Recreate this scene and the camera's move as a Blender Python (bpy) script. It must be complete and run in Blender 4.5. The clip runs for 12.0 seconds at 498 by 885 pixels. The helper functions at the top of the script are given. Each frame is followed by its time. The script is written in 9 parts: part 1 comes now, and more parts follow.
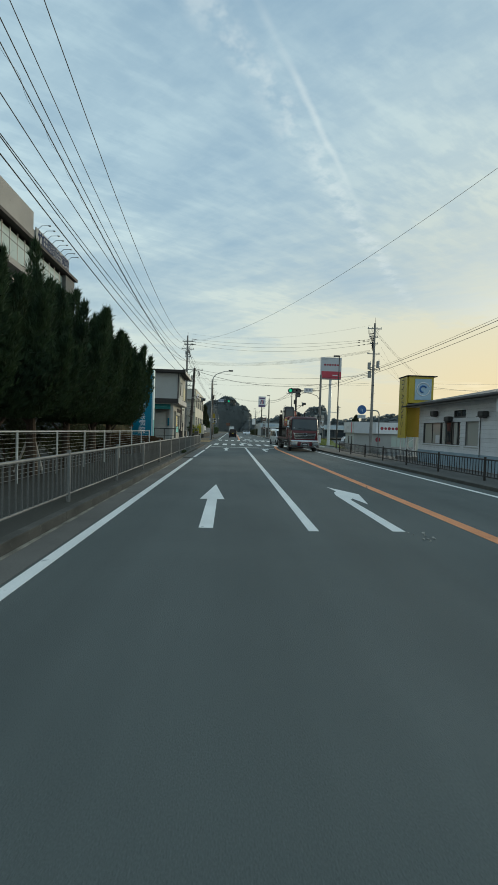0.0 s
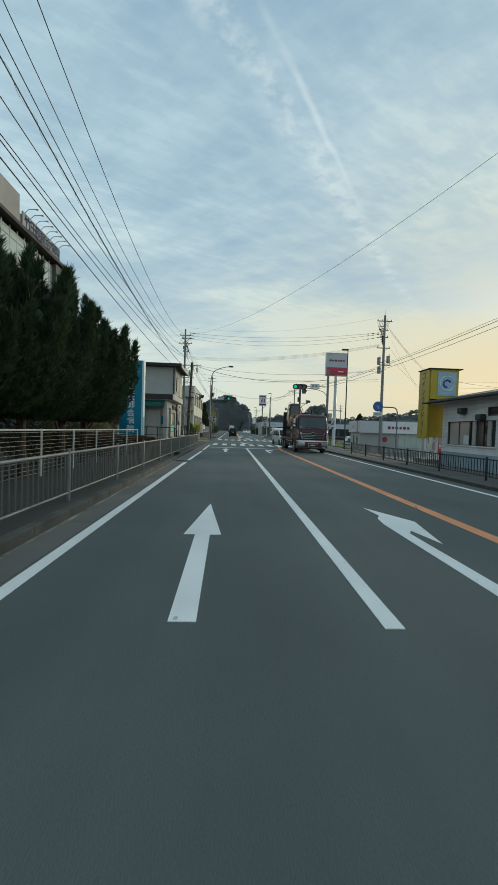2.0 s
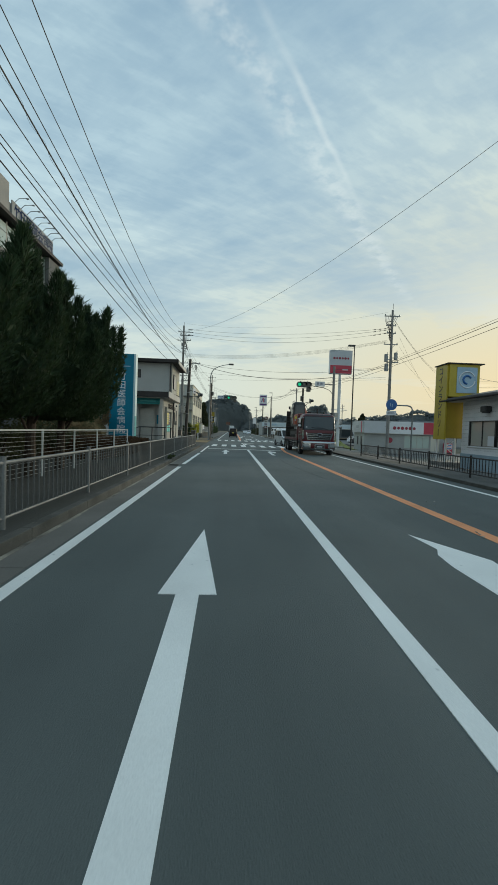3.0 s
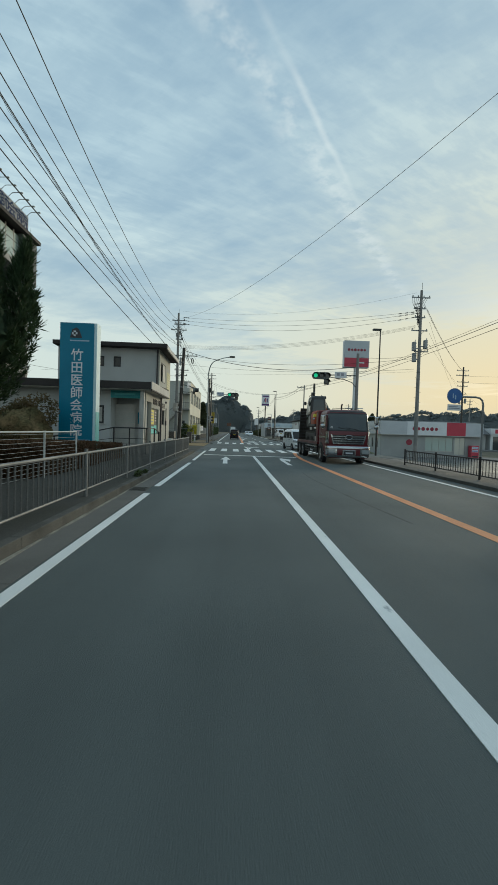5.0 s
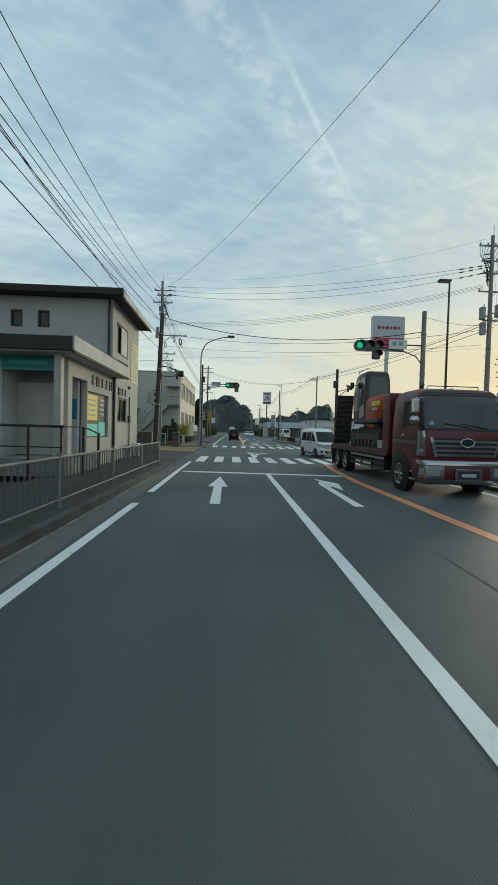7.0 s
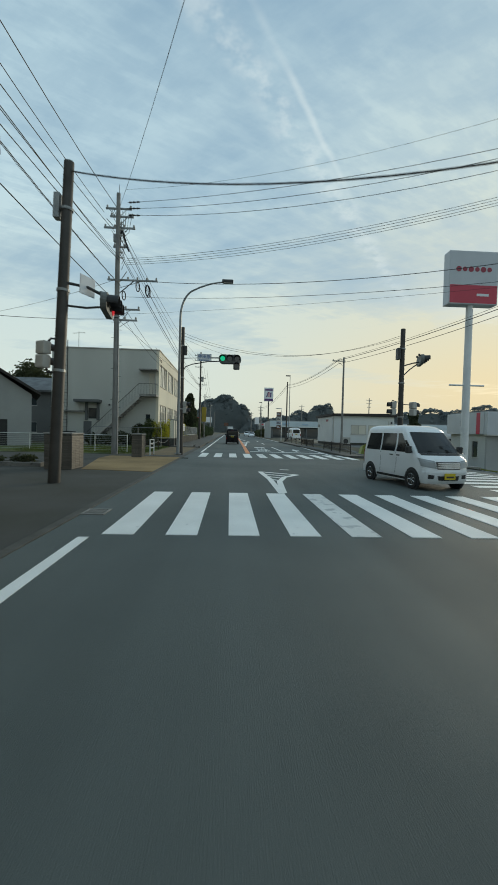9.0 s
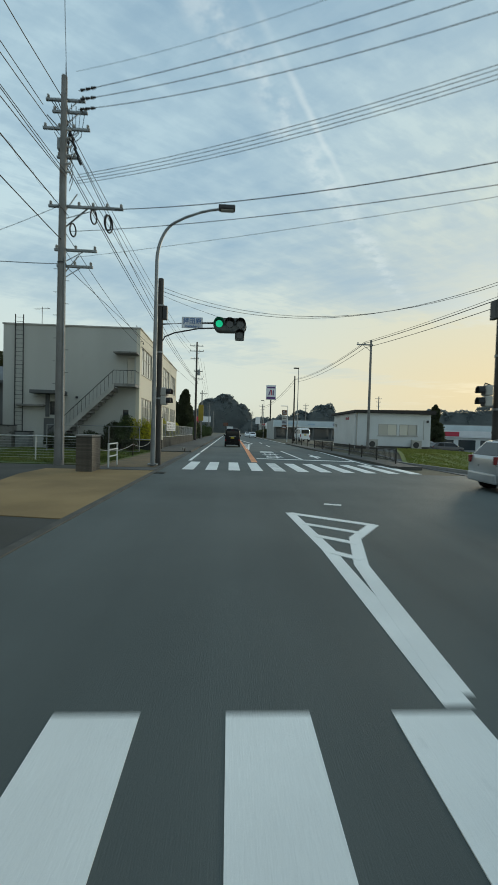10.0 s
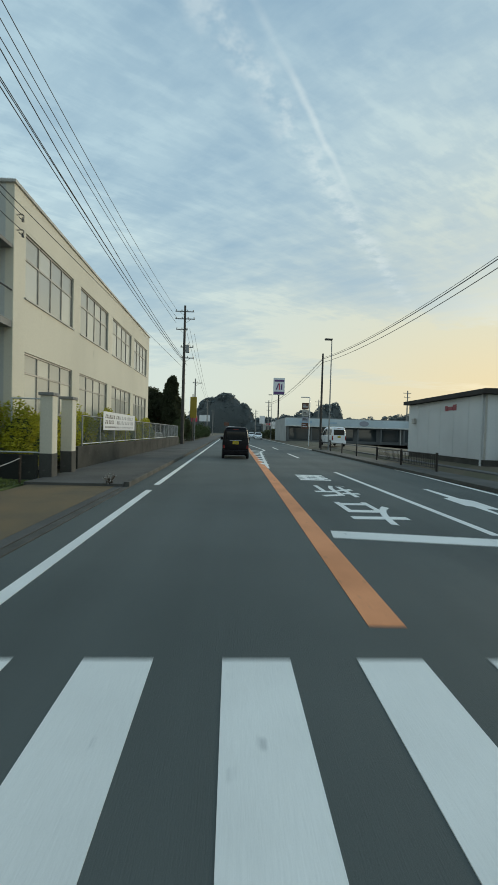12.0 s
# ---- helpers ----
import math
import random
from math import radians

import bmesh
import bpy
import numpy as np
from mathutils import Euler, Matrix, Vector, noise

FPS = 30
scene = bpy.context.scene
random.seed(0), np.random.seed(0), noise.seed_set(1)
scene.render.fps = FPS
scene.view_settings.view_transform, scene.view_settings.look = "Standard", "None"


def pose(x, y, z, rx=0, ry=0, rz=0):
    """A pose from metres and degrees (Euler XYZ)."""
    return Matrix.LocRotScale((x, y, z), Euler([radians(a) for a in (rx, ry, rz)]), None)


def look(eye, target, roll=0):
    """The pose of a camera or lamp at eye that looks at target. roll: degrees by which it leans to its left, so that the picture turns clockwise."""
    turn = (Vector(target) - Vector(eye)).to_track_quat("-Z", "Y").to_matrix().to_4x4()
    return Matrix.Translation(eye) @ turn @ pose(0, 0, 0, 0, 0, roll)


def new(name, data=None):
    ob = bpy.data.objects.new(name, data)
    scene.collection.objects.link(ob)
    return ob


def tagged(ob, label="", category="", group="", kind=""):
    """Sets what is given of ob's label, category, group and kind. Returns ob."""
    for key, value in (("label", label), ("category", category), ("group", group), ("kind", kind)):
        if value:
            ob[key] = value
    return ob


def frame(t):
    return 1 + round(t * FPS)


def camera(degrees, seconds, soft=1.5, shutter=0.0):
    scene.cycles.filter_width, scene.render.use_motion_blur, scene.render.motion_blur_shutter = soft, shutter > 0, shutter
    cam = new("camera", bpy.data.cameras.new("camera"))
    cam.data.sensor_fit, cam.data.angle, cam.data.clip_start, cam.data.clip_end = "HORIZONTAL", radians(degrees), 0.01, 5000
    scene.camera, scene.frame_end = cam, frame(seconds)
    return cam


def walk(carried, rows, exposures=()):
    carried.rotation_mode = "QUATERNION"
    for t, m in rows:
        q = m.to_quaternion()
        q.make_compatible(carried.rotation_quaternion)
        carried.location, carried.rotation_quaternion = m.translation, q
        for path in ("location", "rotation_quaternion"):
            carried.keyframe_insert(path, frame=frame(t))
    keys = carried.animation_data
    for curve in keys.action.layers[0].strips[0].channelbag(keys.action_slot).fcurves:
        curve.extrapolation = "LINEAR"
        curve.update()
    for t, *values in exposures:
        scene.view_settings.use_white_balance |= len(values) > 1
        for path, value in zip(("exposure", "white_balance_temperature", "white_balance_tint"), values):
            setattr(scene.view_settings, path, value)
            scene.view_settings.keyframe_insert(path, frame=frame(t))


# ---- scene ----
# Camera: a phone held 1.5 m above a straight road. Rows: seconds, x, y, yaw, pitch, roll.
cam = camera(63.0, 12.0, soft=1.5, shutter=0.25)
PATH = [
    (0, 0.037, -1.414, -2.54, -1.62, 1.74),
    (0.5, 0.034, -0.794, -2.54, -1.62, 1.76),
    (1, 0.032, -0.134, -2.54, -1.65, 1.79),
    (1.5, 0.030, 0.731, -2.55, -1.71, 1.84),
    (2, 0.027, 1.663, -2.55, -1.75, 1.88),
    (2.5, 0.023, 2.661, -2.54, -1.75, 1.91),
    (3, 0.016, 3.757, -2.54, -1.72, 1.90),
    (5, -0.017, 10.150, -2.39, -1.55, 1.76),
    (5.5, -0.020, 12.330, -2.38, -1.53, 1.72),
    (6, -0.019, 14.735, -2.41, -1.52, 1.69),
    (6.5, -0.014, 17.514, -2.44, -1.52, 1.63),
    (7, -0.004, 20.462, -2.49, -1.53, 1.58),
    (8.8, 0.043, 32.716, -2.72, -1.51, 1.39),
    (9, 0.044, 34.266, -2.74, -1.51, 1.41),
    (9.5, 0.043, 38.104, -2.77, -1.49, 1.47),
    (10, 0.042, 42.027, -2.79, -1.48, 1.54),
    (10.5, 0.041, 46.170, -2.75, -1.46, 1.58),
    (11, 0.041, 50.313, -2.68, -1.45, 1.60),
    (11.5, 0.046, 54.688, -2.65, -1.46, 1.62),
    (12, 0.054, 59.088, -2.63, -1.43, 1.65),
]


def gaze(x, y, yaw, pitch, roll):
    a, p = radians(yaw), radians(pitch)
    eye = Vector((x, y, 1.5))
    return look(eye, eye + Vector((-math.sin(a) * math.cos(p), math.cos(a) * math.cos(p), math.sin(p))), roll)


walk(cam, [(r[0], gaze(*r[1:])) for r in PATH], exposures=[(0, 0.08, 6500, 3), (12, 0.08, 6500, 3)])

# ---- sky and sun ----
SUN_AZ, SUN_EL = 40.0, 8.0   # degrees to the right of the road's line, and up
SUN_DIR = Vector((math.sin(radians(SUN_AZ)) * math.cos(radians(SUN_EL)),
                  math.cos(radians(SUN_AZ)) * math.cos(radians(SUN_EL)), math.sin(radians(SUN_EL))))


def make_sky():
    world = bpy.data.worlds.new("world")
    scene.world = world
    world.use_nodes = True
    nt = world.node_tree
    N, L = nt.nodes, nt.links
    bg = N["Background"]
    sky = N.new("ShaderNodeTexSky")
    sky.sky_type = "NISHITA"
    sky.sun_disc = False
    sky.sun_elevation = radians(9)
    sky.sun_rotation = radians(SUN_AZ)
    sky.dust_density = 1.0
    sky.ozone_density = 2.0

    def math_node(op, a, b=None, c=None):
        n = N.new("ShaderNodeMath")
        n.operation = op
        for k, v in enumerate((a, b, c)):
            if v is None:
                continue
            if hasattr(v, "is_linked"):
                L.new(v, n.inputs[k])
            else:
                n.inputs[k].default_value = v
        return n.outputs[0]

    def mix(fac, a, b):
        n = N.new("ShaderNodeMix")
        n.data_type = "RGBA"
        for k, v in ((0, fac), (6, a), (7, b)):
            if hasattr(v, "is_linked"):
                L.new(v, n.inputs[k])
            else:
                n.inputs[k].default_value = v if k == 0 else (*v, 1)
        return n.outputs[2]

    def ramp(v, lo, hi, a=0.0, b=1.0):
        n = N.new("ShaderNodeMapRange")
        n.interpolation_type = "SMOOTHSTEP"
        L.new(v, n.inputs[0])
        for k, w in ((1, lo), (2, hi), (3, a), (4, b)):
            n.inputs[k].default_value = w
        return n.outputs[0]

    coord = N.new("ShaderNodeTexCoord")
    sep = N.new("ShaderNodeSeparateXYZ")
    L.new(coord.outputs["Generated"], sep.inputs[0])
    x, y, z = sep.outputs
    zz = math_node("MAXIMUM", math_node("ADD", z, 0.06), 0.06)
    u, v = math_node("DIVIDE", x, zz), math_node("DIVIDE", y, zz)

    def noise_at(su, sv, detail, rough, seed, turn=0.0):
        ct, st = math.cos(radians(turn)), math.sin(radians(turn))
        a = math_node("ADD", math_node("MULTIPLY", u, ct), math_node("MULTIPLY", v, st))
        b = math_node("SUBTRACT", math_node("MULTIPLY", v, ct), math_node("MULTIPLY", u, st))
        comb = N.new("ShaderNodeCombineXYZ")
        L.new(math_node("MULTIPLY", a, su), comb.inputs[0])
        L.new(math_node("MULTIPLY", b, sv), comb.inputs[1])
        comb.inputs[2].default_value = seed
        n = N.new("ShaderNodeTexNoise")
        L.new(comb.outputs[0], n.inputs["Vector"])
        n.inputs["Scale"].default_value = 1.0
        n.inputs["Detail"].default_value = detail
        n.inputs["Roughness"].default_value = rough
        return n.outputs["Fac"]

    # nearness to the sun
    dot = N.new("ShaderNodeVectorMath")
    dot.operation = "DOT_PRODUCT"
    L.new(coord.outputs["Generated"], dot.inputs[0])
    dot.inputs[1].default_value = SUN_DIR
    near = math_node("MAXIMUM", dot.outputs["Value"], 0.0)
    glow = math_node("POWER", near, 5.0)
    core = math_node("MULTIPLY", math_node("POWER", near, 13.0), ramp(z, 0.0, 0.33, 1.0, 0.0))
    low = ramp(z, 0.0, 0.5, 1.0, 0.0)

    # blue of the gaps between the clouds, from the sky texture, softened by thin haze
    base = mix(0.66, sky.outputs[0], (3.0, 4.7, 6.5))
    # high veil cloud: bluish above, cream low down towards the sun
    veil = mix(ramp(z, 0.05, 0.55, 1.0, 0.0), (5.25, 6.7, 7.6), (6.6, 7.25, 6.95))
    warm = mix(math_node("MULTIPLY", glow, ramp(z, 0.1, 0.6, 1.0, 0.45)), veil, (7.6, 7.05, 5.35))
    warm = mix(math_node("MULTIPLY", core, 0.95), warm, (8.7, 6.6, 3.7))
    big = ramp(noise_at(0.55, 0.9, 5, 0.55, 3.1, 20), 0.34, 0.66)
    fine = ramp(noise_at(2.6, 6.0, 7, 0.62, 7.7, -35), 0.36, 0.68)
    rib = ramp(noise_at(7.0, 19.0, 5, 0.58, 1.7, 28), 0.40, 0.64)
    cover = math_node("ADD", math_node("MULTIPLY", big, 0.56), math_node("ADD", math_node("MULTIPLY", fine, 0.20), 0.08))
    cover = math_node("ADD", cover, math_node("MULTIPLY", math_node("MULTIPLY", rib, big), 0.26))
    cover = math_node("ADD", cover, math_node("MULTIPLY", low, 0.75))

    # two old vapour trails, straight lines across the cloud plane
    def trail(px, py, ang, wide, broken, seed, v0, v1):
        ct, st = math.cos(radians(ang)), math.sin(radians(ang))
        off = math_node("SUBTRACT", math_node("MULTIPLY", math_node("SUBTRACT", u, px), ct), math_node("MULTIPLY", math_node("SUBTRACT", v, py), st))
        wob = math_node("MULTIPLY", math_node("SUBTRACT", noise_at(6, 6, 4, 0.6, seed), 0.5), wide * 1.6)
        d = math_node("ABSOLUTE", math_node("ADD", off, wob))
        line = ramp(d, 0.0, wide, 1.0, 0.0)
        return math_node("MULTIPLY", math_node("MULTIPLY", line, ramp(v, v0, v1, 1.0, 0.0)), ramp(noise_at(broken, broken, 3, 0.6, seed + 2), 0.36, 0.62))

    t1 = math_node("MULTIPLY", trail(0.161, 1.105, 32.7, 0.016, 2.2, 11.0, 1.15, 1.7), 0.65)
    t2 = math_node("MULTIPLY", trail(0.220, 1.318, 35.7, 0.07, 13.0, 17.0, 1.9, 2.9), 0.62)
    cover = math_node("MINIMUM", cover, 0.96)
    out = mix(cover, base, warm)
    out = mix(math_node("MINIMUM", math_node("MULTIPLY", math_node("ADD", t1, t2), 0.46), 0.7), out, (8.6, 8.9, 8.9))
    # dull haze low over the land
    out = mix(ramp(z, 0.0, 0.10, 0.55, 0.0), out, (6.1, 5.8, 4.75))
    # dusky haze under the horizon line
    out = mix(ramp(z, -0.03, 0.0, 1.0, 0.0), out, (2.2, 2.3, 2.3))
    L.new(out, bg.inputs[0])
    bg.inputs[1].default_value = 0.10


make_sky()
sun = new("sun", bpy.data.lights.new("sun", "SUN"))
sun.data.energy, sun.data.angle, sun.data.color = 1.4, radians(14), (1.0, 0.87, 0.68)
sun.matrix_world = look(SUN_DIR * 100, (0, 0, 0))

# ---- materials ----


def mat(name, col, rough=0.7, metal=0.0, var=0.18, scale=1.5, fine=45.0, bump=0.15, col2=None, rand=0.0, spec=0.5, wear=None, wear_at=0.62, stretch=(1, 1, 1), emit=None, coat=0.0, streak=0.0):
    """A procedural surface: a base colour with broad stains and fine grain, relief from the grain, and an optional worn colour in patches."""
    m = bpy.data.materials.new(name)
    m.use_nodes = True
    N, L = m.node_tree.nodes, m.node_tree.links
    p = N["Principled BSDF"]
    tc = N.new("ShaderNodeTexCoord")
    mp = N.new("ShaderNodeMapping")
    mp.inputs["Scale"].default_value = stretch
    L.new(tc.outputs["Object"], mp.inputs[0])

    def noise_tex(s, d):
        n = N.new("ShaderNodeTexNoise")
        L.new(mp.outputs[0], n.inputs["Vector"])
        n.inputs["Scale"].default_value, n.inputs["Detail"].default_value = s, d
        return n.outputs["Fac"]

    def mixc(f, a, b, kind="MIX"):
        n = N.new("ShaderNodeMix")
        n.data_type, n.blend_type = "RGBA", kind
        for k, v in ((0, f), (6, a), (7, b)):
            if hasattr(v, "is_linked"):
                L.new(v, n.inputs[k])
            else:
                n.inputs[k].default_value = v if k == 0 else (*v, 1)
        return n.outputs[2]

    broad, grain = noise_tex(scale, 5), noise_tex(fine, 3)
    dark = col2 or tuple(c * (1 - 2.2 * var) for c in col)
    r = N.new("ShaderNodeMapRange")
    L.new(broad, r.inputs[0])
    r.inputs[1].default_value, r.inputs[2].default_value = 0.35, 0.7
    c = mixc(r.outputs[0], col, dark)
    g = N.new("ShaderNodeMapRange")
    L.new(grain, g.inputs[0])
    g.inputs[1].default_value, g.inputs[2].default_value = 0.3, 0.7
    g.inputs[3].default_value, g.inputs[4].default_value = 1 - var, 1 + var
    hv = N.new("ShaderNodeHueSaturation")
    L.new(c, hv.inputs["Color"])
    L.new(g.outputs[0], hv.inputs["Value"])
    c = hv.outputs[0]
    if rand:
        oi = N.new("ShaderNodeObjectInfo")
        rr = N.new("ShaderNodeMapRange")
        L.new(oi.outputs["Random"], rr.inputs[0])
        rr.inputs[3].default_value, rr.inputs[4].default_value = 1 - rand, 1 + rand
        h2 = N.new("ShaderNodeHueSaturation")
        L.new(c, h2.inputs["Color"])
        L.new(rr.outputs[0], h2.inputs["Value"])
        c = h2.outputs[0]
    if streak:
        # long faint bands along the road's line, worn by wheels
        sm = N.new("ShaderNodeMapping")
        sm.inputs["Scale"].default_value = (1.3, 0.035, 1.0)
        L.new(tc.outputs["Object"], sm.inputs[0])
        sn = N.new("ShaderNodeTexNoise")
        L.new(sm.outputs[0], sn.inputs["Vector"])
        sn.inputs["Scale"].default_value, sn.inputs["Detail"].default_value = 1.0, 4
        sr = N.new("ShaderNodeMapRange")
        L.new(sn.outputs["Fac"], sr.inputs[0])
        sr.inputs[1].default_value, sr.inputs[2].default_value = 0.32, 0.68
        sr.inputs[3].default_value, sr.inputs[4].default_value = 1 - streak, 1 + streak
        h3 = N.new("ShaderNodeHueSaturation")
        L.new(c, h3.inputs["Color"])
        L.new(sr.outputs[0], h3.inputs["Value"])
        c = h3.outputs[0]
    if wear:
        w = N.new("ShaderNodeMapRange")
        L.new(noise_tex(scale * 7, 8), w.inputs[0])
        w.inputs[1].default_value, w.inputs[2].default_value = wear_at, wear_at + 0.06
        c = mixc(w.outputs[0], c, wear)
    L.new(c, p.inputs["Base Color"])
    rg = N.new("ShaderNodeMapRange")
    L.new(broad, rg.inputs[0])
    rg.inputs[3].default_value, rg.inputs[4].default_value = max(rough - 0.12, 0.02), min(rough + 0.12, 1)
    L.new(rg.outputs[0], p.inputs["Roughness"])
    p.inputs["Metallic"].default_value = metal
    p.inputs["Specular IOR Level"].default_value = spec
    p.inputs["Coat Weight"].default_value = coat
    p.inputs["Coat Roughness"].default_value = 0.08
    if bump:
        b = N.new("ShaderNodeBump")
        b.inputs["Strength"].default_value, b.inputs["Distance"].default_value = bump, 0.01
        L.new(grain, b.inputs["Height"])
        L.new(b.outputs[0], p.inputs["Normal"])
    if emit:
        p.inputs["Emission Color"].default_value = (*emit[0], 1)
        p.inputs["Emission Strength"].default_value = emit[1]
    return m


def glass_mat(name, tint, rough=0.04):
    m = bpy.data.materials.new(name)
    m.use_nodes = True
    p = m.node_tree.nodes["Principled BSDF"]
    p.inputs["Base Color"].default_value = (*tint, 1)
    p.inputs["Roughness"].default_value = rough
    p.inputs["Specular IOR Level"].default_value = 0.8
    return m


ASPHALT = mat("asphalt", (0.117, 0.131, 0.125), 0.7, var=0.2, scale=0.3, fine=130, bump=0.6, col2=(0.094, 0.107, 0.103), spec=0.2, streak=0.09)
ASPHALT_OLD = mat("asphalt_footway", (0.105, 0.102, 0.094), 0.85, var=0.16, scale=0.6, fine=120, bump=0.5)
FOOTWAY_DARK = mat("dark_footway_asphalt", (0.062, 0.06, 0.053), 0.9, var=0.2, scale=0.6, fine=90, bump=0.5, col2=(0.05, 0.05, 0.04))
BROWN_GRAVEL = mat("brown_gravel", (0.20, 0.138, 0.072), 0.95, var=0.22, scale=0.9, fine=90, bump=0.6, col2=(0.14, 0.11, 0.07))
TAN_PAVING = mat("tan_paving", (0.31, 0.205, 0.085), 0.85, var=0.16, scale=0.5, fine=120, bump=0.4)
CONCRETE = mat("concrete", (0.30, 0.29, 0.27), 0.85, var=0.16, scale=1.1, fine=70, bump=0.3, wear=(0.13, 0.125, 0.11), wear_at=0.6)
KERB = mat("kerb_concrete", (0.105, 0.100, 0.088), 0.9, var=0.2, scale=2.2, fine=60, bump=0.4, col2=(0.058, 0.056, 0.048), wear=(0.15, 0.14, 0.12), wear_at=0.64)
GRIT = mat("pale_gutter_grit", (0.34, 0.31, 0.25), 0.95, var=0.25, scale=3, fine=60, bump=0.5, col2=(0.10, 0.09, 0.075))
GUTTER = mat("gutter_concrete", (0.165, 0.155, 0.138), 0.85, var=0.12, scale=0.7, fine=70, bump=0.25, rand=0.05)
PAINT_WHITE = mat("road_paint_white", (0.90, 0.89, 0.85), 0.7, var=0.06, scale=0.9, fine=110, bump=0.3, wear=(0.42, 0.43, 0.43), wear_at=0.68)
PAINT_WORN = mat("worn_road_paint", (0.84, 0.83, 0.79), 0.75, var=0.1, scale=0.45, fine=110, bump=0.3, wear=(0.50, 0.50, 0.49), wear_at=0.55)
PAINT_ORANGE = mat("road_paint_orange", (0.84, 0.325, 0.135), 0.7, var=0.08, scale=1.2, fine=90, bump=0.3, wear=(0.22, 0.13, 0.08), wear_at=0.66)
SOIL = mat("soil", (0.13, 0.10, 0.07), 0.95, var=0.25, scale=0.5, fine=30, bump=0.5, col2=(0.07, 0.075, 0.04))
GRASS = mat("grass", (0.085, 0.13, 0.035), 0.95, var=0.3, scale=0.7, fine=25, bump=0.6, col2=(0.11, 0.10, 0.045))
SOIL_SHADED = mat("shaded_leaf_litter", (0.05, 0.042, 0.030), 0.95, var=0.3, scale=2, fine=30, bump=0.6, col2=(0.03, 0.027, 0.018))
LOT = mat("lot_asphalt", (0.15, 0.15, 0.148), 0.85, var=0.14, scale=0.25, fine=90, bump=0.3)
GALV = mat("galvanised_steel", (0.30, 0.31, 0.31), 0.5, 0.35, var=0.12, scale=2.5, fine=30, bump=0.05)
FENCE_GREY = mat("weathered_fence_paint", (0.23, 0.23, 0.22), 0.55, 0.2, var=0.15, scale=2, fine=40, bump=0.1, wear=(0.15, 0.11, 0.08), wear_at=0.7)
FENCE_BAR = mat("weathered_bar_paint", (0.15, 0.15, 0.142), 0.6, 0.15, var=0.15, scale=2, fine=40, bump=0.1)
CONCRETE_DARK = mat("patchy_dark_concrete", (0.085, 0.082, 0.072), 0.9, var=0.2, scale=1.0, fine=50, bump=0.3, wear=(0.15, 0.145, 0.13), wear_at=0.66)
VERGE_BLADE = mat("verge_blade", (0.26, 0.26, 0.07), 0.9, var=0.3, scale=0.6, fine=6, bump=0.0, col2=(0.22, 0.26, 0.06), spec=0.2)
LAWN_BLADE = mat("lawn_blade", (0.17, 0.20, 0.06), 0.9, var=0.35, scale=0.4, fine=4, bump=0.0, col2=(0.085, 0.11, 0.032), spec=0.2)
VERGE = mat("verge_grass", (0.21, 0.21, 0.06), 0.95, var=0.3, scale=0.7, fine=25, bump=0.6, col2=(0.17, 0.19, 0.055))
FENCE_WHITE = mat("white_fence_paint", (0.66, 0.67, 0.64), 0.5, var=0.1, scale=2, fine=40, bump=0.05, wear=(0.25, 0.2, 0.14), wear_at=0.72)
FENCE_BROWN = mat("dark_brown_fence_paint", (0.035, 0.028, 0.024), 0.5, var=0.2, scale=2, fine=40, bump=0.05)
POLE_CONC = mat("pole_concrete", (0.27, 0.26, 0.245), 0.8, var=0.14, scale=1.2, fine=60, bump=0.15)
POLE_DARK = mat("dark_steel_and_backlit_pole", (0.06, 0.054, 0.048), 0.55, 0.2, var=0.2, scale=1.5, fine=40, bump=0.1)
STEEL_DARK = mat("dark_steel", (0.06, 0.06, 0.06), 0.5, 0.4, var=0.15, scale=3, fine=40, bump=0.05)
WHITE_STEEL = mat("white_painted_steel", (0.70, 0.71, 0.71), 0.4, var=0.06, scale=1, fine=30, bump=0.03)
CABLE = mat("black_cable", (0.012, 0.012, 0.014), 0.6, var=0.1)
CERAMIC = mat("ceramic", (0.5, 0.49, 0.46), 0.25, var=0.08)
PLASTER_GREY = mat("grey_render", (0.36, 0.365, 0.355), 0.85, var=0.07, scale=0.5, fine=70, bump=0.2)
PLASTER_DARK = mat("dark_grey_render", (0.14, 0.145, 0.145), 0.85, var=0.08, scale=0.5, fine=70, bump=0.2)
PLASTER_CREAM = mat("cream_render", (0.60, 0.565, 0.48), 0.85, var=0.06, scale=0.6, fine=60, bump=0.15, wear=(0.47, 0.44, 0.37), wear_at=0.68)
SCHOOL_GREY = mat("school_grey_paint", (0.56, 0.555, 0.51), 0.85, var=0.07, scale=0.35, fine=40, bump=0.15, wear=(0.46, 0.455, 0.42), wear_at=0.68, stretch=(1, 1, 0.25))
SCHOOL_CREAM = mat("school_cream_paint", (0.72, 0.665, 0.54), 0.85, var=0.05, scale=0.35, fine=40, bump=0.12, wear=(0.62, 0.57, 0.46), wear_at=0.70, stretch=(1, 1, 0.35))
CLINIC_GREY = mat("clinic_grey_render", (0.50, 0.505, 0.49), 0.85, var=0.06, scale=0.5, fine=70, bump=0.2, wear=(0.42, 0.42, 0.40), wear_at=0.7)
CLINIC_SIDE = mat("clinic_side_render", (0.50, 0.475, 0.41), 0.85, var=0.06, scale=0.6, fine=60, bump=0.15, wear=(0.40, 0.375, 0.32), wear_at=0.68)
STAINED_WALL = mat("blackened_wall", (0.040, 0.041, 0.034), 0.9, var=0.25, scale=1.0, fine=40, bump=0.4, wear=(0.085, 0.083, 0.07), wear_at=0.66)
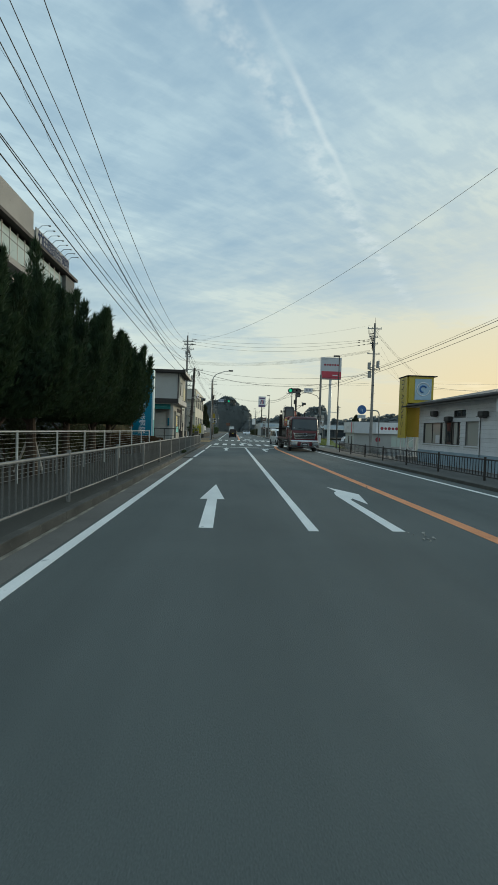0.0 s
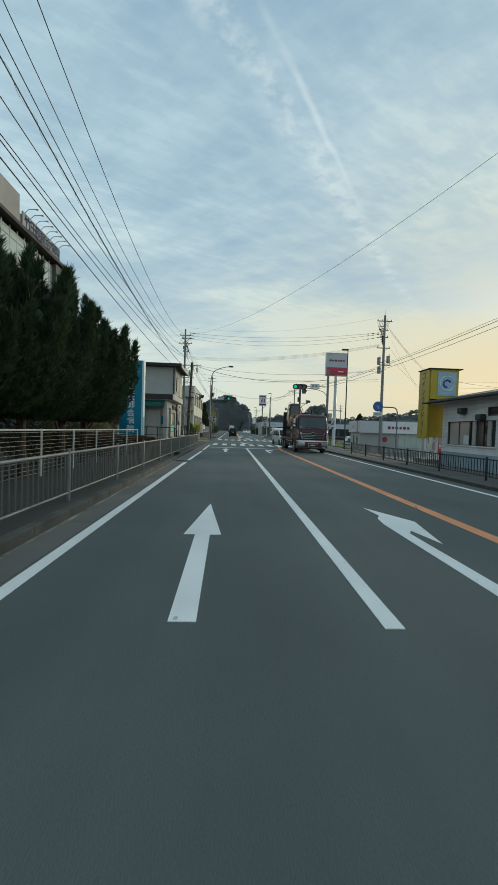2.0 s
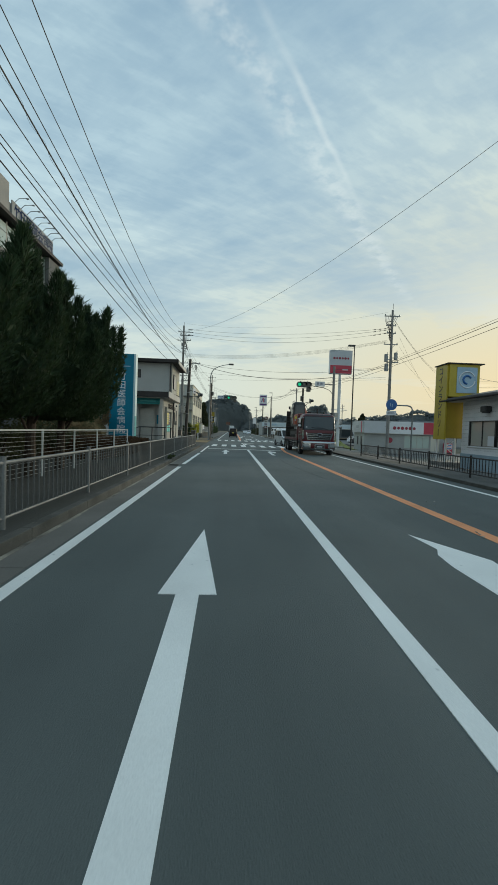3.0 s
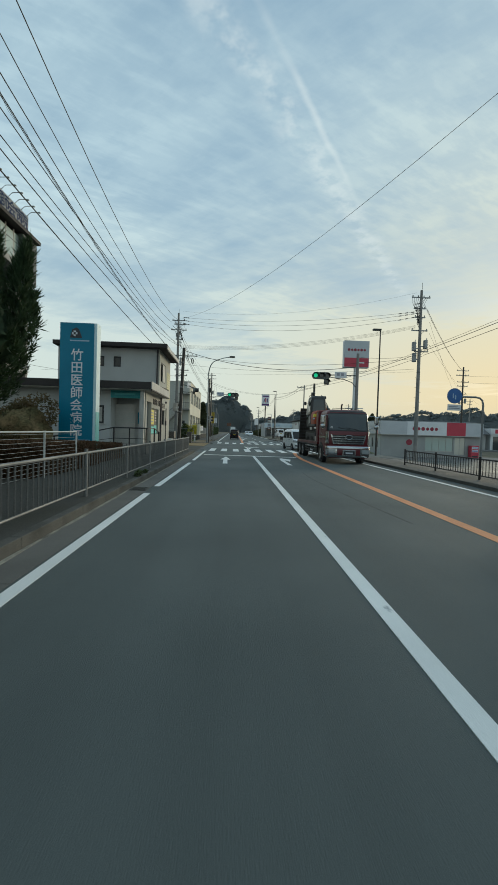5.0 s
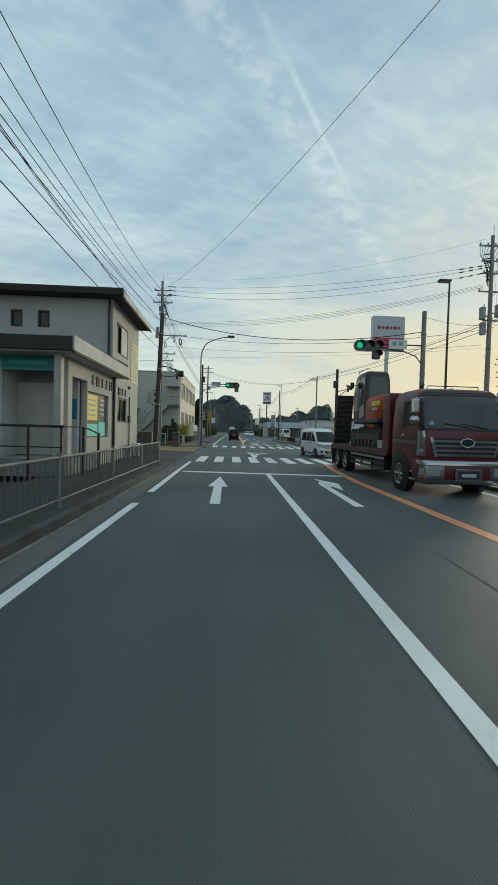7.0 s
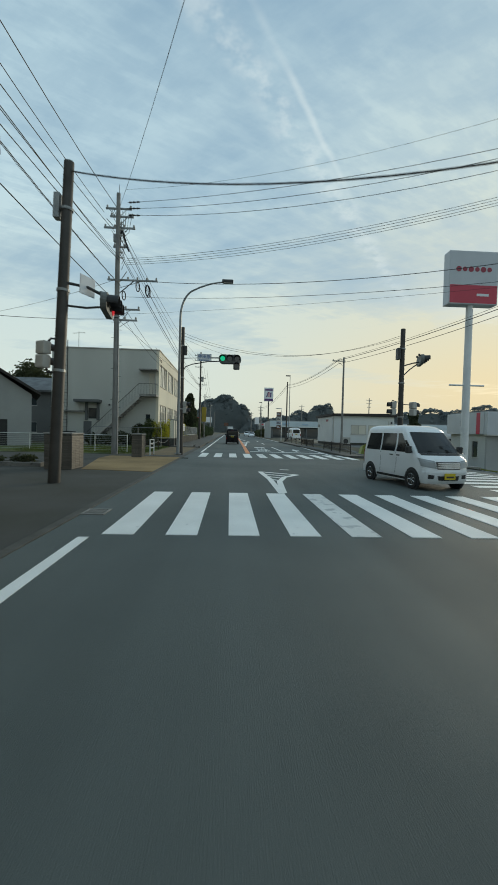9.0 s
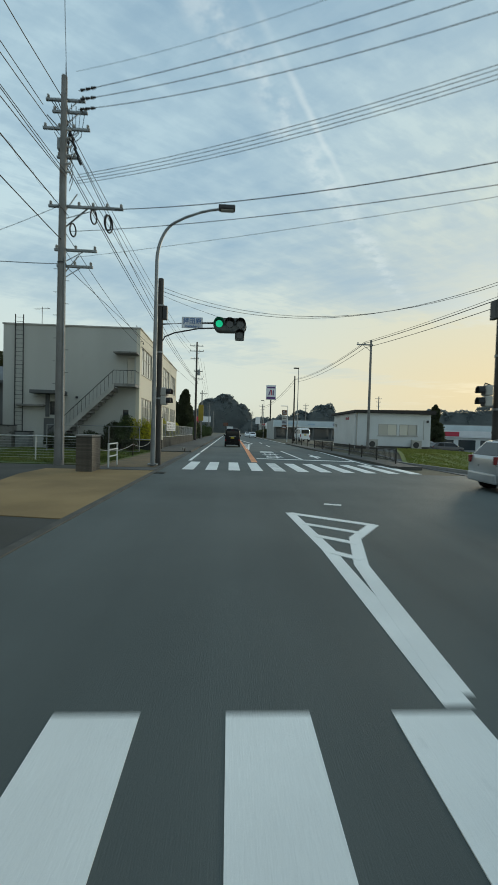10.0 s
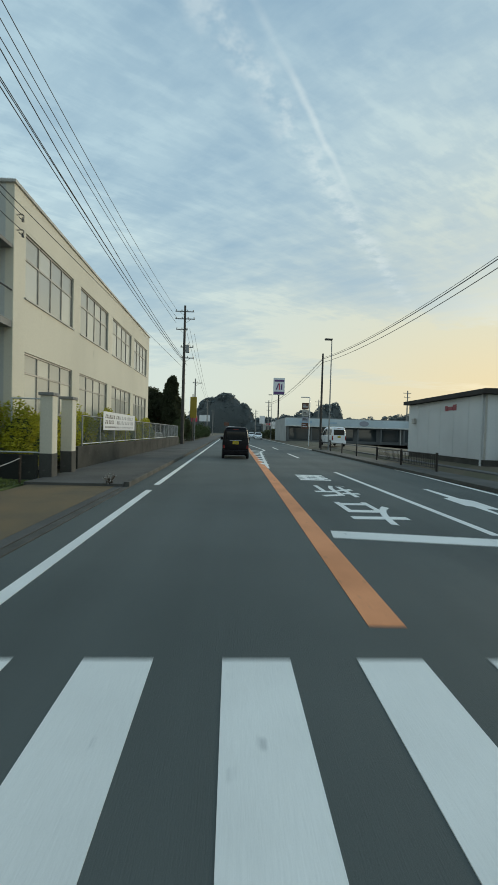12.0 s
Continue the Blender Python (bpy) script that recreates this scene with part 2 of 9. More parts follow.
PALE_LOUVRE = mat("pale_yellow_louvre", (0.62, 0.56, 0.30), 0.6, var=0.06, scale=1.5)
HOSPITAL = mat("hospital_concrete", (0.36, 0.345, 0.32), 0.85, var=0.09, scale=0.3, fine=20, bump=0.1, wear=(0.22, 0.21, 0.19), wear_at=0.68)
ROOF_DARK = mat("dark_brown_metal_roof", (0.040, 0.033, 0.030), 0.75, 0.0, var=0.12, scale=1, fine=30, bump=0.05)
ROOF_TILE = mat("grey_roof_tile", (0.12, 0.125, 0.13), 0.6, var=0.18, scale=1.5, fine=20, bump=0.3)
TRIM_LIGHT = mat("light_trim", (0.48, 0.46, 0.42), 0.6, var=0.08, scale=1.5)
ALU = mat("aluminium_frame", (0.42, 0.42, 0.41), 0.35, 0.7, var=0.06, scale=3)
SASH = mat("dull_sash_paint", (0.26, 0.25, 0.22), 0.5, 0.1, var=0.12, scale=3)
ALU_DARK = mat("dark_bronze_frame", (0.04, 0.038, 0.036), 0.4, 0.3, var=0.1, scale=3)
GLASS = glass_mat("window_glass", (0.035, 0.045, 0.05))
GLASS_PALE = glass_mat("curtained_glass", (0.46, 0.45, 0.40), 0.1)
GLASS_CURTAIN = glass_mat("bright_curtained_glass", (0.60, 0.58, 0.50), 0.1)
GLASS_GREEN = glass_mat("pale_green_glass", (0.42, 0.50, 0.46), 0.1)
SIDING = mat("white_siding", (0.76, 0.76, 0.77), 0.6, var=0.06, scale=1.2, fine=30, bump=0.05, rand=0.06)
SIDING_BLUE = mat("pale_blue_base", (0.33, 0.43, 0.50), 0.7, var=0.1, scale=1.0, fine=40, bump=0.1)
METAL_WHITE = mat("white_sheet_metal", (0.68, 0.70, 0.70), 0.45, var=0.05, scale=0.6, fine=20, bump=0.03)
TEAL = mat("teal_sign", (0.008, 0.20, 0.31), 0.4, var=0.07, scale=0.7, fine=30, bump=0.0, spec=0.25)
PALE_CYAN = mat("pale_cyan_panel", (0.58, 0.74, 0.76), 0.4, var=0.04, scale=0.8, bump=0.0)
TEAL_LIGHT = mat("light_teal", (0.05, 0.42, 0.42), 0.4, var=0.06, scale=1, bump=0.0)
YELLOW = mat("yellow_sign", (0.50, 0.37, 0.03), 0.4, var=0.07, scale=0.8, fine=30, bump=0.0)
YELLOW_SHADE = mat("ochre_panel", (0.38, 0.27, 0.02), 0.45, var=0.1, scale=0.8, fine=30, bump=0.0)
SIGN_WHITE = mat("sign_white", (0.72, 0.73, 0.75), 0.35, var=0.04, scale=0.8, bump=0.0)
# serves true grey cladding, and white toned down as if in shade
SIGN_GREY = mat("sign_grey_and_shaded_white", (0.50, 0.52, 0.55), 0.35, var=0.04, scale=0.8, bump=0.0)
LOGO_RED = mat("dark_red_logo", (0.30, 0.025, 0.05), 0.4, var=0.05, bump=0.0)
HEADLAMP = glass_mat("headlamp_lens", (0.30, 0.32, 0.33), 0.12)
SIGN_RED = mat("sign_red", (0.50, 0.035, 0.07), 0.35, var=0.05, scale=0.8, bump=0.0)
SIGN_BLUE = mat("sign_blue", (0.03, 0.13, 0.36), 0.35, var=0.05, scale=0.8, bump=0.0)
SIGN_PALEBLUE = mat("pale_blue_print", (0.36, 0.50, 0.62), 0.35, var=0.06, scale=2, bump=0.0)
FASCIA_BLUE = mat("pale_blue_fascia", (0.52, 0.60, 0.64), 0.5, var=0.08, scale=0.3, bump=0.0)
POSTER_YELLOW = mat("yellow_poster", (0.80, 0.66, 0.06), 0.5, var=0.05, bump=0.0)
POSTER_CYAN = mat("turquoise_poster", (0.10, 0.62, 0.56), 0.5, var=0.05, bump=0.0)
PANEL_TEAL = mat("dark_teal_panel", (0.02, 0.27, 0.29), 0.4, var=0.06, bump=0.0, spec=0.3)
NAVY = mat("navy_letter", (0.012, 0.03, 0.09), 0.9, var=0.05, bump=0.0, spec=0.05)
SIGN_PURPLE = mat("dark_purple_print", (0.09, 0.03, 0.16), 0.35, var=0.05, bump=0.0)
PRINT_DARK = mat("dark_print", (0.03, 0.03, 0.035), 0.5, var=0.05, bump=0.0)
PRINT_GREY = mat("grey_print", (0.30, 0.31, 0.36), 0.5, var=0.05, bump=0.0)
BROWN_SIGN = mat("brown_sign", (0.12, 0.05, 0.03), 0.5, var=0.1, bump=0.0)
LIT_GREEN = mat("lit_green_lamp", (0.0, 0.3, 0.15), 0.3, bump=0.0, emit=((0.02, 1.0, 0.48), 0.42))
LIT_RED = mat("lit_red_lamp", (0.3, 0.01, 0.01), 0.3, bump=0.0, emit=((1.0, 0.03, 0.05), 0.45))
LENS_DARK = glass_mat("dark_lens", (0.02, 0.022, 0.02), 0.2)
BRICK_TILE = mat("brown_wall_tile", (0.135, 0.118, 0.098), 0.55, var=0.15, scale=4, fine=50, bump=0.15, rand=0.22)
HEDGE = mat("hedge_leaf", (0.125, 0.068, 0.040), 0.85, var=0.3, scale=4, fine=20, bump=0.0, col2=(0.075, 0.050, 0.026), spec=0.2)
SIGNAL_CASE = mat("grey_signal_case", (0.15, 0.16, 0.155), 0.6, var=0.15, scale=3, fine=30, bump=0.05)
CONIFER = mat("conifer_leaf", (0.038, 0.066, 0.028), 0.8, var=0.3, scale=0.8, fine=9, bump=0.0, col2=(0.014, 0.032, 0.020), spec=0.25)
LEAF_DARK = mat("dark_leaf", (0.042, 0.056, 0.026), 0.8, var=0.35, scale=0.06, fine=1.5, bump=0.0, col2=(0.066, 0.066, 0.032))
# distance haze is put into this pale blue-grey leaf colour
LEAF_HAZED = mat("hazed_far_woodland", (0.17, 0.185, 0.185), 0.95, var=0.2, scale=0.05, fine=0.8, bump=0.0, col2=(0.13, 0.145, 0.145), spec=0.05)
LEAF_YELLOW = mat("yellow_blossom", (0.62, 0.57, 0.05), 0.8, var=0.3, scale=1.2, fine=9, bump=0.0, col2=(0.16, 0.21, 0.035))


def let_through(m, share, tint):
    """Leaves that pass on part of the light from behind."""
    N, L = m.node_tree.nodes, m.node_tree.links
    t, x = N.new("ShaderNodeBsdfTranslucent"), N.new("ShaderNodeMixShader")
    t.inputs["Color"].default_value = (*tint, 1)
    x.inputs[0].default_value = share
    L.new(N["Principled BSDF"].outputs[0], x.inputs[1])
    L.new(t.outputs[0], x.inputs[2])
    L.new(x.outputs[0], N["Material Output"].inputs["Surface"])


# the far woods' large pale tint also imitates haze in the air
let_through(LEAF_HAZED, 0.5, (0.36, 0.41, 0.43))
let_through(LEAF_YELLOW, 0.3, (0.60, 0.56, 0.06))
let_through(LEAF_DARK, 0.22, (0.12, 0.13, 0.05))
let_through(CONIFER, 0.12, (0.08, 0.13, 0.04))
BUSH_AUTUMN = mat("autumn_leaf", (0.19, 0.13, 0.065), 0.85, var=0.35, scale=3, fine=14, bump=0.0, col2=(0.070, 0.070, 0.032), spec=0.2)
LEAF_GREEN = mat("green_leaf", (0.075, 0.11, 0.03), 0.8, var=0.3, scale=1.5, fine=12, bump=0.0)
BARK = mat("bark", (0.085, 0.06, 0.042), 0.95, var=0.3, scale=3, fine=25, bump=0.6)
TYRE = mat("tyre_rubber", (0.018, 0.018, 0.018), 0.85, var=0.15, scale=4)
CHROME = mat("chrome", (0.46, 0.47, 0.48), 0.2, 1.0, var=0.05, bump=0.0)
BLACK_CAR = mat("black_car_paint", (0.005, 0.0045, 0.007), 0.3, var=0.05, bump=0.0, spec=0.2)
DARK_CAR = mat("dark_grey_car_paint", (0.05, 0.052, 0.058), 0.25, 0.3, var=0.05, bump=0.0, coat=0.6)
CAR_GLASS = glass_mat("smoked_car_glass", (0.010, 0.011, 0.012), 0.05)
LORRY_GLASS = glass_mat("lorry_windscreen_glass", (0.022, 0.030, 0.032), 0.06)
CAR_GLASS.node_tree.nodes["Principled BSDF"].inputs["Specular IOR Level"].default_value = 0.4
DEBRIS = mat("crushed_litter", (0.42, 0.40, 0.36), 0.8, var=0.2, scale=20)
TAR = mat("tar_seam", (0.100, 0.107, 0.102), 0.9, var=0.2, scale=3)
WHITE_CAR = mat("white_car_paint", (0.84, 0.85, 0.86), 0.35, var=0.03, bump=0.0, coat=0.6)
SILVER_CAR = mat("silver_car_paint", (0.46, 0.48, 0.50), 0.3, 0.5, var=0.03, bump=0.0, coat=0.6)
MAROON = mat("maroon_truck_paint", (0.115, 0.008, 0.014), 0.4, var=0.06, bump=0.0, coat=0.1)
EXC_ORANGE = mat("orange_machine_paint", (0.44, 0.062, 0.014), 0.45, var=0.1, scale=2, bump=0.02, wear=(0.2, 0.07, 0.03), wear_at=0.72)
PLASTIC_BLACK = mat("black_plastic", (0.02, 0.02, 0.021), 0.55, var=0.1, scale=4)
IRON_DIRTY = mat("dirty_iron", (0.05, 0.042, 0.036), 0.75, 0.2, var=0.25, scale=4, fine=40, bump=0.3)
PLATE_YELLOW = mat("yellow_plate", (0.66, 0.50, 0.02), 0.4, var=0.04, bump=0.0)
LAMP_RED = mat("tail_lamp_red", (0.22, 0.01, 0.012), 0.2, var=0.05, bump=0.0)

# ---- building blocks ----


def box(bm, x0, y0, z0, x1, y1, z1, bevel=0.0):
    v = [bm.verts.new((x, y, z)) for x in (x0, x1) for y in (y0, y1) for z in (z0, z1)]
    f = [bm.faces.new([v[i] for i in q]) for q in ((0, 1, 3, 2), (4, 6, 7, 5), (0, 4, 5, 1), (2, 3, 7, 6), (0, 2, 6, 4), (1, 5, 7, 3))]
    if bevel:
        es = list({e for q in f for e in q.edges})
        bmesh.ops.bevel(bm, geom=es, offset=bevel, segments=2, affect="EDGES", profile=0.6)
    return v


def ring(bm, c, r, a, b, n):
    return [bm.verts.new(c + a * (r * math.cos(2 * math.pi * k / n)) + b * (r * math.sin(2 * math.pi * k / n))) for k in range(n)]


def tube(bm, pts, r, n=10, r1=None, caps=True):
    pts = [Vector(p) for p in pts]
    rings = []
    up = Vector((0, 0, 1))
    for k, p in enumerate(pts):
        d = (pts[min(k + 1, len(pts) - 1)] - pts[max(k - 1, 0)]).normalized()
        a = d.cross(up)
        if a.length < 0.05:
            a = d.cross(Vector((0, 1, 0)))
        a.normalize()
        b = d.cross(a)
        q = r if r1 is None else r + (r1 - r) * k / (len(pts) - 1)
        rings.append(ring(bm, p, q, a, b, n))
    for s, t in zip(rings, rings[1:]):
        # keep neighbouring rings in step
        o = min(range(n), key=lambda i: (t[i].co - s[0].co).length)
        for k in range(n):
            bm.faces.new((s[k], s[(k + 1) % n], t[(k + 1 + o) % n], t[(k + o) % n]))
    if caps:
        bm.faces.new(rings[0])
        bm.faces.new(rings[-1])


def cyl(bm, p0, p1, r0, r1=None, n=14):
    tube(bm, [p0, p1], r0, n, r1)


def prism(bm, poly, axis, a, b):
    """A polygon of (u, v) pulled along an axis from a to b: x takes (y, z), y takes (x, z), z takes (x, y)."""
    def at(u, v, w):
        return {"x": (w, u, v), "y": (u, w, v), "z": (u, v, w)}[axis]
    s = [bm.verts.new(at(u, v, a)) for u, v in poly]
    t = [bm.verts.new(at(u, v, b)) for u, v in poly]
    bm.faces.new(s)
    bm.faces.new(t[::-1])
    n = len(poly)
    for k in range(n):
        bm.faces.new((s[k], t[k], t[(k + 1) % n], s[(k + 1) % n]))


def ball(bm, c, r, u=12, v=8, squash=(1, 1, 1)):
    bmesh.ops.create_uvsphere(bm, u_segments=u, v_segments=v, radius=1, matrix=Matrix.Translation(c) @ Matrix.Diagonal((r * squash[0], r * squash[1], r * squash[2], 1)))


def mesh_of(name, bm, material, smooth=False):
    bmesh.ops.recalc_face_normals(bm, faces=bm.faces)
    me = bpy.data.meshes.new(name)
    bm.to_mesh(me)
    bm.free()
    me.materials.append(material)
    if smooth:
        me.polygons.foreach_set("use_smooth", [True] * len(me.polygons))
        me.set_sharp_from_angle(angle=radians(35))
    return me


def part(name, bm, material, parent=None, label="", smooth=False, at=None):
    ob = new(name, bm if isinstance(bm, bpy.types.Mesh) else mesh_of(name, bm, material, smooth))
    if parent is not None:
        ob.parent = parent
    if at is not None:
        ob.matrix_basis = at
    return tagged(ob, label)


def thing(name, at, label, category, group="", kind=""):
    ob = new(name)
    ob.empty_display_size = 0.2
    ob.matrix_basis = at if isinstance(at, Matrix) else Matrix.Translation(at)
    return tagged(ob, label, category, group, kind)


def boxes(*rows, bevel=0.0):
    bm = bmesh.new()
    for r in rows:
        box(bm, *r, bevel=bevel)
    return bm


def rod(p0, p1, r0, r1=None, n=14):
    bm = bmesh.new()
    cyl(bm, p0, p1, r0, r1, n)
    return bm


def pipe(pts, r, n=10, r1=None):
    bm = bmesh.new()
    tube(bm, pts, r, n, r1)
    return bm


def lettering(name, words, size, material, parent, at, label="", depth=0.004):
    cu = bpy.data.curves.new(name, "FONT")
    cu.body, cu.size, cu.extrude, cu.align_x, cu.align_y = words, size, depth, "CENTER", "CENTER"
    cu.offset = size * 0.012
    tmp = bpy.data.objects.new(name, cu)
    scene.collection.objects.link(tmp)
    bpy.context.view_layer.update()
    me = bpy.data.meshes.new_from_object(tmp.evaluated_get(bpy.context.evaluated_depsgraph_get()))
    bpy.data.objects.remove(tmp)
    me.materials.clear()
    me.materials.append(material)
    return part(name, me, None, parent, label, at=at)


FACE_SOUTH = Matrix.Rotation(radians(90), 4, "X")                                   # a flat sheet turned to face -y
FACE_WEST = Matrix.Rotation(radians(-90), 4, "Z") @ FACE_SOUTH                      # to face -x
FACE_EAST = Matrix.Rotation(radians(90), 4, "Z") @ FACE_SOUTH                       # to face +x

# ---- ground, roads, pavements ----


def smooth01(t):
    t = min(max(t, 0.0), 1.0)
    return t * t * (3 - 2 * t)


def height(x, y):
    """Height of the ground beside the road: the shop's lot lies lower, the shed's plot a little higher."""
    lot = -1.35 * smooth01((x - 9) / 15)
    plot = 0.4 * smooth01((x - 8.6) / 1.6) - 1.75 * smooth01((x - 16.5) / 3.7)
    plot += 0.65 * smooth01((x - 17) / 5) * smooth01((y - 74) / 10)
    k = smooth01((y - 62) / 6)
    right = lot * (1 - k) + plot * k
    far = smooth01((y - 110) / 60)
    return right * (1 - far) if x > 8.5 else 0.0


def sheet(name, xs, ys, material, lift, label="", category="", kind="structure", thick=0.0):
    bm = bmesh.new()
    grid = [[bm.verts.new((x, y, height(x, y) + lift)) for x in xs] for y in ys]
    for j in range(len(ys) - 1):
        for i in range(len(xs) - 1):
            bm.faces.new((grid[j][i], grid[j][i + 1], grid[j + 1][i + 1], grid[j + 1][i]))
    # a skirt closes the sheet's edge down into the ground
    rim = grid[0] + [r[-1] for r in grid[1:]] + grid[-1][-2::-1] + [r[0] for r in grid[-2:0:-1]]
    low = [bm.verts.new(v.co - Vector((0, 0, 0.3))) for v in rim]
    for k in range(len(rim)):
        bm.faces.new((rim[k], rim[(k + 1) % len(rim)], low[(k + 1) % len(rim)], low[k]))
    ob = part(name, bm, material, smooth=True)
    return tagged(ob, label, category, "", kind)


def steps(a, b, n):
    return [a + (b - a) * k / n for k in range(n + 1)]


sheet("ground", [-1500, -300, -60, -20, -5.2, 7.4, 8.5, *steps(8.6, 26, 20), 60, 300, 1500], [-300, -60, 0, 30, 40, 50, 56, *steps(58, 70, 12), 90, 110, *steps(120, 170, 5), 300, 700, 2500], SOIL, -0.045,
      "dry brown soil and thin grass reaching the horizon", "ground")
bm = bmesh.new()
box(bm, -2.5, -80, -0.3, 7.5, 600, 0)
tagged(part("road", bm, ASPHALT), "worn dark grey asphalt of the main road", "road", "", "structure")
sheet("side_road", steps(7.5, 60, 30), [38.5, 42, 48, 57.5], ASPHALT, -0.003, "dark grey asphalt side road running down from the junction", "road")
sheet("driveway", [-30, -16, -9, -2.5], [37.3, 43, 49.2, 58.7], FOOTWAY_DARK, 0.0, "grey asphalt apron in front of the clinic", "pavement")
sheet("lot_front", steps(9.4, 60, 24), [-80, 0, 20, 38.5], LOT, -0.02, "patched grey asphalt forecourt", "pavement")
sheet("lot_shop", steps(9.6, 60, 24), [57.5, 60, 62, 64, 66, 68, 71, 75, 90], LOT, -0.02, "grey asphalt car park of the shop", "pavement")
# verge of grass beside the shed, its near edge slanting along a low kerb
bm = bmesh.new()
grid = [[bm.verts.new((x, y, height(x, y) + 0.05)) for x in steps(max(10.9 - 0.3 * (y - 58.2), 9.1, 8.9 + 0.36 * (y - 62)), 18.6, 12)] for y in steps(57.8, 74.4, 12)]
for a, b in zip(grid, grid[1:]):
    for i in range(len(a) - 1):
        bm.faces.new((a[i], a[i + 1], b[i + 1], b[i]))
tagged(part("verge", bm, VERGE), "strip of yellow-green grass beside the shed", "grass", "", "structure")
sheet("lawn", [-30, -14, -5.2], [58.6, 66, 71.2], GRASS, 0.03, "short rough grass behind the white rail", "grass")
# soil and litter; the shade beneath the trees is put into their colour
sheet("planting_strip", [-14, -9, -5.02], [-30, 0, 12, 24.5], SOIL_SHADED, 0.02, "soil and leaf litter, darkened for the shade under the conifers", "ground")
sheet("field", [8.9, 14, 24, 60], [84, 95, 108, 128], LOT, -0.01, "grey gravel and asphalt yard by the long store", "pavement")
bm = bmesh.new()
box(bm, -5.0, -80, -0.2, -2.65, 37.2, 0.15)
tagged(part("pavement_left", bm, FOOTWAY_DARK), "raised asphalt footway with a concrete kerb", "pavement", "", "structure")
bm = bmesh.new()
prism(bm, [(-5.3, 49.2), (-2.655, 48.73), (-2.655, 56.9), (-6.5, 56.9), (-6.5, 55.0)], "z", -0.2, 0.012)
tagged(part("pavement_tan", bm, TAN_PAVING), "tan-coloured paving of the footway and gateway", "pavement", "", "structure")
bm = bmesh.new()
box(bm, 7.65, -80, -0.2, 9.4, 36.6, 0.1)
box(bm, 7.75, 60.2, -0.2, 8.9, 96, 0.1)
tagged(part("pavement_right", bm, ASPHALT_OLD), "narrow grey asphalt footway", "pavement", "", "structure")

bm = bmesh.new()
box(bm, -5.0, 56.9, -0.2, -2.655, 57.9, 0.028)
box(bm, -2.85, 57.9, -0.2, -2.655, 69.5, 0.03)
box(bm, -5.1, 69.5, -0.2, -2.65, 240, 0.1)
tagged(part("pavement_far", bm, ASPHALT_OLD), "grey asphalt footway before the school", "pavement", "", "structure")
bm = bmesh.new()
box(bm, -5.0, 57.9, -0.2, -2.85, 69.5, 0.034)
tagged(part("gravel_strip", bm, BROWN_GRAVEL), "brown gravel strip between footway and lawn", "pavement", "", "structure")
# kerb stones, piece by piece where the road runs past
gutter = thing("gutter", (0, 0, 0), "grey concrete gutter along the footway kerb", "gutter", "", "structure")
for y in range(-4, 38, 6):
    part("slab", boxes((-2.5, y + 0.006, -0.1, -2.06, y + 5.996, 0.005)), GUTTER, gutter)
bm = bmesh.new()
prism(bm, [(-2.5 + 0.002, -4)] + [(-2.44 + 0.02 * math.sin(2.1 * q) * math.sin(0.7 * q), q) for q in steps(-4, 37.0, 82)] + [(-2.498, 37.0)], "z", -0.02, 0.009)
part("grit", bm, GRIT, gutter, "pale line of grit at the kerb's foot")


def kerb_line(name, x0, x1, y0, y1, top, label):
    k = thing(name, (x0, y0, 0), label, "kerb", "", "structure")
    n = round((y1 - y0) / 2.0)
    q = (y1 - y0) / n
    bm = bmesh.new()
    box(bm, 0, 0.001, -0.2, x1 - x0, q - 0.001, top, bevel=0.012)
    me = mesh_of("kerb_stone", bm, KERB)
    for i in range(n):
        part("kerb_stone", me, None, k, at=Matrix.Translation((0, i * q, 0)))


kerb_line("kerb_west", -2.65, -2.5, -3, 37.2, 0.155, "weathered grey concrete kerb stones")
kerb_line("kerb_north", -2.65, -2.5, 69.6, 112, 0.14, "grey concrete kerb stones along the tan footway")
kerb_line("kerb_flush", -2.65, -2.5, 37.2, 69.6, 0.02, "flush concrete kerb stones at the gateway")
kv = thing("kerb_verge", (0, 0, 0), "pale concrete kerb stones round the grass verge", "kerb", "", "structure")
bm = bmesh.new()
box(bm, -0.075, 0.002, -0.25, 0.075, 0.598, 0.1, bevel=0.02)
me = mesh_of("kerb_stone", bm, CONCRETE)
for i in range(11):
    x, y = 10.85 - 0.172 * i, 57.9 + 0.575 * i
    part("kerb_stone", me, None, kv, at=pose(x, y, height(x, y) + 0.02, 0, 0, 16.6))
kerb_line("kerb_east", 7.5, 7.65, 4, 36.6, 0.11, "grey concrete kerb stones under the brown railing")
kerb_line("kerb_corner", 7.55, 7.75, 60.2, 96, 0.12, "grey concrete kerb stones past the junction")

# ---- road markings ----


def marking(name, polys, material, label, category="road marking", z=0.004):
    t = thing(name, (0, 0, 0), label, category, "", "structure")
    for k, (word, poly) in enumerate(polys):
        bm = bmesh.new()
        prism(bm, poly, "z", -0.01, z + 0.0008 * (k % 12))
        part(word, bm, material, t)
    return t


def strip(pts, w):
    """A band of width w along points (x, y)."""
    left, right = [], []
    for k, p in enumerate(pts):
        a, b = Vector(pts[max(k - 1, 0)]), Vector(pts[min(k + 1, len(pts) - 1)])
        d = (b - a).normalized()
        nrm = Vector((-d.y, d.x)) * w / 2
        left.append(tuple(Vector(p) + nrm))
        right.append(tuple(Vector(p) - nrm))
    return left + right[::-1]


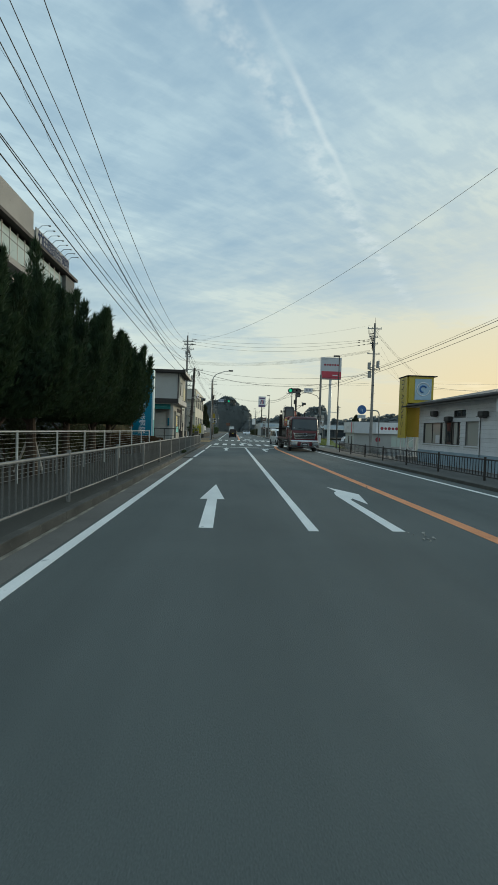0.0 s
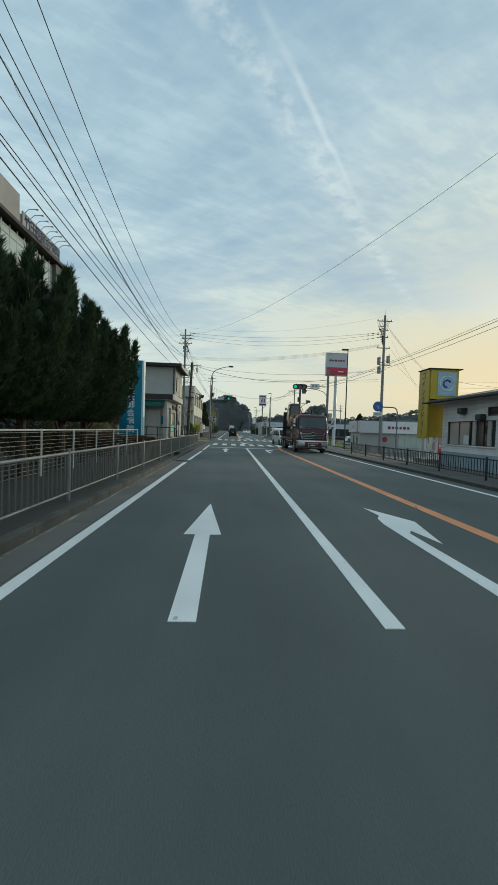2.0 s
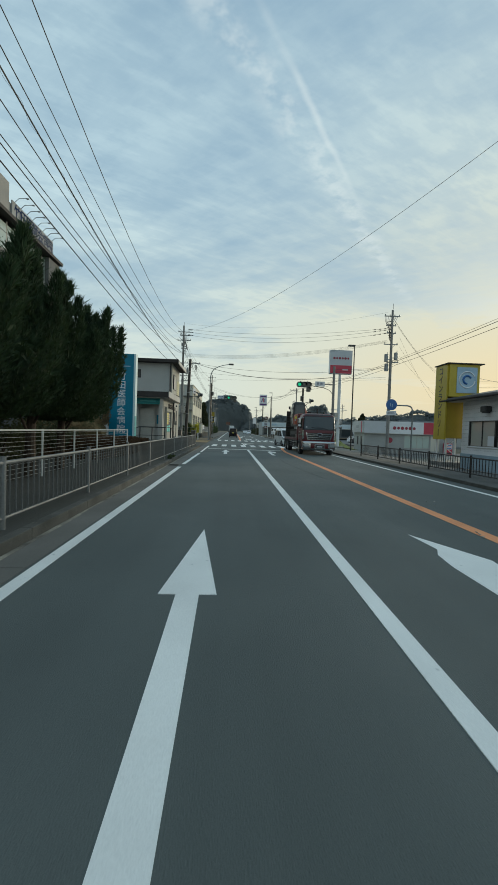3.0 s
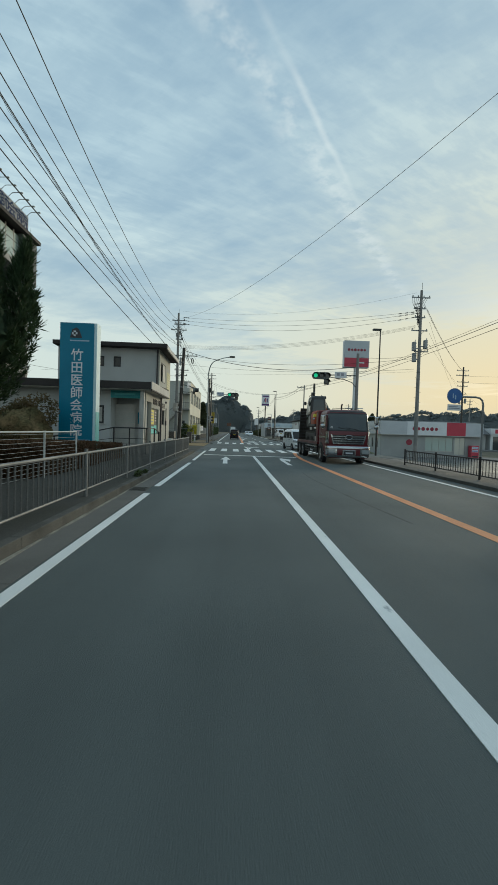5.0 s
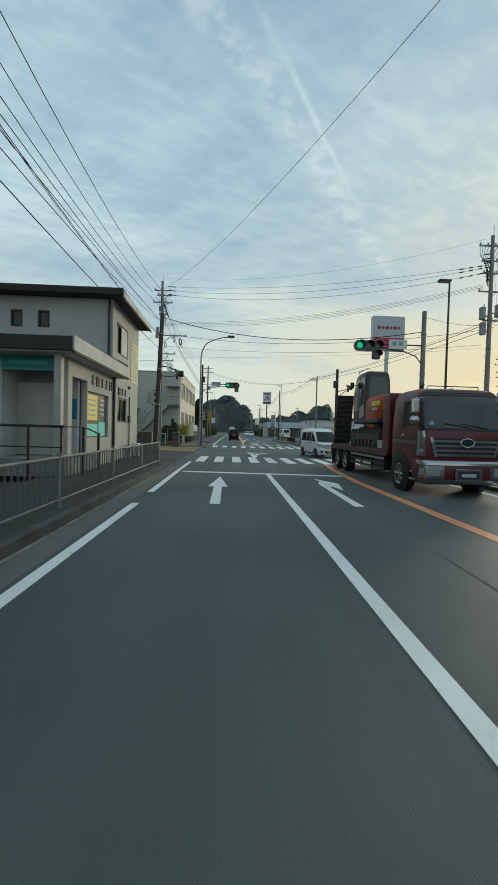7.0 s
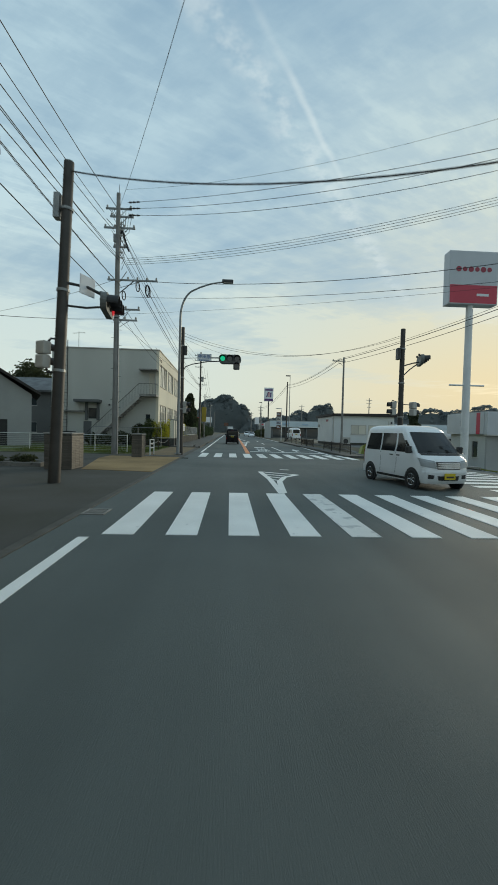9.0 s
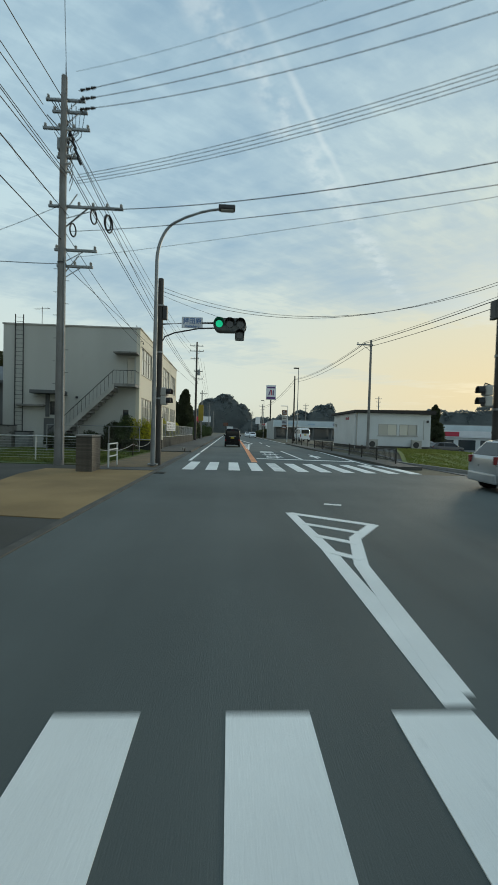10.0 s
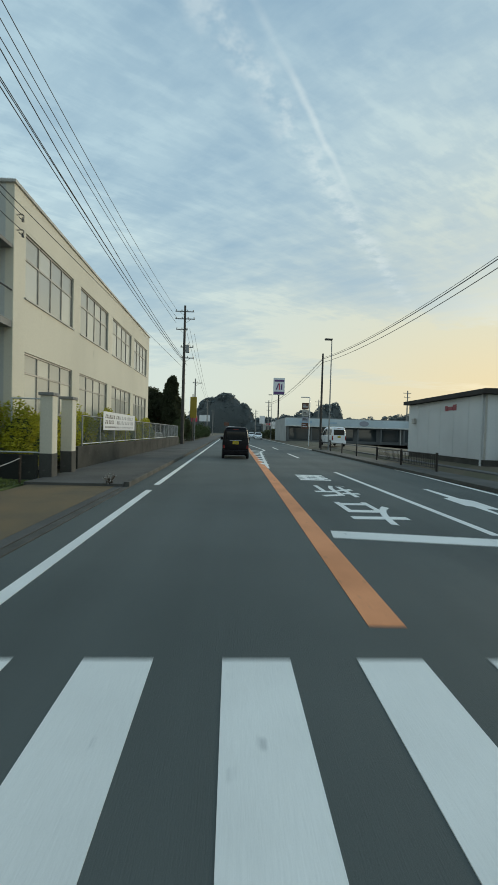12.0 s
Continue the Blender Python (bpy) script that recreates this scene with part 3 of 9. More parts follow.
marking("edge_line", [("line", strip(p, 0.15)) for p in (
    [(-1.945, -60), (-1.945, 19.6)], [(-1.94, 20.8), (-1.9, 28.7)], [(-1.9, 30.2), (-1.93, 36.6), (-1.93, 39.9)],
    [(-1.9, 62.4), (-1.92, 69.2)], [(-1.92, 70.2), (-1.95, 120), (-2.0, 260)])], PAINT_WHITE, "solid white edge line with short gaps")
marking("lane_line", [("line", strip(p, 0.16)) for p in ([(1.34, 4.7), (1.32, 35.1)], [(1.34, -9), (1.34, -3)])], PAINT_WHITE, "white line beside the right-turn lane", z=0.0065)
marking("centre_line", [("line", strip([(4.0, -60), (3.99, 33), (4.25, 37), (4.95, 42.5)], 0.24)),
                        ("line", strip([(1.33, 62.2), (1.5, 75), (1.72, 96), (1.9, 130), (2.0, 260)], 0.3))], PAINT_ORANGE, "orange centre line with worn edges")
marking("edge_line", [("line", strip(p, 0.15)) for p in ([(6.87, -60), (6.9, 36.5)], [(6.98, 61.5), (7.3, 70), (7.75, 80), (7.9, 120), (7.9, 260)])],
        PAINT_WHITE, "white line along the far edge")
marking("stop_line", [("bar", strip([(-1.72, 35.2), (3.92, 34.72)], 0.32))], PAINT_WHITE, "white stop line before the zebra crossing", z=0.009)
marking("stop_line", [("bar", strip([(1.62, 65.1), (7.0, 64.3)], 0.42))], PAINT_WHITE, "white stop line of the opposite lanes", z=0.009)
marking("lane_line", [("line", strip(p, 0.15)) for p in ([(4.24, 65.2), (4.28, 75.2)], [(4.3, 84), (4.35, 89)], [(4.4, 96), (4.45, 101)])], PAINT_WHITE, "white line dividing the opposite lanes")


def crossing(name, x0, n, y0, y1, label):
    t = marking(name, [("stripe", [(x0 + 0.9 * k, y0), (x0 + 0.9 * k + 0.45, y0), (x0 + 0.9 * k + 0.45, y1), (x0 + 0.9 * k, y1)]) for k in range(n)],
            PAINT_WHITE, label, "zebra crossing")
    # the stripes that wheels have rubbed
    for k, ob in enumerate(t.children):
        if k == 4:
            ob.data.materials[0] = PAINT_WORN


crossing("zebra_crossing", -1.74, 10, 40.08, 44.14, "white zebra stripes, slightly worn, across the near arm")
crossing("zebra_crossing", -1.76, 11, 57.71, 61.72, "white zebra stripes, slightly worn, across the far arm")
z = marking("zebra_crossing", [], PAINT_WHITE, "white zebra stripes across the side road mouth", "zebra crossing")
for k in range(8):
    bm = bmesh.new()
    y = 45.1 + 0.9 * k
    g = [(x, height(x, y)) for x in (7.5, 8.6, 9.8, 11.0)]
    for (xa, ha), (xb, hb) in zip(g, g[1:]):
        q = [bm.verts.new(p) for p in ((xa, y, ha + 0.004), (xb, y, hb + 0.004), (xb, y + 0.45, hb + 0.004), (xa, y + 0.45, ha + 0.004))]
        bm.faces.new(q)
    part("stripe", bm, PAINT_WHITE, z)


def shifted(poly, dx, dy):
    return [(x + dx, y + dy) for x, y in poly]


ARROW_UP = [(-0.42, 4.78), (-0.20, 4.78), (-0.23, 7.4), (-0.07, 7.4), (-0.34, 9.8), (-0.60, 7.4), (-0.44, 7.4)]
ARROW_TURN = [(2.60, 4.78), (2.80, 4.78), (2.80, 7.7), (2.90, 7.9), (3.02, 7.15), (3.26, 8.55), (2.74, 9.75), (2.80, 9.0), (2.68, 8.75), (2.62, 8.3)]
for dy in (0, 24.0):
    marking("arrow_straight", [("arrow", shifted(ARROW_UP, 0, dy))], PAINT_WHITE, "white straight-ahead arrow painted on the lane")
    marking("arrow_right", [("arrow", shifted(ARROW_TURN, 0, dy))], PAINT_WHITE, "white right-turn arrow painted on the lane")
marking("arrow_left", [("arrow", [(5.36, 65.6), (5.60, 67.6), (5.86, 67.4), (5.95, 68.6), (5.78, 68.9), (5.80, 70.6), (5.66, 70.6), (5.58, 69.0), (5.38, 68.9), (5.34, 67.9), (5.46, 67.8)])], PAINT_WHITE, "white arrow for the opposite lane")
marking("hatched_island", [("band", strip([(1.22, 49.6), (1.36, 47.2), (1.36, 44.2)], 0.17)), ("band", strip([(2.5, 48.7), (1.9, 47.8), (1.6, 46.6), (1.42, 44.3)], 0.17)),
                           ("band", strip([(1.2, 49.55), (2.48, 48.65)], 0.16)), ("band", strip([(1.3, 48.7), (2.1, 48.1)], 0.13)), ("band", strip([(1.36, 47.9), (1.85, 47.5)], 0.13)), ("band", strip([(1.38, 47.1), (1.68, 46.8)], 0.13))],
        PAINT_WHITE, "white triangular island with cross bars in the junction")
marking("hatched_island", [("band", strip([(1.68, 76.2), (2.4, 90.5), (3.05, 94.0)], 0.15)), ("band", strip([(3.0, 94.0), (2.1, 112.0), (2.1, 150)], 0.15))]
        + [("band", strip([(1.66 + 0.02 * k, 79.2 + 1.9 * k), (1.78 + 0.11 * k, 78.2 + 1.9 * k)], 0.3)) for k in range(8)], PAINT_WHITE, "white hatched island beside the orange line")
# painted words of the opposite lane, upright for the drivers who come towards the junction
word = marking("road_word", [("bar", [(2.36 + 0.02 * k, y), (3.38, y), (3.42, y + 0.3), (2.4 + 0.02 * k, y + 0.3)]) for k, y in enumerate((72.15, 72.6, 73.05, 73.5))]
               + [("bar", [(2.55, 72.2), (2.7, 72.2), (2.74, 73.8), (2.6, 73.8)]), ("bar", [(3.05, 72.2), (3.2, 72.2), (3.24, 73.8), (3.1, 73.8)])], PAINT_WHITE, "white painted lane word with worn last sign")
for ch, x, y, w, h in (("右", 2.83, 67.1, 1.16, 2.35), ("折", 2.86, 70.0, 1.16, 2.2)):
    lettering("letter", ch, 1.0, PAINT_WHITE, word, Matrix.Translation((x, y, 0.004)) @ Matrix.Rotation(math.pi, 4, "Z") @ Matrix.Diagonal((w, h, 1, 1)), depth=0.003)
marking("patch", [("bar", strip([(2.1, 50.6), (2.45, 50.5)], 0.15))], PAINT_WHITE, "leftover dabs of white road paint")

# manhole cover and drain in the gutter
for x, y, iron in ((-2.26, 20.2, CONCRETE_DARK), (-2.3, 41.6, CONCRETE), (-2.35, 56.2, CONCRETE_DARK)):
    d = thing("drain_cover", (x, y, 0.006), "weathered drain cover set in the gutter", "drain cover")
    d.scale = (0.8, 0.8, 1.0)
    part("frame", boxes((-0.25, -0.3, -0.02, 0.25, -0.26, 0.012), (-0.25, 0.26, -0.02, 0.25, 0.3, 0.012), (-0.25, -0.26, -0.02, -0.21, 0.26, 0.012), (0.21, -0.26, -0.02, 0.25, 0.26, 0.012)), iron, d)
    for k in range(7):
        part("slat", boxes((-0.21, -0.24 + 0.07 * k, -0.02, 0.21, -0.21 + 0.07 * k, 0.008)), iron, d)

# tar-filled seams and crushed litter on the asphalt
t = thing("tar_seam", (0, 0, 0), "thin dark tar-filled seam in the asphalt", "road seam", "", "structure")
for pts in ([(2.7, 25.5), (2.66, 23.5), (2.78, 21.5), (2.9, 19.5), (3.1, 17.0)],):
    bm = bmesh.new()
    prism(bm, strip([(x + 0.03 * math.sin(9 * y), y) for x, y in pts], 0.035), "z", -0.01, 0.0022)
    part("seam", bm, TAR, t)
rng = random.Random(4)
for x, y, n in ((2.95, 4.4, 9), (3.9, 9.8, 3), (4.6, 12.5, 3), (-3.6, 21.5, 4)):
    d = thing("litter", (x, y, 0.0), "small crushed scraps of pale litter on the road", "litter")
    for k in range(n):
        a, r = rng.uniform(0, 6.28), rng.uniform(0.012, 0.028)
        cx, cy = rng.uniform(-0.18, 0.18), rng.uniform(-0.3, 0.3)
        bm = bmesh.new()
        v = [bm.verts.new((cx + r * rng.uniform(0.5, 1.2) * math.cos(a + q), cy + 2 * r * rng.uniform(0.5, 1.2) * math.sin(a + q), 0.15 * (x < -2.6) + rng.uniform(0.006, 0.03))) for q in (0, 1.1, 2.3, 3.5, 4.9)]
        lo = [bm.verts.new((w.co.x, w.co.y, w.co.z - 0.006)) for w in v]
        bm.faces.new(v)
        bm.faces.new(lo[::-1])
        for i in range(5):
            bm.faces.new((v[i], lo[i], lo[(i + 1) % 5], v[(i + 1) % 5]))
        part("scrap", bm, DEBRIS, d)

# ---- buildings ----


def wall_bm(bm, axis, p0, p1, u0, u1, z0, z1, holes=()):
    """A wall slab between planes p0 and p1 with openings (u0, u1, z0, z1) cut through."""
    us = sorted({u0, u1, *(h[0] for h in holes), *(h[1] for h in holes)})
    zs = sorted({z0, z1, *(h[2] for h in holes), *(h[3] for h in holes)})
    for a, b in zip(us, us[1:]):
        for c, d in zip(zs, zs[1:]):
            if not any(h[0] <= (a + b) / 2 <= h[1] and h[2] <= (c + d) / 2 <= h[3] for h in holes):
                if axis == "x":
                    box(bm, p0, a, c, p1, b, d)
                else:
                    box(bm, a, p0, c, b, p1, d)
    # one shell: weld the cells and drop the faces between them
    bmesh.ops.remove_doubles(bm, verts=bm.verts, dist=1e-4)
    bm.verts.index_update()
    seen = {}
    for f in bm.faces:
        seen.setdefault(frozenset(v.index for v in f.verts), []).append(f)
    bmesh.ops.delete(bm, geom=[f for same in seen.values() if len(same) > 1 for f in same], context="FACES_ONLY")


def wall(name, axis, p0, p1, u0, u1, z0, z1, material, parent, holes=(), label=""):
    bm = bmesh.new()
    wall_bm(bm, axis, p0, p1, u0, u1, z0, z1, holes)
    return part(name, bm, material, parent, label)


def window(parent, axis, plane, u0, u1, z0, z1, cols, rows, frame_mat, glass=GLASS, out=-1, fw=0.05, sill=True, depth=0.12, row_at=None):
    """A framed window in an opening: plane is the outer wall face, out the side (-1 or +1) that it looks to."""
    w = new("window")
    w.parent = parent
    w.empty_display_size = 0.1
    q = plane - out * depth          # the frame sits back in the opening

    def bx(a0, b0, a1, b1, t0, t1):
        lo, hi = sorted((q + out * t0, q + out * t1))
        return (lo, a0, b0, hi, a1, b1) if axis == "x" else (a0, lo, b0, a1, hi, b1)

    bars = [bx(u0, z0, u1, z0 + fw, 0, 0.07), bx(u0, z1 - fw, u1, z1, 0, 0.07), bx(u0, z0 + fw, u0 + fw, z1 - fw, 0, 0.07), bx(u1 - fw, z0 + fw, u1, z1 - fw, 0, 0.07)]
    part("window_frame", boxes(*bars), frame_mat, w)
    us = steps(u0 + fw, u1 - fw, cols)
    zs = steps(z0 + fw, z1 - fw, rows)
    if row_at and rows == 2:
        zs[1] = z0 + (z1 - z0) * row_at
    for k in range(1, cols):
        part("mullion", boxes(bx(us[k] - 0.025, z0 + fw, us[k] + 0.025, z1 - fw, 0.005, 0.065)), frame_mat, w)
    for k in range(1, rows):
        part("transom", boxes(bx(u0 + fw, zs[k] - 0.03, u1 - fw, zs[k] + 0.03, 0.008, 0.06)), frame_mat, w)
    for i in range(cols):
        for j in range(rows):
            part("pane", boxes(bx(us[i], zs[j], us[i + 1], zs[j + 1], 0.02 + 0.004 * (i % 2), 0.03 + 0.004 * (i % 2))), GLASS_CURTAIN if glass is GLASS_PALE and (2 * i + j + int(u0)) % 3 == 0 else glass, w)
    if sill:
        part("sill", boxes(bx(u0 - 0.05, z0 - 0.05, u1 + 0.05, z0 - 0.002, -0.02, depth + 0.05)), TRIM_LIGHT, w)
    return w


# school: two storeys, grey end wall, cream long wall with eight windows
def school():
    X0, X1, Y0, Y1, H = -15.95, -6.47, 71.5, 91.3, 8.62
    s = thing("school_building", (0, 0, 0), "two-storey cream and grey concrete school building with an outside stair", "building")
    spans = [(72.2, 76.05), (76.85, 80.75), (81.55, 85.7), (86.45, 90.45)]
    holes = [(a, b, 5.5, 7.5) for a, b in spans] + [(a, b, 1.95, 3.82) for a, b in spans]
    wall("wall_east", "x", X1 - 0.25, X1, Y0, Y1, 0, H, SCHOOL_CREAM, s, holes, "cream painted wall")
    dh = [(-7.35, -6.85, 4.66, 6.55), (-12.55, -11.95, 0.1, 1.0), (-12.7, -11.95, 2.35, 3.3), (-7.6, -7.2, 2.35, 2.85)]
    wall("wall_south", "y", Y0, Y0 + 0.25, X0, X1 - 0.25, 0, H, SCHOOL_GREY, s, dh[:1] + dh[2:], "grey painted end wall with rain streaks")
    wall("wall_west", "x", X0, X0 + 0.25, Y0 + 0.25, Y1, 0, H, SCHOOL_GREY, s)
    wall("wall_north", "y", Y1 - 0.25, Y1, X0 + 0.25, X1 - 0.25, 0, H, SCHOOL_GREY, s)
    part("roof", boxes((X0 + 0.25, Y0 + 0.25, H - 0.35, X1 - 0.25, Y1 - 0.25, H - 0.1)), CONCRETE, s)
    part("coping", boxes((X0 - 0.06, Y0 - 0.06, H, X1 + 0.06, Y0 + 0.3, H + 0.09), (X1 - 0.3, Y0 + 0.3, H, X1 + 0.06, Y1 + 0.06, H + 0.09), (X0 - 0.06, Y0 + 0.3, H, X0 + 0.3, Y1 + 0.06, H + 0.09)), TRIM_LIGHT, s, "pale metal coping")
    part("roof_rail", pipe([(X1 - 0.4, Y0 + 0.4, H + 0.32), (X1 - 0.4, Y1 - 0.4, H + 0.32)], 0.025, 6), GALV, s)
    for a, b in spans:
        window(s, "x", X1, a, b, 5.5, 7.5, 4, 2, SASH, GLASS_PALE, 1, fw=0.06, row_at=0.62)
        window(s, "x", X1, a, b, 1.95, 3.82, 4, 2, SASH, GLASS_PALE, 1, fw=0.06, row_at=0.66)
    # outside stair to the upper door
    part("door", boxes((-7.35, Y0 + 0.12, 4.66, -6.85, Y0 + 0.17, 6.55)), PLASTER_CREAM, s, "faded beige steel door")
    part("canopy", boxes((-8.1, Y0 - 0.9, 6.72, -6.5, Y0, 6.84), bevel=0.02), CONCRETE, s)
    part("landing", boxes((-8.0, Y0 - 1.1, 4.4, -6.5, Y0, 4.6)), CONCRETE, s)
    n = 17
    for k in range(n):
        x, zt = -8.0 - 0.26 * k, 4.6 - 0.255 * (k + 1)
        part("stair_step", boxes((x - 0.26, Y0 - 1.1, max(zt - 0.3, 0.03), x, Y0, zt)), CONCRETE, s)
    rail = [(-6.52, Y0 - 1.06, 5.5), (-8.0, Y0 - 1.06, 5.5), (-8.0 - 0.26 * n, Y0 - 1.06, 5.5 - 0.255 * n)]
    part("handrail", pipe(rail, 0.025, 6), STEEL_DARK, s)
    for k in range(24):
        f = k / 23
        x = -6.55 - (1.45 + 0.26 * n) * f
        zb = 4.6 if x > -8 else 4.6 + (x + 8.0) * 0.255 / 0.26
        part("baluster", rod((x, Y0 - 1.06, zb), (x, Y0 - 1.06, zb + 0.9), 0.012, n=6), STEEL_DARK, s)
    part("handrail", pipe([(-6.52, Y0 - 1.06, 5.5), (-6.52, Y0, 5.5)], 0.025, 6), STEEL_DARK, s)
    # lower entrance
    part("canopy", boxes((-13.7, Y0 - 0.95, 3.78, -11.5, Y0, 4.02), bevel=0.03), PLASTER_DARK, s, "dark grey concrete canopy")
    part("canopy_wall", boxes((-12.95, Y0 - 0.14, 2.2, -12.72, Y0, 3.78), (-11.93, Y0 - 0.14, 2.2, -11.7, Y0, 3.78)), PLASTER_DARK, s)
    window(s, "y", Y0, -12.7, -11.95, 2.35, 3.3, 1, 1, ALU_DARK, GLASS, -1, sill=False)
    window(s, "y", Y0, -7.6, -7.2, 2.35, 2.85, 1, 1, ALU_DARK, GLASS, -1, sill=False)
    part("door", boxes((-13.1, Y0 - 0.03, 0.1, -12.4, Y0 - 0.004, 2.1)), PLASTER_DARK, s, "dark grey door")
    part("shelf_ledge", boxes((-14.85, Y0 - 0.4, 2.92, -13.0, Y0, 3.04)), CONCRETE, s)
    for x in (-15.1, -14.55):
        part("downpipe", rod((x, Y0 - 0.08, 0.1), (x, Y0 - 0.08, 9.3), 0.035, n=8), STEEL_DARK, s)
    bm = bmesh.new()
    prism(bm, [(-7.95, 4.58), (-7.95, 4.2), (-12.35, -0.0), (-12.6, 0.05), (-12.6, 0.2)], "y", Y0 - 1.16, Y0 - 1.102)
    part("stair_stringer", bm, TRIM_LIGHT, s, "sloping pale concrete stair stringer")
    for k in range(26):
        part("ladder_rung", rod((-15.1, Y0 - 0.08, 1.6 + 0.3 * k), (-14.55, Y0 - 0.08, 1.6 + 0.3 * k), 0.012, n=5), STEEL_DARK, s)
    part("light_fitting", boxes((-10.9, Y0 - 0.12, 3.55, -10.75, Y0, 3.7), bevel=0.02), PRINT_DARK, s)
    # wire brackets on the corner
    for z in (7.75, 7.3):
        part("bracket", pipe([(X1 + 0.01, Y0 + 0.12, z), (X1 + 0.16, Y0 + 0.1, z + 0.02)] + [(X1 + 0.16 + 0.07 * math.sin(q), Y0 + 0.1, z - 0.05 + 0.07 * math.cos(q)) for q in steps(0, 4.6, 9)], 0.014, 6), STEEL_DARK, s)
        part("insulator", rod((X1 + 0.2, Y0 + 0.1, z - 0.2), (X1 + 0.2, Y0 + 0.1, z - 0.08), 0.04, 0.025, n=8), STEEL_DARK, s)
    a = thing("roof_antenna", (-14.9, 75, H - 0.12), "thin metal television aerial on the school roof", "antenna")
    part("mast", rod((0, 0, 0), (0, 0, 2.4), 0.025, n=6), GALV, a)
    part("boom", rod((-0.6, 0, 2.2), (0.6, 0, 2.3), 0.015, n=6), GALV, a)
    for k in range(6):
        part("element", rod((-0.5 + 0.2 * k, -0.25, 2.22 + 0.015 * k), (-0.5 + 0.2 * k, 0.25, 2.22 + 0.015 * k), 0.008, n=5), GALV, a)


school()


# clinic: single-storey porch wing in front of a two-storey block
def clinic():
    c = thing("clinic_building", (0, 0, 0), "grey rendered two-storey clinic with dark brown eaves and a porch wing", "building")
    # upper block
    X0, X1, Y0, Y1 = -11.35, -4.95, 37.4, 41.9
    uh = [(-9.05, -8.57, 5.5, 6.18), (-7.97, -7.49, 5.5, 6.18)]
    wall("wall_south", "y", Y0, Y0 + 0.2, X0, X1 - 0.2, 0.12, 6.85, CLINIC_GREY, c, uh, "grey rendered wall")
    eh = [(37.95, 39.8, 4.7, 6.0), (38.25, 39.75, 1.75, 2.85)]
    wall("wall_east", "x", X1 - 0.2, X1, Y0, Y1, 0.12, 6.85, CLINIC_SIDE, c, eh, "cream rendered wall")
    wall("wall_north", "y", Y1 - 0.2, Y1, X0, X1 - 0.2, 0.12, 6.85, CLINIC_GREY, c)
    for h in uh:
        window(c, "y", Y0, *h, 1, 1, PLASTIC_BLACK, CAR_GLASS, -1, sill=False, fw=0.08)
    for h in eh:
        window(c, "x", X1, *h, 2, 1, PLASTIC_BLACK, CAR_GLASS, 1, sill=False, fw=0.07)
    bm = bmesh.new()
    prism(bm, [(36.75, 6.75), (36.75, 7.0), (42.2, 6.86), (42.2, 6.64)], "x", X0 - 0.3, -4.4)
    part("roof", bm, ROOF_DARK, c, "dark brown metal roof with deep eaves")
    part("fascia", boxes((-4.4, 36.8, 6.66, -4.36, 42.2, 6.9)), TRIM_LIGHT, c, "pale fascia board")
    part("eave_strip", boxes((-4.4, 36.8, 6.56, -4.35, 42.2, 6.655)), ROOF_DARK, c)
    part("downpipe", rod((-5.08, 37.33, 4.05), (-5.08, 37.33, 6.7), 0.055, n=8), PRINT_DARK, c)
    part("downpipe", rod((-4.69, 36.85, 0.2), (-4.69, 36.85, 3.55), 0.055, n=8), PRINT_DARK, c)
    part("recess_wall", boxes((-6.68, 32.65, 0.6, -6.6, 33.75, 3.4)), CLINIC_GREY, c)
    part("wall_west", boxes((X0 - 0.2, Y0, 0.12, X0, Y1, 6.85)), CLINIC_GREY, c)
    # porch wing
    PX0, PX1, PY0 = -13.0, -4.75, 32.45
    fh = [(-8.05, -6.98, 1.7, 2.68), (-6.62, -5.1, 0.12, 3.12), (-9.0, -8.2, 1.7, 2.68)]
    wall("wall_south", "y", PY0, PY0 + 0.2, PX0, PX1 - 0.2, 0.12, 3.6, CLINIC_GREY, c, fh, "grey rendered porch wall")
    sh = [(32.75, 34.0, 0.12, 3.0), (34.05, 36.3, 1.15, 2.7)]
    wall("wall_east", "x", PX1 - 0.2, PX1, PY0, 37.4, 0.12, 3.6, CLINIC_SIDE, c, sh, "cream rendered porch side wall")
    window(c, "y", PY0, *fh[0], 2, 1, PLASTIC_BLACK, CAR_GLASS, -1, fw=0.09)
    window(c, "y", PY0, *fh[2], 1, 1, PLASTIC_BLACK, CAR_GLASS, -1, fw=0.09)
    for k in range(5):
        part("curtain_fold", boxes((-7.42 + 0.066 * k, PY0 + 0.068 + 0.006 * (k % 2), 1.8, -7.362 + 0.066 * k, PY0 + 0.08, 2.58)), TRIM_LIGHT, c, "pale curtain")
    bm = bmesh.new()
    prism(bm, [(31.55, 3.55), (31.55, 3.92), (37.4, 4.1), (37.4, 3.72)], "x", PX0 - 0.3, -4.32)
    part("porch_roof", bm, ROOF_DARK, c, "dark brown porch roof edge")
    part("fascia", boxes((-4.32, 31.6, 3.56, -4.27, 37.4, 3.96)), TRIM_LIGHT, c, "pale fascia board")
    part("eave_strip", boxes((-4.32, 31.6, 3.48, -4.255, 37.4, 3.555)), ROOF_DARK, c)
    part("soffit", boxes((PX0 - 0.2, 31.65, 3.5, -4.36, 37.3, 3.546)), TRIM_LIGHT, c)
    # recessed entrance: floor, back wall, roller shutter
    part("porch_floor", boxes((-6.9, 31.7, 0.12, -4.5, 34.4, 0.6)), CONCRETE, c)
    part("entrance_wall", boxes((-6.62, 33.75, 0.6, -4.95, 33.9, 3.4)), CLINIC_GREY, c)
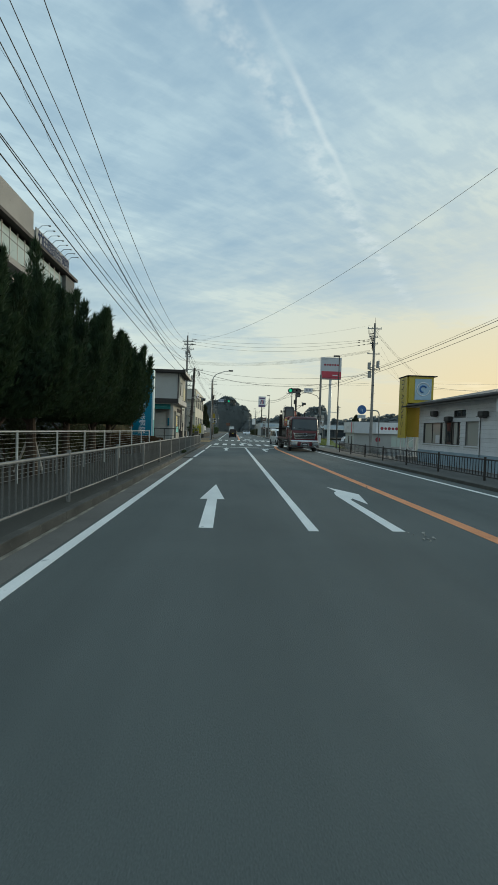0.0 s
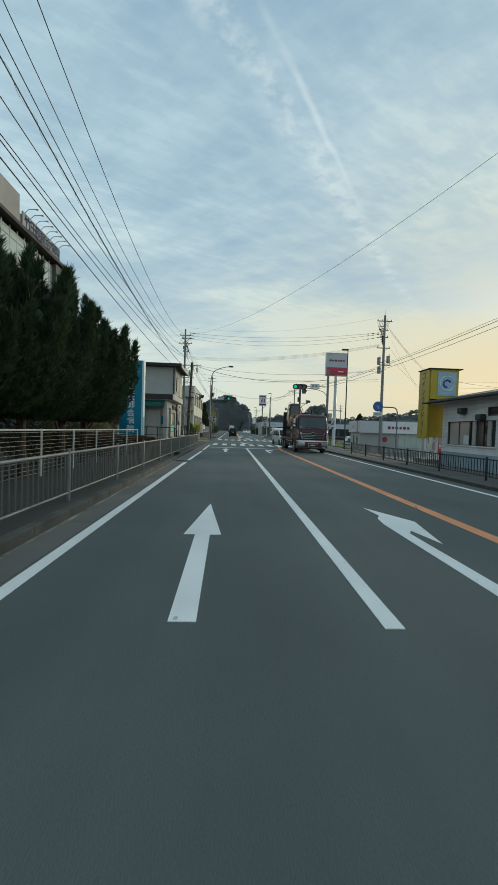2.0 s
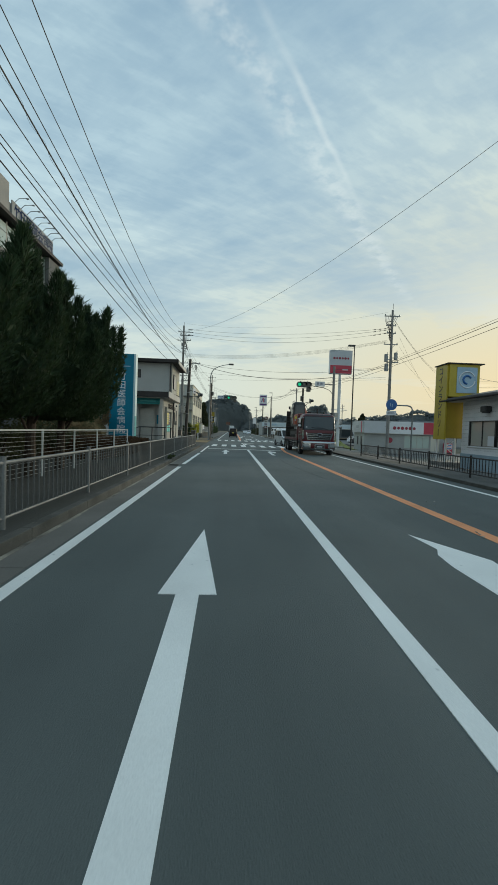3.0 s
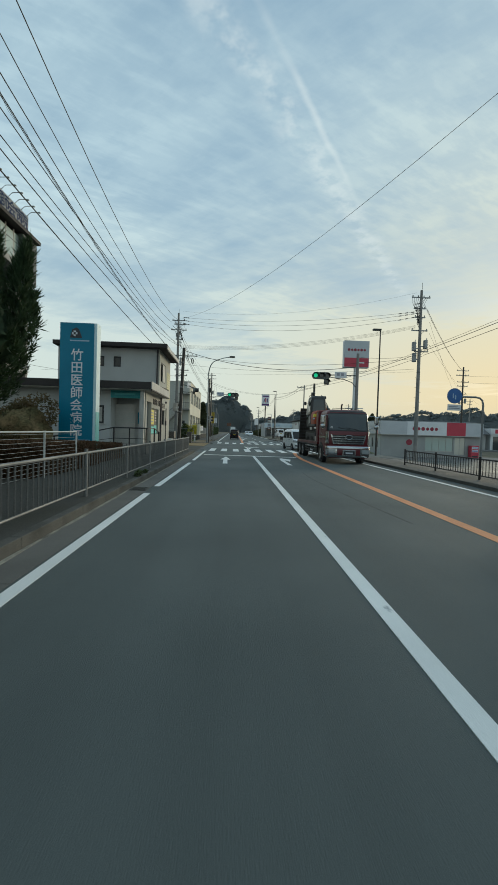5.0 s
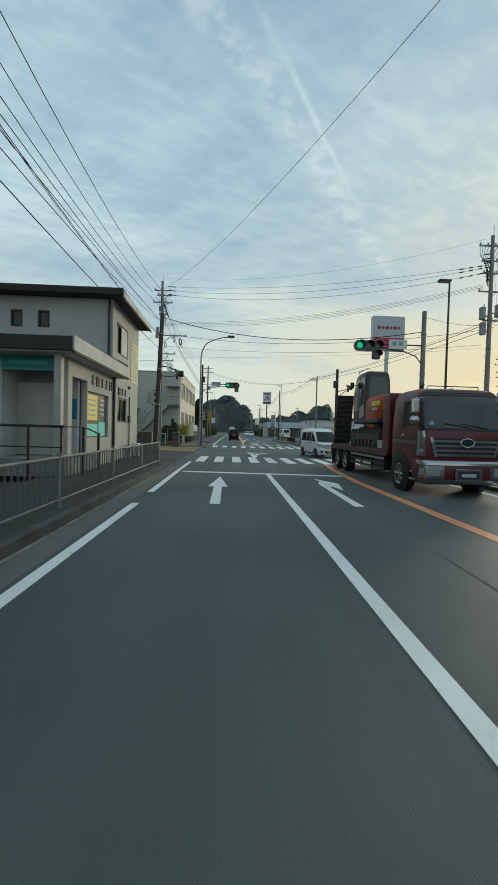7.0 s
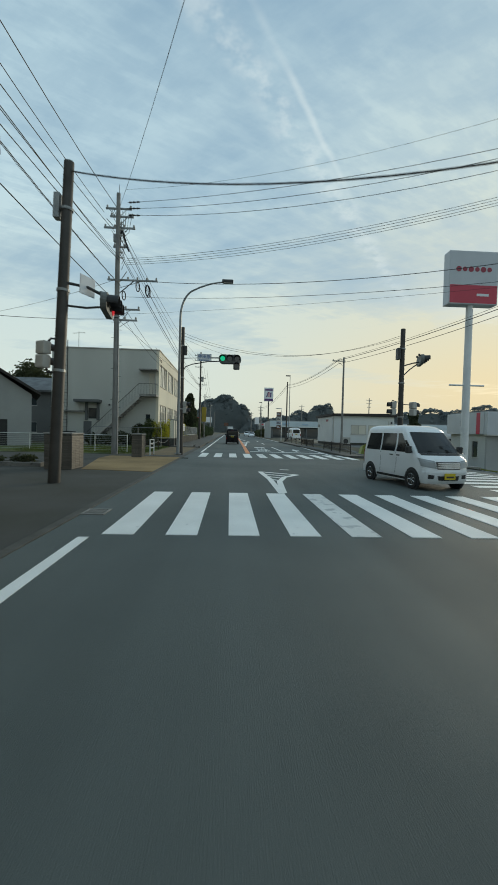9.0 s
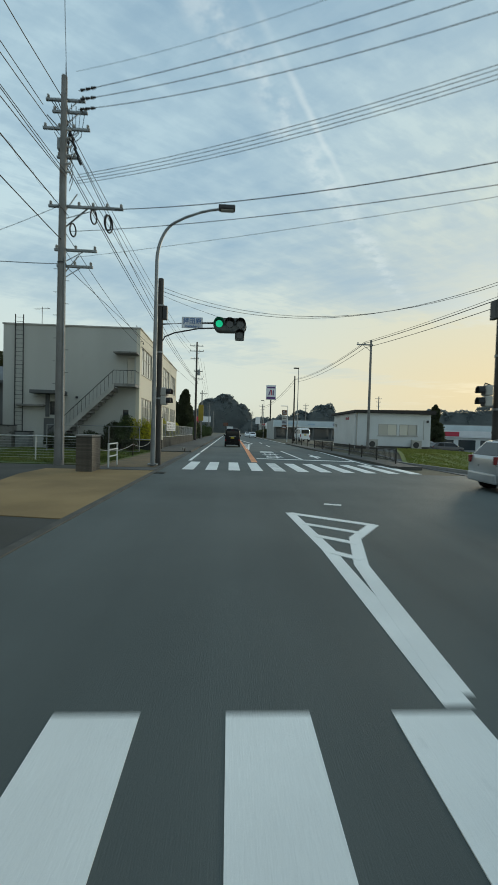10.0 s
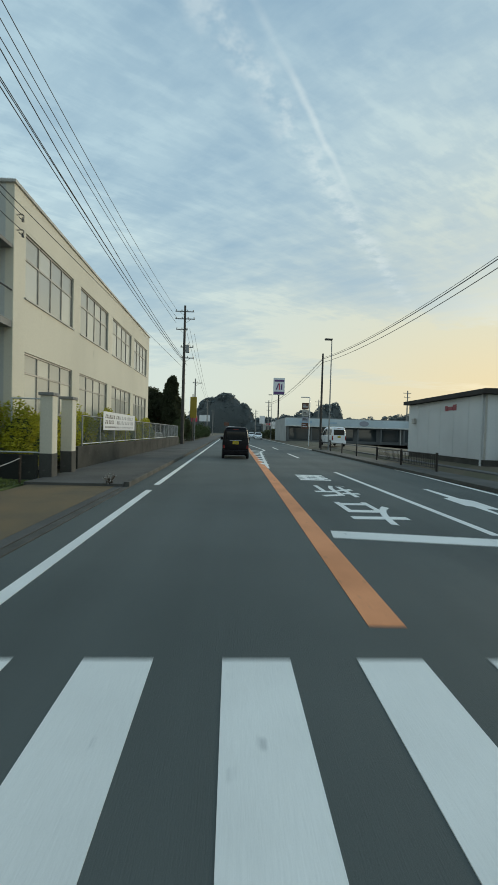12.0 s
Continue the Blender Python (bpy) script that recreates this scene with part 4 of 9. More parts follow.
    for k in range(22):
        part("shutter_slat", boxes((-6.59, 33.2 + 0.012 * (k % 2), 0.62 + 0.1 * k, -5.5, 33.25, 0.715 + 0.1 * k)), TRIM_LIGHT, c)
    part("poster", boxes((-5.45, 33.71, 1.75, -4.98, 33.74, 2.4)), TEAL, c, "teal notice")
    part("porch_column", boxes((-4.93, 31.9, 0.12, -4.73, 32.1, 3.52), bevel=0.01), TRIM_LIGHT, c, "white porch post")
    part("panel_frame", boxes((-6.62, 32.38, 3.1, -5.02, 32.44, 3.5)), TEAL_LIGHT, c)
    part("name_panel", boxes((-6.58, 32.36, 3.13, -5.06, 32.38, 3.47)), PANEL_TEAL, c, "teal sign panel over the entrance")
    part("panel_bar", boxes((-6.4, 32.35, 3.26, -5.3, 32.359, 3.36)), TEAL_LIGHT, c)
    # raised letters on the side wall, unreadable
    for x, y0, n in ((-4.75, 34.35, 5), (-4.95, 37.8, 4)):
        for k in range(n):
            y = y0 + 0.5 * k
            bars = [(x, y, z, x + 0.04, y + 0.26, z + 0.035) for z in ((2.97, 3.08, 3.2) if k % 2 else (3.0, 3.17))]
            bars += [(x, y + q, 2.93, x + 0.043, y + q + 0.045, 3.27) for q in ((0.0, 0.21) if k % 3 == 1 else (0.11,))]
            part("letter_bar", boxes(*bars), PRINT_DARK, c)
    # notice window in the side wall
    part("notice_backing", boxes((-4.92, 34.05, 1.15, -4.86, 36.3, 2.7)), ALU_DARK, c)
    part("poster", boxes((-4.86, 34.15, 1.75, -4.84, 35.3, 2.62)), POSTER_YELLOW, c, "yellow poster")
    part("poster", boxes((-4.86, 34.12, 1.2, -4.84, 35.35, 1.62)), POSTER_CYAN, c, "turquoise poster")
    part("poster", boxes((-4.86, 35.45, 1.2, -4.84, 36.2, 1.7)), POSTER_CYAN, c, "turquoise poster")
    for k in range(4):
        part("print_bar", boxes((-4.84, 34.35, 1.9 + 0.17 * k, -4.835, 35.1, 1.96 + 0.17 * k)), PRINT_GREY, c)
        part("print_bar", boxes((-4.86, 35.6, 1.95 + 0.17 * k, -4.845, 36.1, 2.03 + 0.17 * k)), TRIM_LIGHT, c)
    # pale yellow louvres at the far end of the side wall, a meter box and pipes
    for k in range(11):
        part("louvre_slat", boxes((-4.95, 40.35, 3.72 + 0.18 * k, -4.925, 41.85, 3.85 + 0.18 * k)), PALE_LOUVRE, c)
    part("meter_box", boxes((-4.95, 40.0, 1.75, -4.85, 40.25, 2.1), bevel=0.01), STEEL_DARK, c)
    part("conduit", rod((-4.9, 40.12, 0.2), (-4.9, 40.12, 3.0), 0.03, n=8), STEEL_DARK, c)
    part("wall_lamp", boxes((-4.95, 39.95, 3.35, -4.84, 40.1, 3.48), bevel=0.01), PRINT_DARK, c)
    part("window_blind", boxes((-4.99, 38.75, 4.76, -4.962, 39.72, 5.94)), TRIM_LIGHT, c, "white blind half across the window")
    part("teal_notice", boxes((-6.05, 33.71, 1.75, -5.65, 33.74, 2.4)), TEAL_LIGHT, c)
    # low link building behind the sign
    part("link_wall", boxes((-24, 36.2, 0.12, -13.0, 36.4, 3.6)), PLASTER_DARK, c)
    bm = bmesh.new()
    prism(bm, [(35.6, 3.6), (35.6, 3.95), (38.4, 4.1), (38.4, 3.7)], "x", -24.3, -13.3)
    part("link_roof", bm, ROOF_DARK, c)
    # handrail of the ramp
    r = thing("ramp_handrail", (0, 0, 0), "black steel handrail along the clinic ramp", "handrail")
    part("rail", pipe([(-9.2, 31.3, 0.95), (-7.4, 31.3, 1.2), (-6.1, 31.3, 1.5), (-4.4, 31.3, 1.5)], 0.036, 8), STEEL_DARK, r)
    part("rail", pipe([(-9.2, 31.3, 0.55), (-7.4, 31.3, 0.75), (-6.1, 31.3, 0.95), (-4.4, 31.3, 0.95)], 0.018, 8), STEEL_DARK, r)
    part("rail", pipe([(-4.4, 31.3, 1.5), (-4.2, 32.2, 1.5), (-4.2, 33.6, 1.3)], 0.028, 8), STEEL_DARK, r)
    for x, h in ((-9.1, 0.96), (-7.4, 1.2), (-6.1, 1.5), (-5.3, 1.5), (-4.45, 1.5)):
        part("post", rod((x, 31.3, 0.1), (x, 31.3, h), 0.034, n=8), PLASTIC_BLACK, r)
    for y, h in ((32.2, 1.5), (33.5, 1.32)):
        part("post", rod((-4.2, y, 0.1), (-4.2, y, h), 0.045, n=8), PLASTIC_BLACK, r)
    ac = thing("air_conditioner", (-4.55, 40.2, 0.12), "white outdoor air-conditioning unit by the clinic wall", "air conditioner")
    part("case", boxes((-0.16, -0.4, 0.08, 0.16, 0.4, 0.68), bevel=0.02), WHITE_STEEL, ac)
    part("foot", boxes((-0.14, -0.3, 0, 0.14, -0.24, 0.08), (-0.14, 0.24, 0, 0.14, 0.3, 0.08)), STEEL_DARK, ac)
    part("fan_grille", rod((0.161, -0.05, 0.38), (0.175, -0.05, 0.38), 0.24, n=20), STEEL_DARK, ac)


clinic()


# hospital: tall block far back behind the conifers
def hospital():
    h = thing("hospital_building", (0, 0, 0), "six-storey pale concrete hospital block with long balconies", "building")
    X, Y0, Y1 = -23.05, 12.0, 57.0
    part("core_wall", boxes((-36, Y0, 0, X - 1.6, Y1 - 0.4, 21.6)), HOSPITAL, h)
    part("end_wall", boxes((-36, Y1 - 0.4, 0, X - 0.2, Y1, 21.6)), HOSPITAL, h)
    for k, z in enumerate((0.0, 3.7, 7.35, 11.0, 14.65, 18.3)):
        if k:
            part("balcony", boxes((X - 1.6, Y0, z - 0.35, X + 0.05, Y1 - 0.4, z), (X - 0.05, Y0, z, X + 0.05, Y1 - 0.4, z + 0.3)), HOSPITAL, h)
        for y in range(14, 56, 4):
            if z > 5:
                w = window(h, "x", X - 1.6, y, y + 3.2, z + 0.5, z + 2.9, 4, 1, ALU, GLASS, 1, depth=-0.02, sill=False)
        for y in range(int(Y0), 57, 9):
            part("pier", boxes((X - 1.6, y, z, X - 0.3, y + 0.25, z + 3.3)), HOSPITAL, h)
        if 5 < z < 18:
            rail = bmesh.new()
            box(rail, X, Y0, z + 1.08, X + 0.04, Y1 - 0.4, z + 1.13)
            for j in range(150):
                y = Y0 + 0.3 * j
                box(rail, X + 0.01, y, z + 0.3, X + 0.03, y + 0.025, z + 1.08)
            part("balcony_rail", rail, TRIM_LIGHT, h)
    # glazed top gallery
    for j in range(30):
        part("gallery_pane", boxes((X + 0.0, Y0 + 1.48 * j, 18.62, X + 0.03, Y0 + 1.48 * j + 1.32, 21.2)), GLASS_GREEN, h)
        part("gallery_post", boxes((X - 0.02, Y0 + 1.48 * j + 1.34, 18.6, X + 0.06, Y0 + 1.48 * j + 1.46, 21.5)), TRIM_LIGHT, h)
    part("gallery_rail", boxes((X - 0.02, Y0, 20.3, X + 0.05, Y1 - 0.4, 20.38)), ALU_DARK, h)
    part("roof", boxes((-36.4, Y0 - 0.5, 21.6, X + 0.9, Y1 + 0.4, 21.95)), ROOF_DARK, h, "dark brown roof edge")
    part("parapet", boxes((-36, Y0, 21.95, X + 0.2, Y1 - 1.2, 23.5)), HOSPITAL, h)
    part("parapet", boxes((-30, Y0, 23.5, X + 0.15, 46.1, 25.4)), HOSPITAL, h, "taller parapet beside the name board")
    part("end_screen", boxes((X - 1.5, Y1 - 2.7, 16.9, X + 0.5, Y1 + 0.3, 21.5)), PLASTER_DARK, h, "dark grey end screen")
    # roof sign with reading lamps on arms
    s = thing("roof_sign", (X + 0.25, 0, 21.95), "long blue-lettered name board along the hospital roof edge", "sign")
    part("board", boxes((0, 46.3, 0.1, 0.12, 55.6, 1.9)), PLASTER_GREY, s)
    for k, ch in enumerate("竹田医師会病院"):
        lettering("letter", ch, 1.5, NAVY, s, Matrix.Translation((0.13, 47.4 + 1.24 * k, 1.0)) @ FACE_EAST)
    for k in range(8):
        y = 46.8 + 1.22 * k
        part("lamp_arm", pipe([(0.1, y, 1.9), (0.5, y, 2.3), (1.3, y, 2.35)], 0.03, 6), STEEL_DARK, s)
        part("lamp_head", boxes((1.25, y - 0.09, 2.27, 1.5, y + 0.09, 2.37), bevel=0.02), GALV, s)


hospital()


# laundry shop beside the road: white boarded wall, low metal roof
def laundry():
    s = thing("laundry_shop", (0, 0, 0), "low white boarded shop with a dark metal roof and wide windows", "building")
    X, Y1, Y0 = 12.9, 25.9, -14.0
    holes = [(20.9, 25.3, 1.0, 2.42), (19.2, 20.4, 1.0, 2.42), (20.4, 21.6, 2.66, 3.1)]
    wall("wall_west", "x", X, X + 0.2, Y0, Y1, 0.0, 3.5, PLASTER_DARK, s, holes)
    wall("wall_north", "y", Y1 - 0.2, Y1, X + 0.2, 24, -0.6, 3.5, SIDING, s)
    part("plinth", boxes((X - 0.05, Y0, -0.2, X, Y1 + 0.05, 0.62)), SIDING_BLUE, s, "pale blue painted base")
    # boards lap over one another, cut round the openings
    k = 0
    zb = 0.62
    while zb < 3.42:
        zt = min(zb + 0.215, 3.48)
        runs = [(Y0, Y1 + 0.02)]
        for a, b, c, d in holes:
            if c < zb + 0.12 < d:
                runs = [(p, q) for r0, r1 in runs for p, q in ((r0, min(r1, a)), (max(r0, b), r1)) if q - p > 0.05]
        for a, b in runs:
            bm = bmesh.new()
            prism(bm, [(X - 0.034, zb), (X - 0.001, zb), (X - 0.001, zt), (X - 0.014, zt)], "y", a, b)
            part("siding_board", bm, SIDING, s)
        zb += 0.22
        k += 1
    window(s, "x", X, 20.9, 23.05, 1.0, 2.42, 2, 1, ALU_DARK, GLASS, -1, fw=0.07)
    window(s, "x", X, 23.15, 25.3, 1.0, 2.42, 2, 1, ALU_DARK, GLASS_PALE, -1, fw=0.07)
    part("window_post", boxes((X + 0.02, 23.05, 1.0, X + 0.14, 23.15, 2.42)), ALU_DARK, s)
    for y in (21.3, 22.6):
        part("curtain", boxes((X + 0.02, y, 1.08, X + 0.07, y + 0.3, 2.35)), TRIM_LIGHT, s)
    window(s, "x", X, *holes[1], 1, 1, ALU, GLASS_PALE, -1, fw=0.07)
    window(s, "x", X, *holes[2], 2, 1, ALU_DARK, GLASS, -1, sill=False)
    bm = bmesh.new()
    prism(bm, [(12.15, 3.52), (12.15, 3.66), (24.0, 6.1), (24.0, 5.9)], "y", Y0, 27.1)
    part("roof", bm, ROOF_TILE, s, "grey-brown sheet roof with an overhanging eave")
    part("gutter", pipe([(12.12, Y0, 3.5), (12.12, 27.05, 3.54)], 0.06, 8), ROOF_DARK, s)
    part("soffit", boxes((12.2, Y0, 3.46, X, 27.0, 3.5)), TRIM_LIGHT, s)
    for y, z in ((23.6, 2.95), (21.9, 2.55), (18.6, 2.72)):
        part("vent_hood", boxes((X - 0.36, y - 0.24, z - 0.15, X - 0.03, y + 0.24, z + 0.15), bevel=0.06), STEEL_DARK, s, "dark metal vent hood")
        part("vent_mouth", boxes((X - 0.30, y - 0.14, z - 0.2, X - 0.06, y + 0.14, z - 0.12)), PRINT_DARK, s)
    part("wall_pipe", pipe([(X - 0.06, 19.0, 0.5), (X - 0.06, 19.0, 2.6), (X - 0.06, 19.4, 2.62)], 0.02, 6), STEEL_DARK, s)
    part("notice", boxes((X - 0.035, 23.1, 1.1, X - 0.03, 23.6, 1.6)), SIGN_WHITE, s)
    part("sign_box", boxes((X - 0.6, 12.0, 2.75, X - 0.04, 17.0, 3.35), bevel=0.02), SIGN_WHITE, s, "white sign box under the eave")


laundry()


# phone shop at the back of its car park
def phone_shop():
    OX, OY, OZ = 20.7, 66.0, -1.4
    s = thing("phone_shop", (OX, OY, OZ), "low grey phone shop with a long red and white fascia", "building")
    W, D, H = 14.1, 5.3, 4.95
    wall("wall_front", "y", 0, 0.2, 0, W, 0, H - 0.05, PLASTER_GREY, s, [(6.3, 10.3, 0.95, 2.9), (10.5, 12.0, 0.5, 2.9)])
    # road-side wall toned down to grey, as a side out of the sun
    wall("wall_side", "x", 0, 0.2, 0.2, D, 0, H - 0.05, CLINIC_GREY, s, [(1.2, 2.0, 1.2, 2.6), (3.0, 3.8, 1.2, 2.6)])
    part("wall_back", boxes((0.2, D - 0.2, 0, W, D, H - 0.05)), METAL_WHITE, s)
    part("wall_side", boxes((W - 0.2, 0.2, 0, W, D - 0.2, H - 0.05)), METAL_WHITE, s)
    part("roof", boxes((-0.1, -0.1, H - 0.05, W + 0.1, D + 0.1, H + 0.08)), PLASTER_GREY, s)
    part("fascia", boxes((-0.25, -0.4, 3.15, 3.5, -0.002, H)), SIGN_GREY, s, "grey cladding")
    part("fascia", boxes((11.8, -0.4, 3.15, W + 0.25, -0.002, H)), SIGN_GREY, s, "grey cladding")
    part("fascia_sign", boxes((3.5, -0.42, 3.15, 9.1, -0.002, H + 0.03)), SIGN_WHITE, s, "white sign band")
    part("fascia_sign", boxes((9.1, -0.42, 3.15, 11.8, -0.002, H + 0.03)), SIGN_RED, s, "red sign panel")
    for k in range(6):
        part("logo_block", rod((4.5 + 0.62 * k, -0.44, 4.0), (4.5 + 0.62 * k, -0.422, 4.0), 0.22 if k % 2 else 0.26, n=18), LOGO_RED, s)
    part("fascia_lip", boxes((-0.25, -0.44, 3.06, W + 0.25, -0.002, 3.148)), TRIM_LIGHT, s)
    window(s, "y", 0, 6.3, 10.3, 0.95, 2.9, 4, 1, ALU, GLASS_GREEN, -1)
    window(s, "y", 0, 10.5, 12.0, 0.5, 2.9, 2, 1, ALU, GLASS_CURTAIN, -1, sill=False)
    part("poster", rod((4.0, -0.02, 2.1), (4.0, -0.05, 2.1), 0.42, n=20), LOGO_RED, s, "round red poster")
    # side towards the road: white box fascia greyed to look unlit, red stripe, two windows
    part("side_fascia", boxes((-0.3, 0.0, 3.15, -0.002, D + 0.2, H)), SIGN_GREY, s, "white side cladding greyed as if turned from the sun")
    part("side_stripe", boxes((-0.31, 0.5, 3.16, -0.302, 1.0, H - 0.02)), SIGN_RED, s, "red stripe")
    for k in range(3):
        part("letter_bar", boxes((-0.31, 2.2, 3.9 + 0.16 * k, -0.302, 3.4, 3.97 + 0.16 * k)), PRINT_GREY, s)
    window(s, "x", 0, 1.2, 2.0, 1.2, 2.6, 1, 1, ALU, GLASS, -1)
    window(s, "x", 0, 3.0, 3.8, 1.2, 2.6, 1, 1, ALU, GLASS, -1)
    v = thing("vending_machine", (OX + 12.95, OY - 0.55, height(OX + 12.95, OY - 0.5) - 0.02), "red and white drinks vending machine by the shop wall", "vending machine")
    part("cabinet", boxes((-0.55, -0.35, 0, 0.55, 0.35, 1.85), bevel=0.03), SIGN_RED, v)
    part("display", boxes((-0.45, -0.37, 0.95, 0.45, -0.352, 1.7)), SIGN_WHITE, v)
    for k in range(3):
        part("can_row", boxes((-0.4, -0.376, 1.05 + 0.22 * k, 0.4, -0.371, 1.17 + 0.22 * k)), SIGN_RED if k % 2 else SIGN_BLUE, v)
    part("slot", boxes((-0.4, -0.37, 0.25, 0.4, -0.352, 0.45)), PRINT_DARK, v)


phone_shop()


# white shed of sheet metal panels beside the road
def shed():
    s = thing("prefab_shed", (10.65, 75.6, 0.32), "white sheet-metal prefab shed with a brown roof edge", "shed")
    W, D, H = 6.35, 7.3, 3.05
    for k in range(6):
        part("wall_panel", boxes((0, D / 6 * k + 0.01, 0.3, 0.1, D / 6 * (k + 1) - 0.01, H)), METAL_WHITE, s)
    hol = [(1.85, 3.45, 1.2, 2.15), (3.65, 5.2, 1.2, 2.15)]
    bm = bmesh.new()
    wall_bm(bm, "y", 0, 0.1, 0.1, W, 0.3, H, hol)
    part("wall_front", bm, METAL_WHITE, s)
    part("wall_side", boxes((W - 0.1, 0.1, 0.3, W, D - 0.1, H)), METAL_WHITE, s)
    part("wall_back", boxes((0.1, D - 0.1, 0.3, W - 0.1, D, H)), METAL_WHITE, s)
    for h in hol:
        window(s, "y", 0, *h, 2, 1, ALU, GLASS_PALE, -1, depth=0.05)
    # plinth set dark for its own tone and the shadow gap under the walls
    part("plinth", boxes((0.05, 0.05, -0.4, W - 0.05, D - 0.05, 0.3)), CONCRETE_DARK, s)
    bm = bmesh.new()
    prism(bm, [(-0.25, H + 0.02), (-0.25, H + 0.22), (W + 0.3, H + 0.34), (W + 0.3, H + 0.02)], "y", -0.3, D + 0.25)
    part("roof", bm, ROOF_DARK, s, "dark brown roof edge")
    part("corner_post", boxes((-0.02, -0.02, 0.3, 0.06, 0.0, H)), TRIM_LIGHT, s)
    part("downpipe", rod((-0.06, 0.15, 0), (-0.06, 0.15, H), 0.04, n=8), METAL_WHITE, s)
    part("red_bar", boxes((-0.02, 2.2, 2.5, -0.002, 2.5, 2.78), (-0.02, 2.53, 2.52, -0.002, 2.95, 2.7), (-0.02, 2.98, 2.5, -0.002, 3.2, 2.75)), LOGO_RED, s, "small red name strip, unreadable")
    part("conduit", rod((5.75, -0.03, 0.9), (5.75, -0.03, 2.6), 0.02, n=6), TRIM_LIGHT, s)
    part("vent", boxes((5.98, -0.12, 2.35, 6.14, 0, 2.55), bevel=0.03), STEEL_DARK, s)
    part("vent", boxes((-0.15, 6.3, 1.95, 0, 6.6, 2.25), bevel=0.03), TRIM_LIGHT, s)
    for x, y in ((1.25, -0.45), (4.95, -0.45)):
        a = thing("air_conditioner", (10.65 + x, 75.6 + y, height(10.65 + x, 75.6 + y) - 0.02), "white outdoor air-conditioning unit beside the shed", "air conditioner")
        part("case", boxes((-0.4, -0.15, 0.1, 0.4, 0.15, 0.8), bevel=0.02), TRIM_LIGHT, a)
        part("fan_grille", rod((-0.08, -0.151, 0.4), (-0.08, -0.17, 0.4), 0.25, n=20), STEEL_DARK, a)
        part("foot", boxes((-0.35, -0.14, 0, -0.25, 0.14, 0.1), (0.25, -0.14, 0, 0.35, 0.14, 0.1)), STEEL_DARK, a)


shed()


# long store across the yard
def long_store():
    s = thing("long_store", (9.6, 128, 0), "long low store with a pale blue-white fascia and dark frontage", "building")
    W = 62
    part("wall_front", boxes((0, 0.6, 0, W, 0.8, 3.0)), PLASTER_DARK, s)
    part("body", boxes((0, 0.8, 0, W, 18, 4.3)), PLASTER_GREY, s)
    part("fascia", boxes((-0.3, -0.9, 2.75, W + 0.3, 0.59, 4.1), bevel=0.03), FASCIA_BLUE, s, "dull pale blue fascia")
    part("fascia_stripe", boxes((-0.3, -0.93, 2.75, W + 0.3, -0.91, 2.95)), FENCE_WHITE, s)
    for k in range(15):
        part("pillar", boxes((4 * k, -0.7, 0, 4 * k + 0.22, -0.48, 2.75)), PLASTER_DARK, s)
        part("shop_window", boxes((4 * k + 0.5, 0.55, 0.5, 4 * k + 3.7, 0.59, 2.5)), GLASS, s)
    bm = bmesh.new()
    prism(bm, [(13 + 0.8 * math.cos(a), 3.5 + 0.45 * math.sin(a)) for a in steps(0, 2 * math.pi, 24)[:-1]], "y", -0.97, -0.905)
    part("logo_oval", bm, PRINT_GREY, s)
    for x, w, z, q in ((2.0, 0.5, 3.35, 0.4), (2.7, 0.5, 3.35, 0.35), (3.4, 0.7, 3.35, 0.4), (7.0, 1.4, 3.3, 0.3)):
        part("letter_bar", boxes((x, -0.95, z, x + w, -0.902, z + q)), SIGN_PALEBLUE, s)
    part("window_post", boxes((19.5, -0.55, 0, 19.62, -0.49, 2.74)), TRIM_LIGHT, s)


long_store()


# houses and shops further off
def house(x, y, w, d, h, rz, wallm, label, ridge=1.6, roofm=ROOF_TILE):
    b = thing("house", pose(x, y, height(x, y), 0, 0, rz), label, "house", "houses round the junction")
    hs = [(w * 0.15, w * 0.42, 0.9, 2.0), (w * 0.58, w * 0.85, 0.9, 2.0)]
    if h > 5:
        hs += [(a, c, 3.7, 4.8) for a, c, *_ in hs]
    wall("wall", "y", 0, 0.2, 0, w, 0, h, wallm, b, hs)
    part("wall", boxes((0, 0.2, 0, 0.2, d, h)), wallm, b)
    part("wall", boxes((w - 0.2, 0.2, 0, w, d, h)), wallm, b)
    part("wall", boxes((0.2, d - 0.2, 0, w - 0.2, d, h)), wallm, b)
    for q in hs:
        window(b, "y", 0, *q, 2, 1, ALU, GLASS, -1)
    bm = bmesh.new()
    prism(bm, [(-0.6, h - 0.1), (d / 2, h + ridge), (d + 0.6, h - 0.1), (d + 0.6, h + 0.1), (d / 2, h + ridge + 0.25), (-0.6, h + 0.1)], "x", -0.5, w + 0.5)
    part("roof", bm, roofm, b)
    for q in (0.0, w - 0.2):
        bm = bmesh.new()
        prism(bm, [(0.05, h), (d - 0.05, h), (d / 2, h + ridge - 0.02)], "x", q, q + 0.2)
        part("gable", bm, wallm, b)
    return b


old = house(-15.3, 66.5, 6, 9, 4.0, 117, PLASTER_GREY, "old grey house with a steep dark gable roof", 3.0, ROOF_DARK)
part("door", boxes((-0.03, 1.6, 0, -0.004, 2.7, 2.0)), PLASTIC_BLACK, old, "dark garage door")
house(38, 90, 13, 8, 3.0, 0, PLASTER_GREY, "low grey house with a broad grey tiled roof", 2.3)
house(-24, 78, 9, 7, 5.2, 0, PLASTER_DARK, "dark weathered two-storey house with a tiled roof")
house(-42, 84, 9, 8, 5.4, 0, PLASTER_DARK, "weathered two-storey house with a tiled roof")
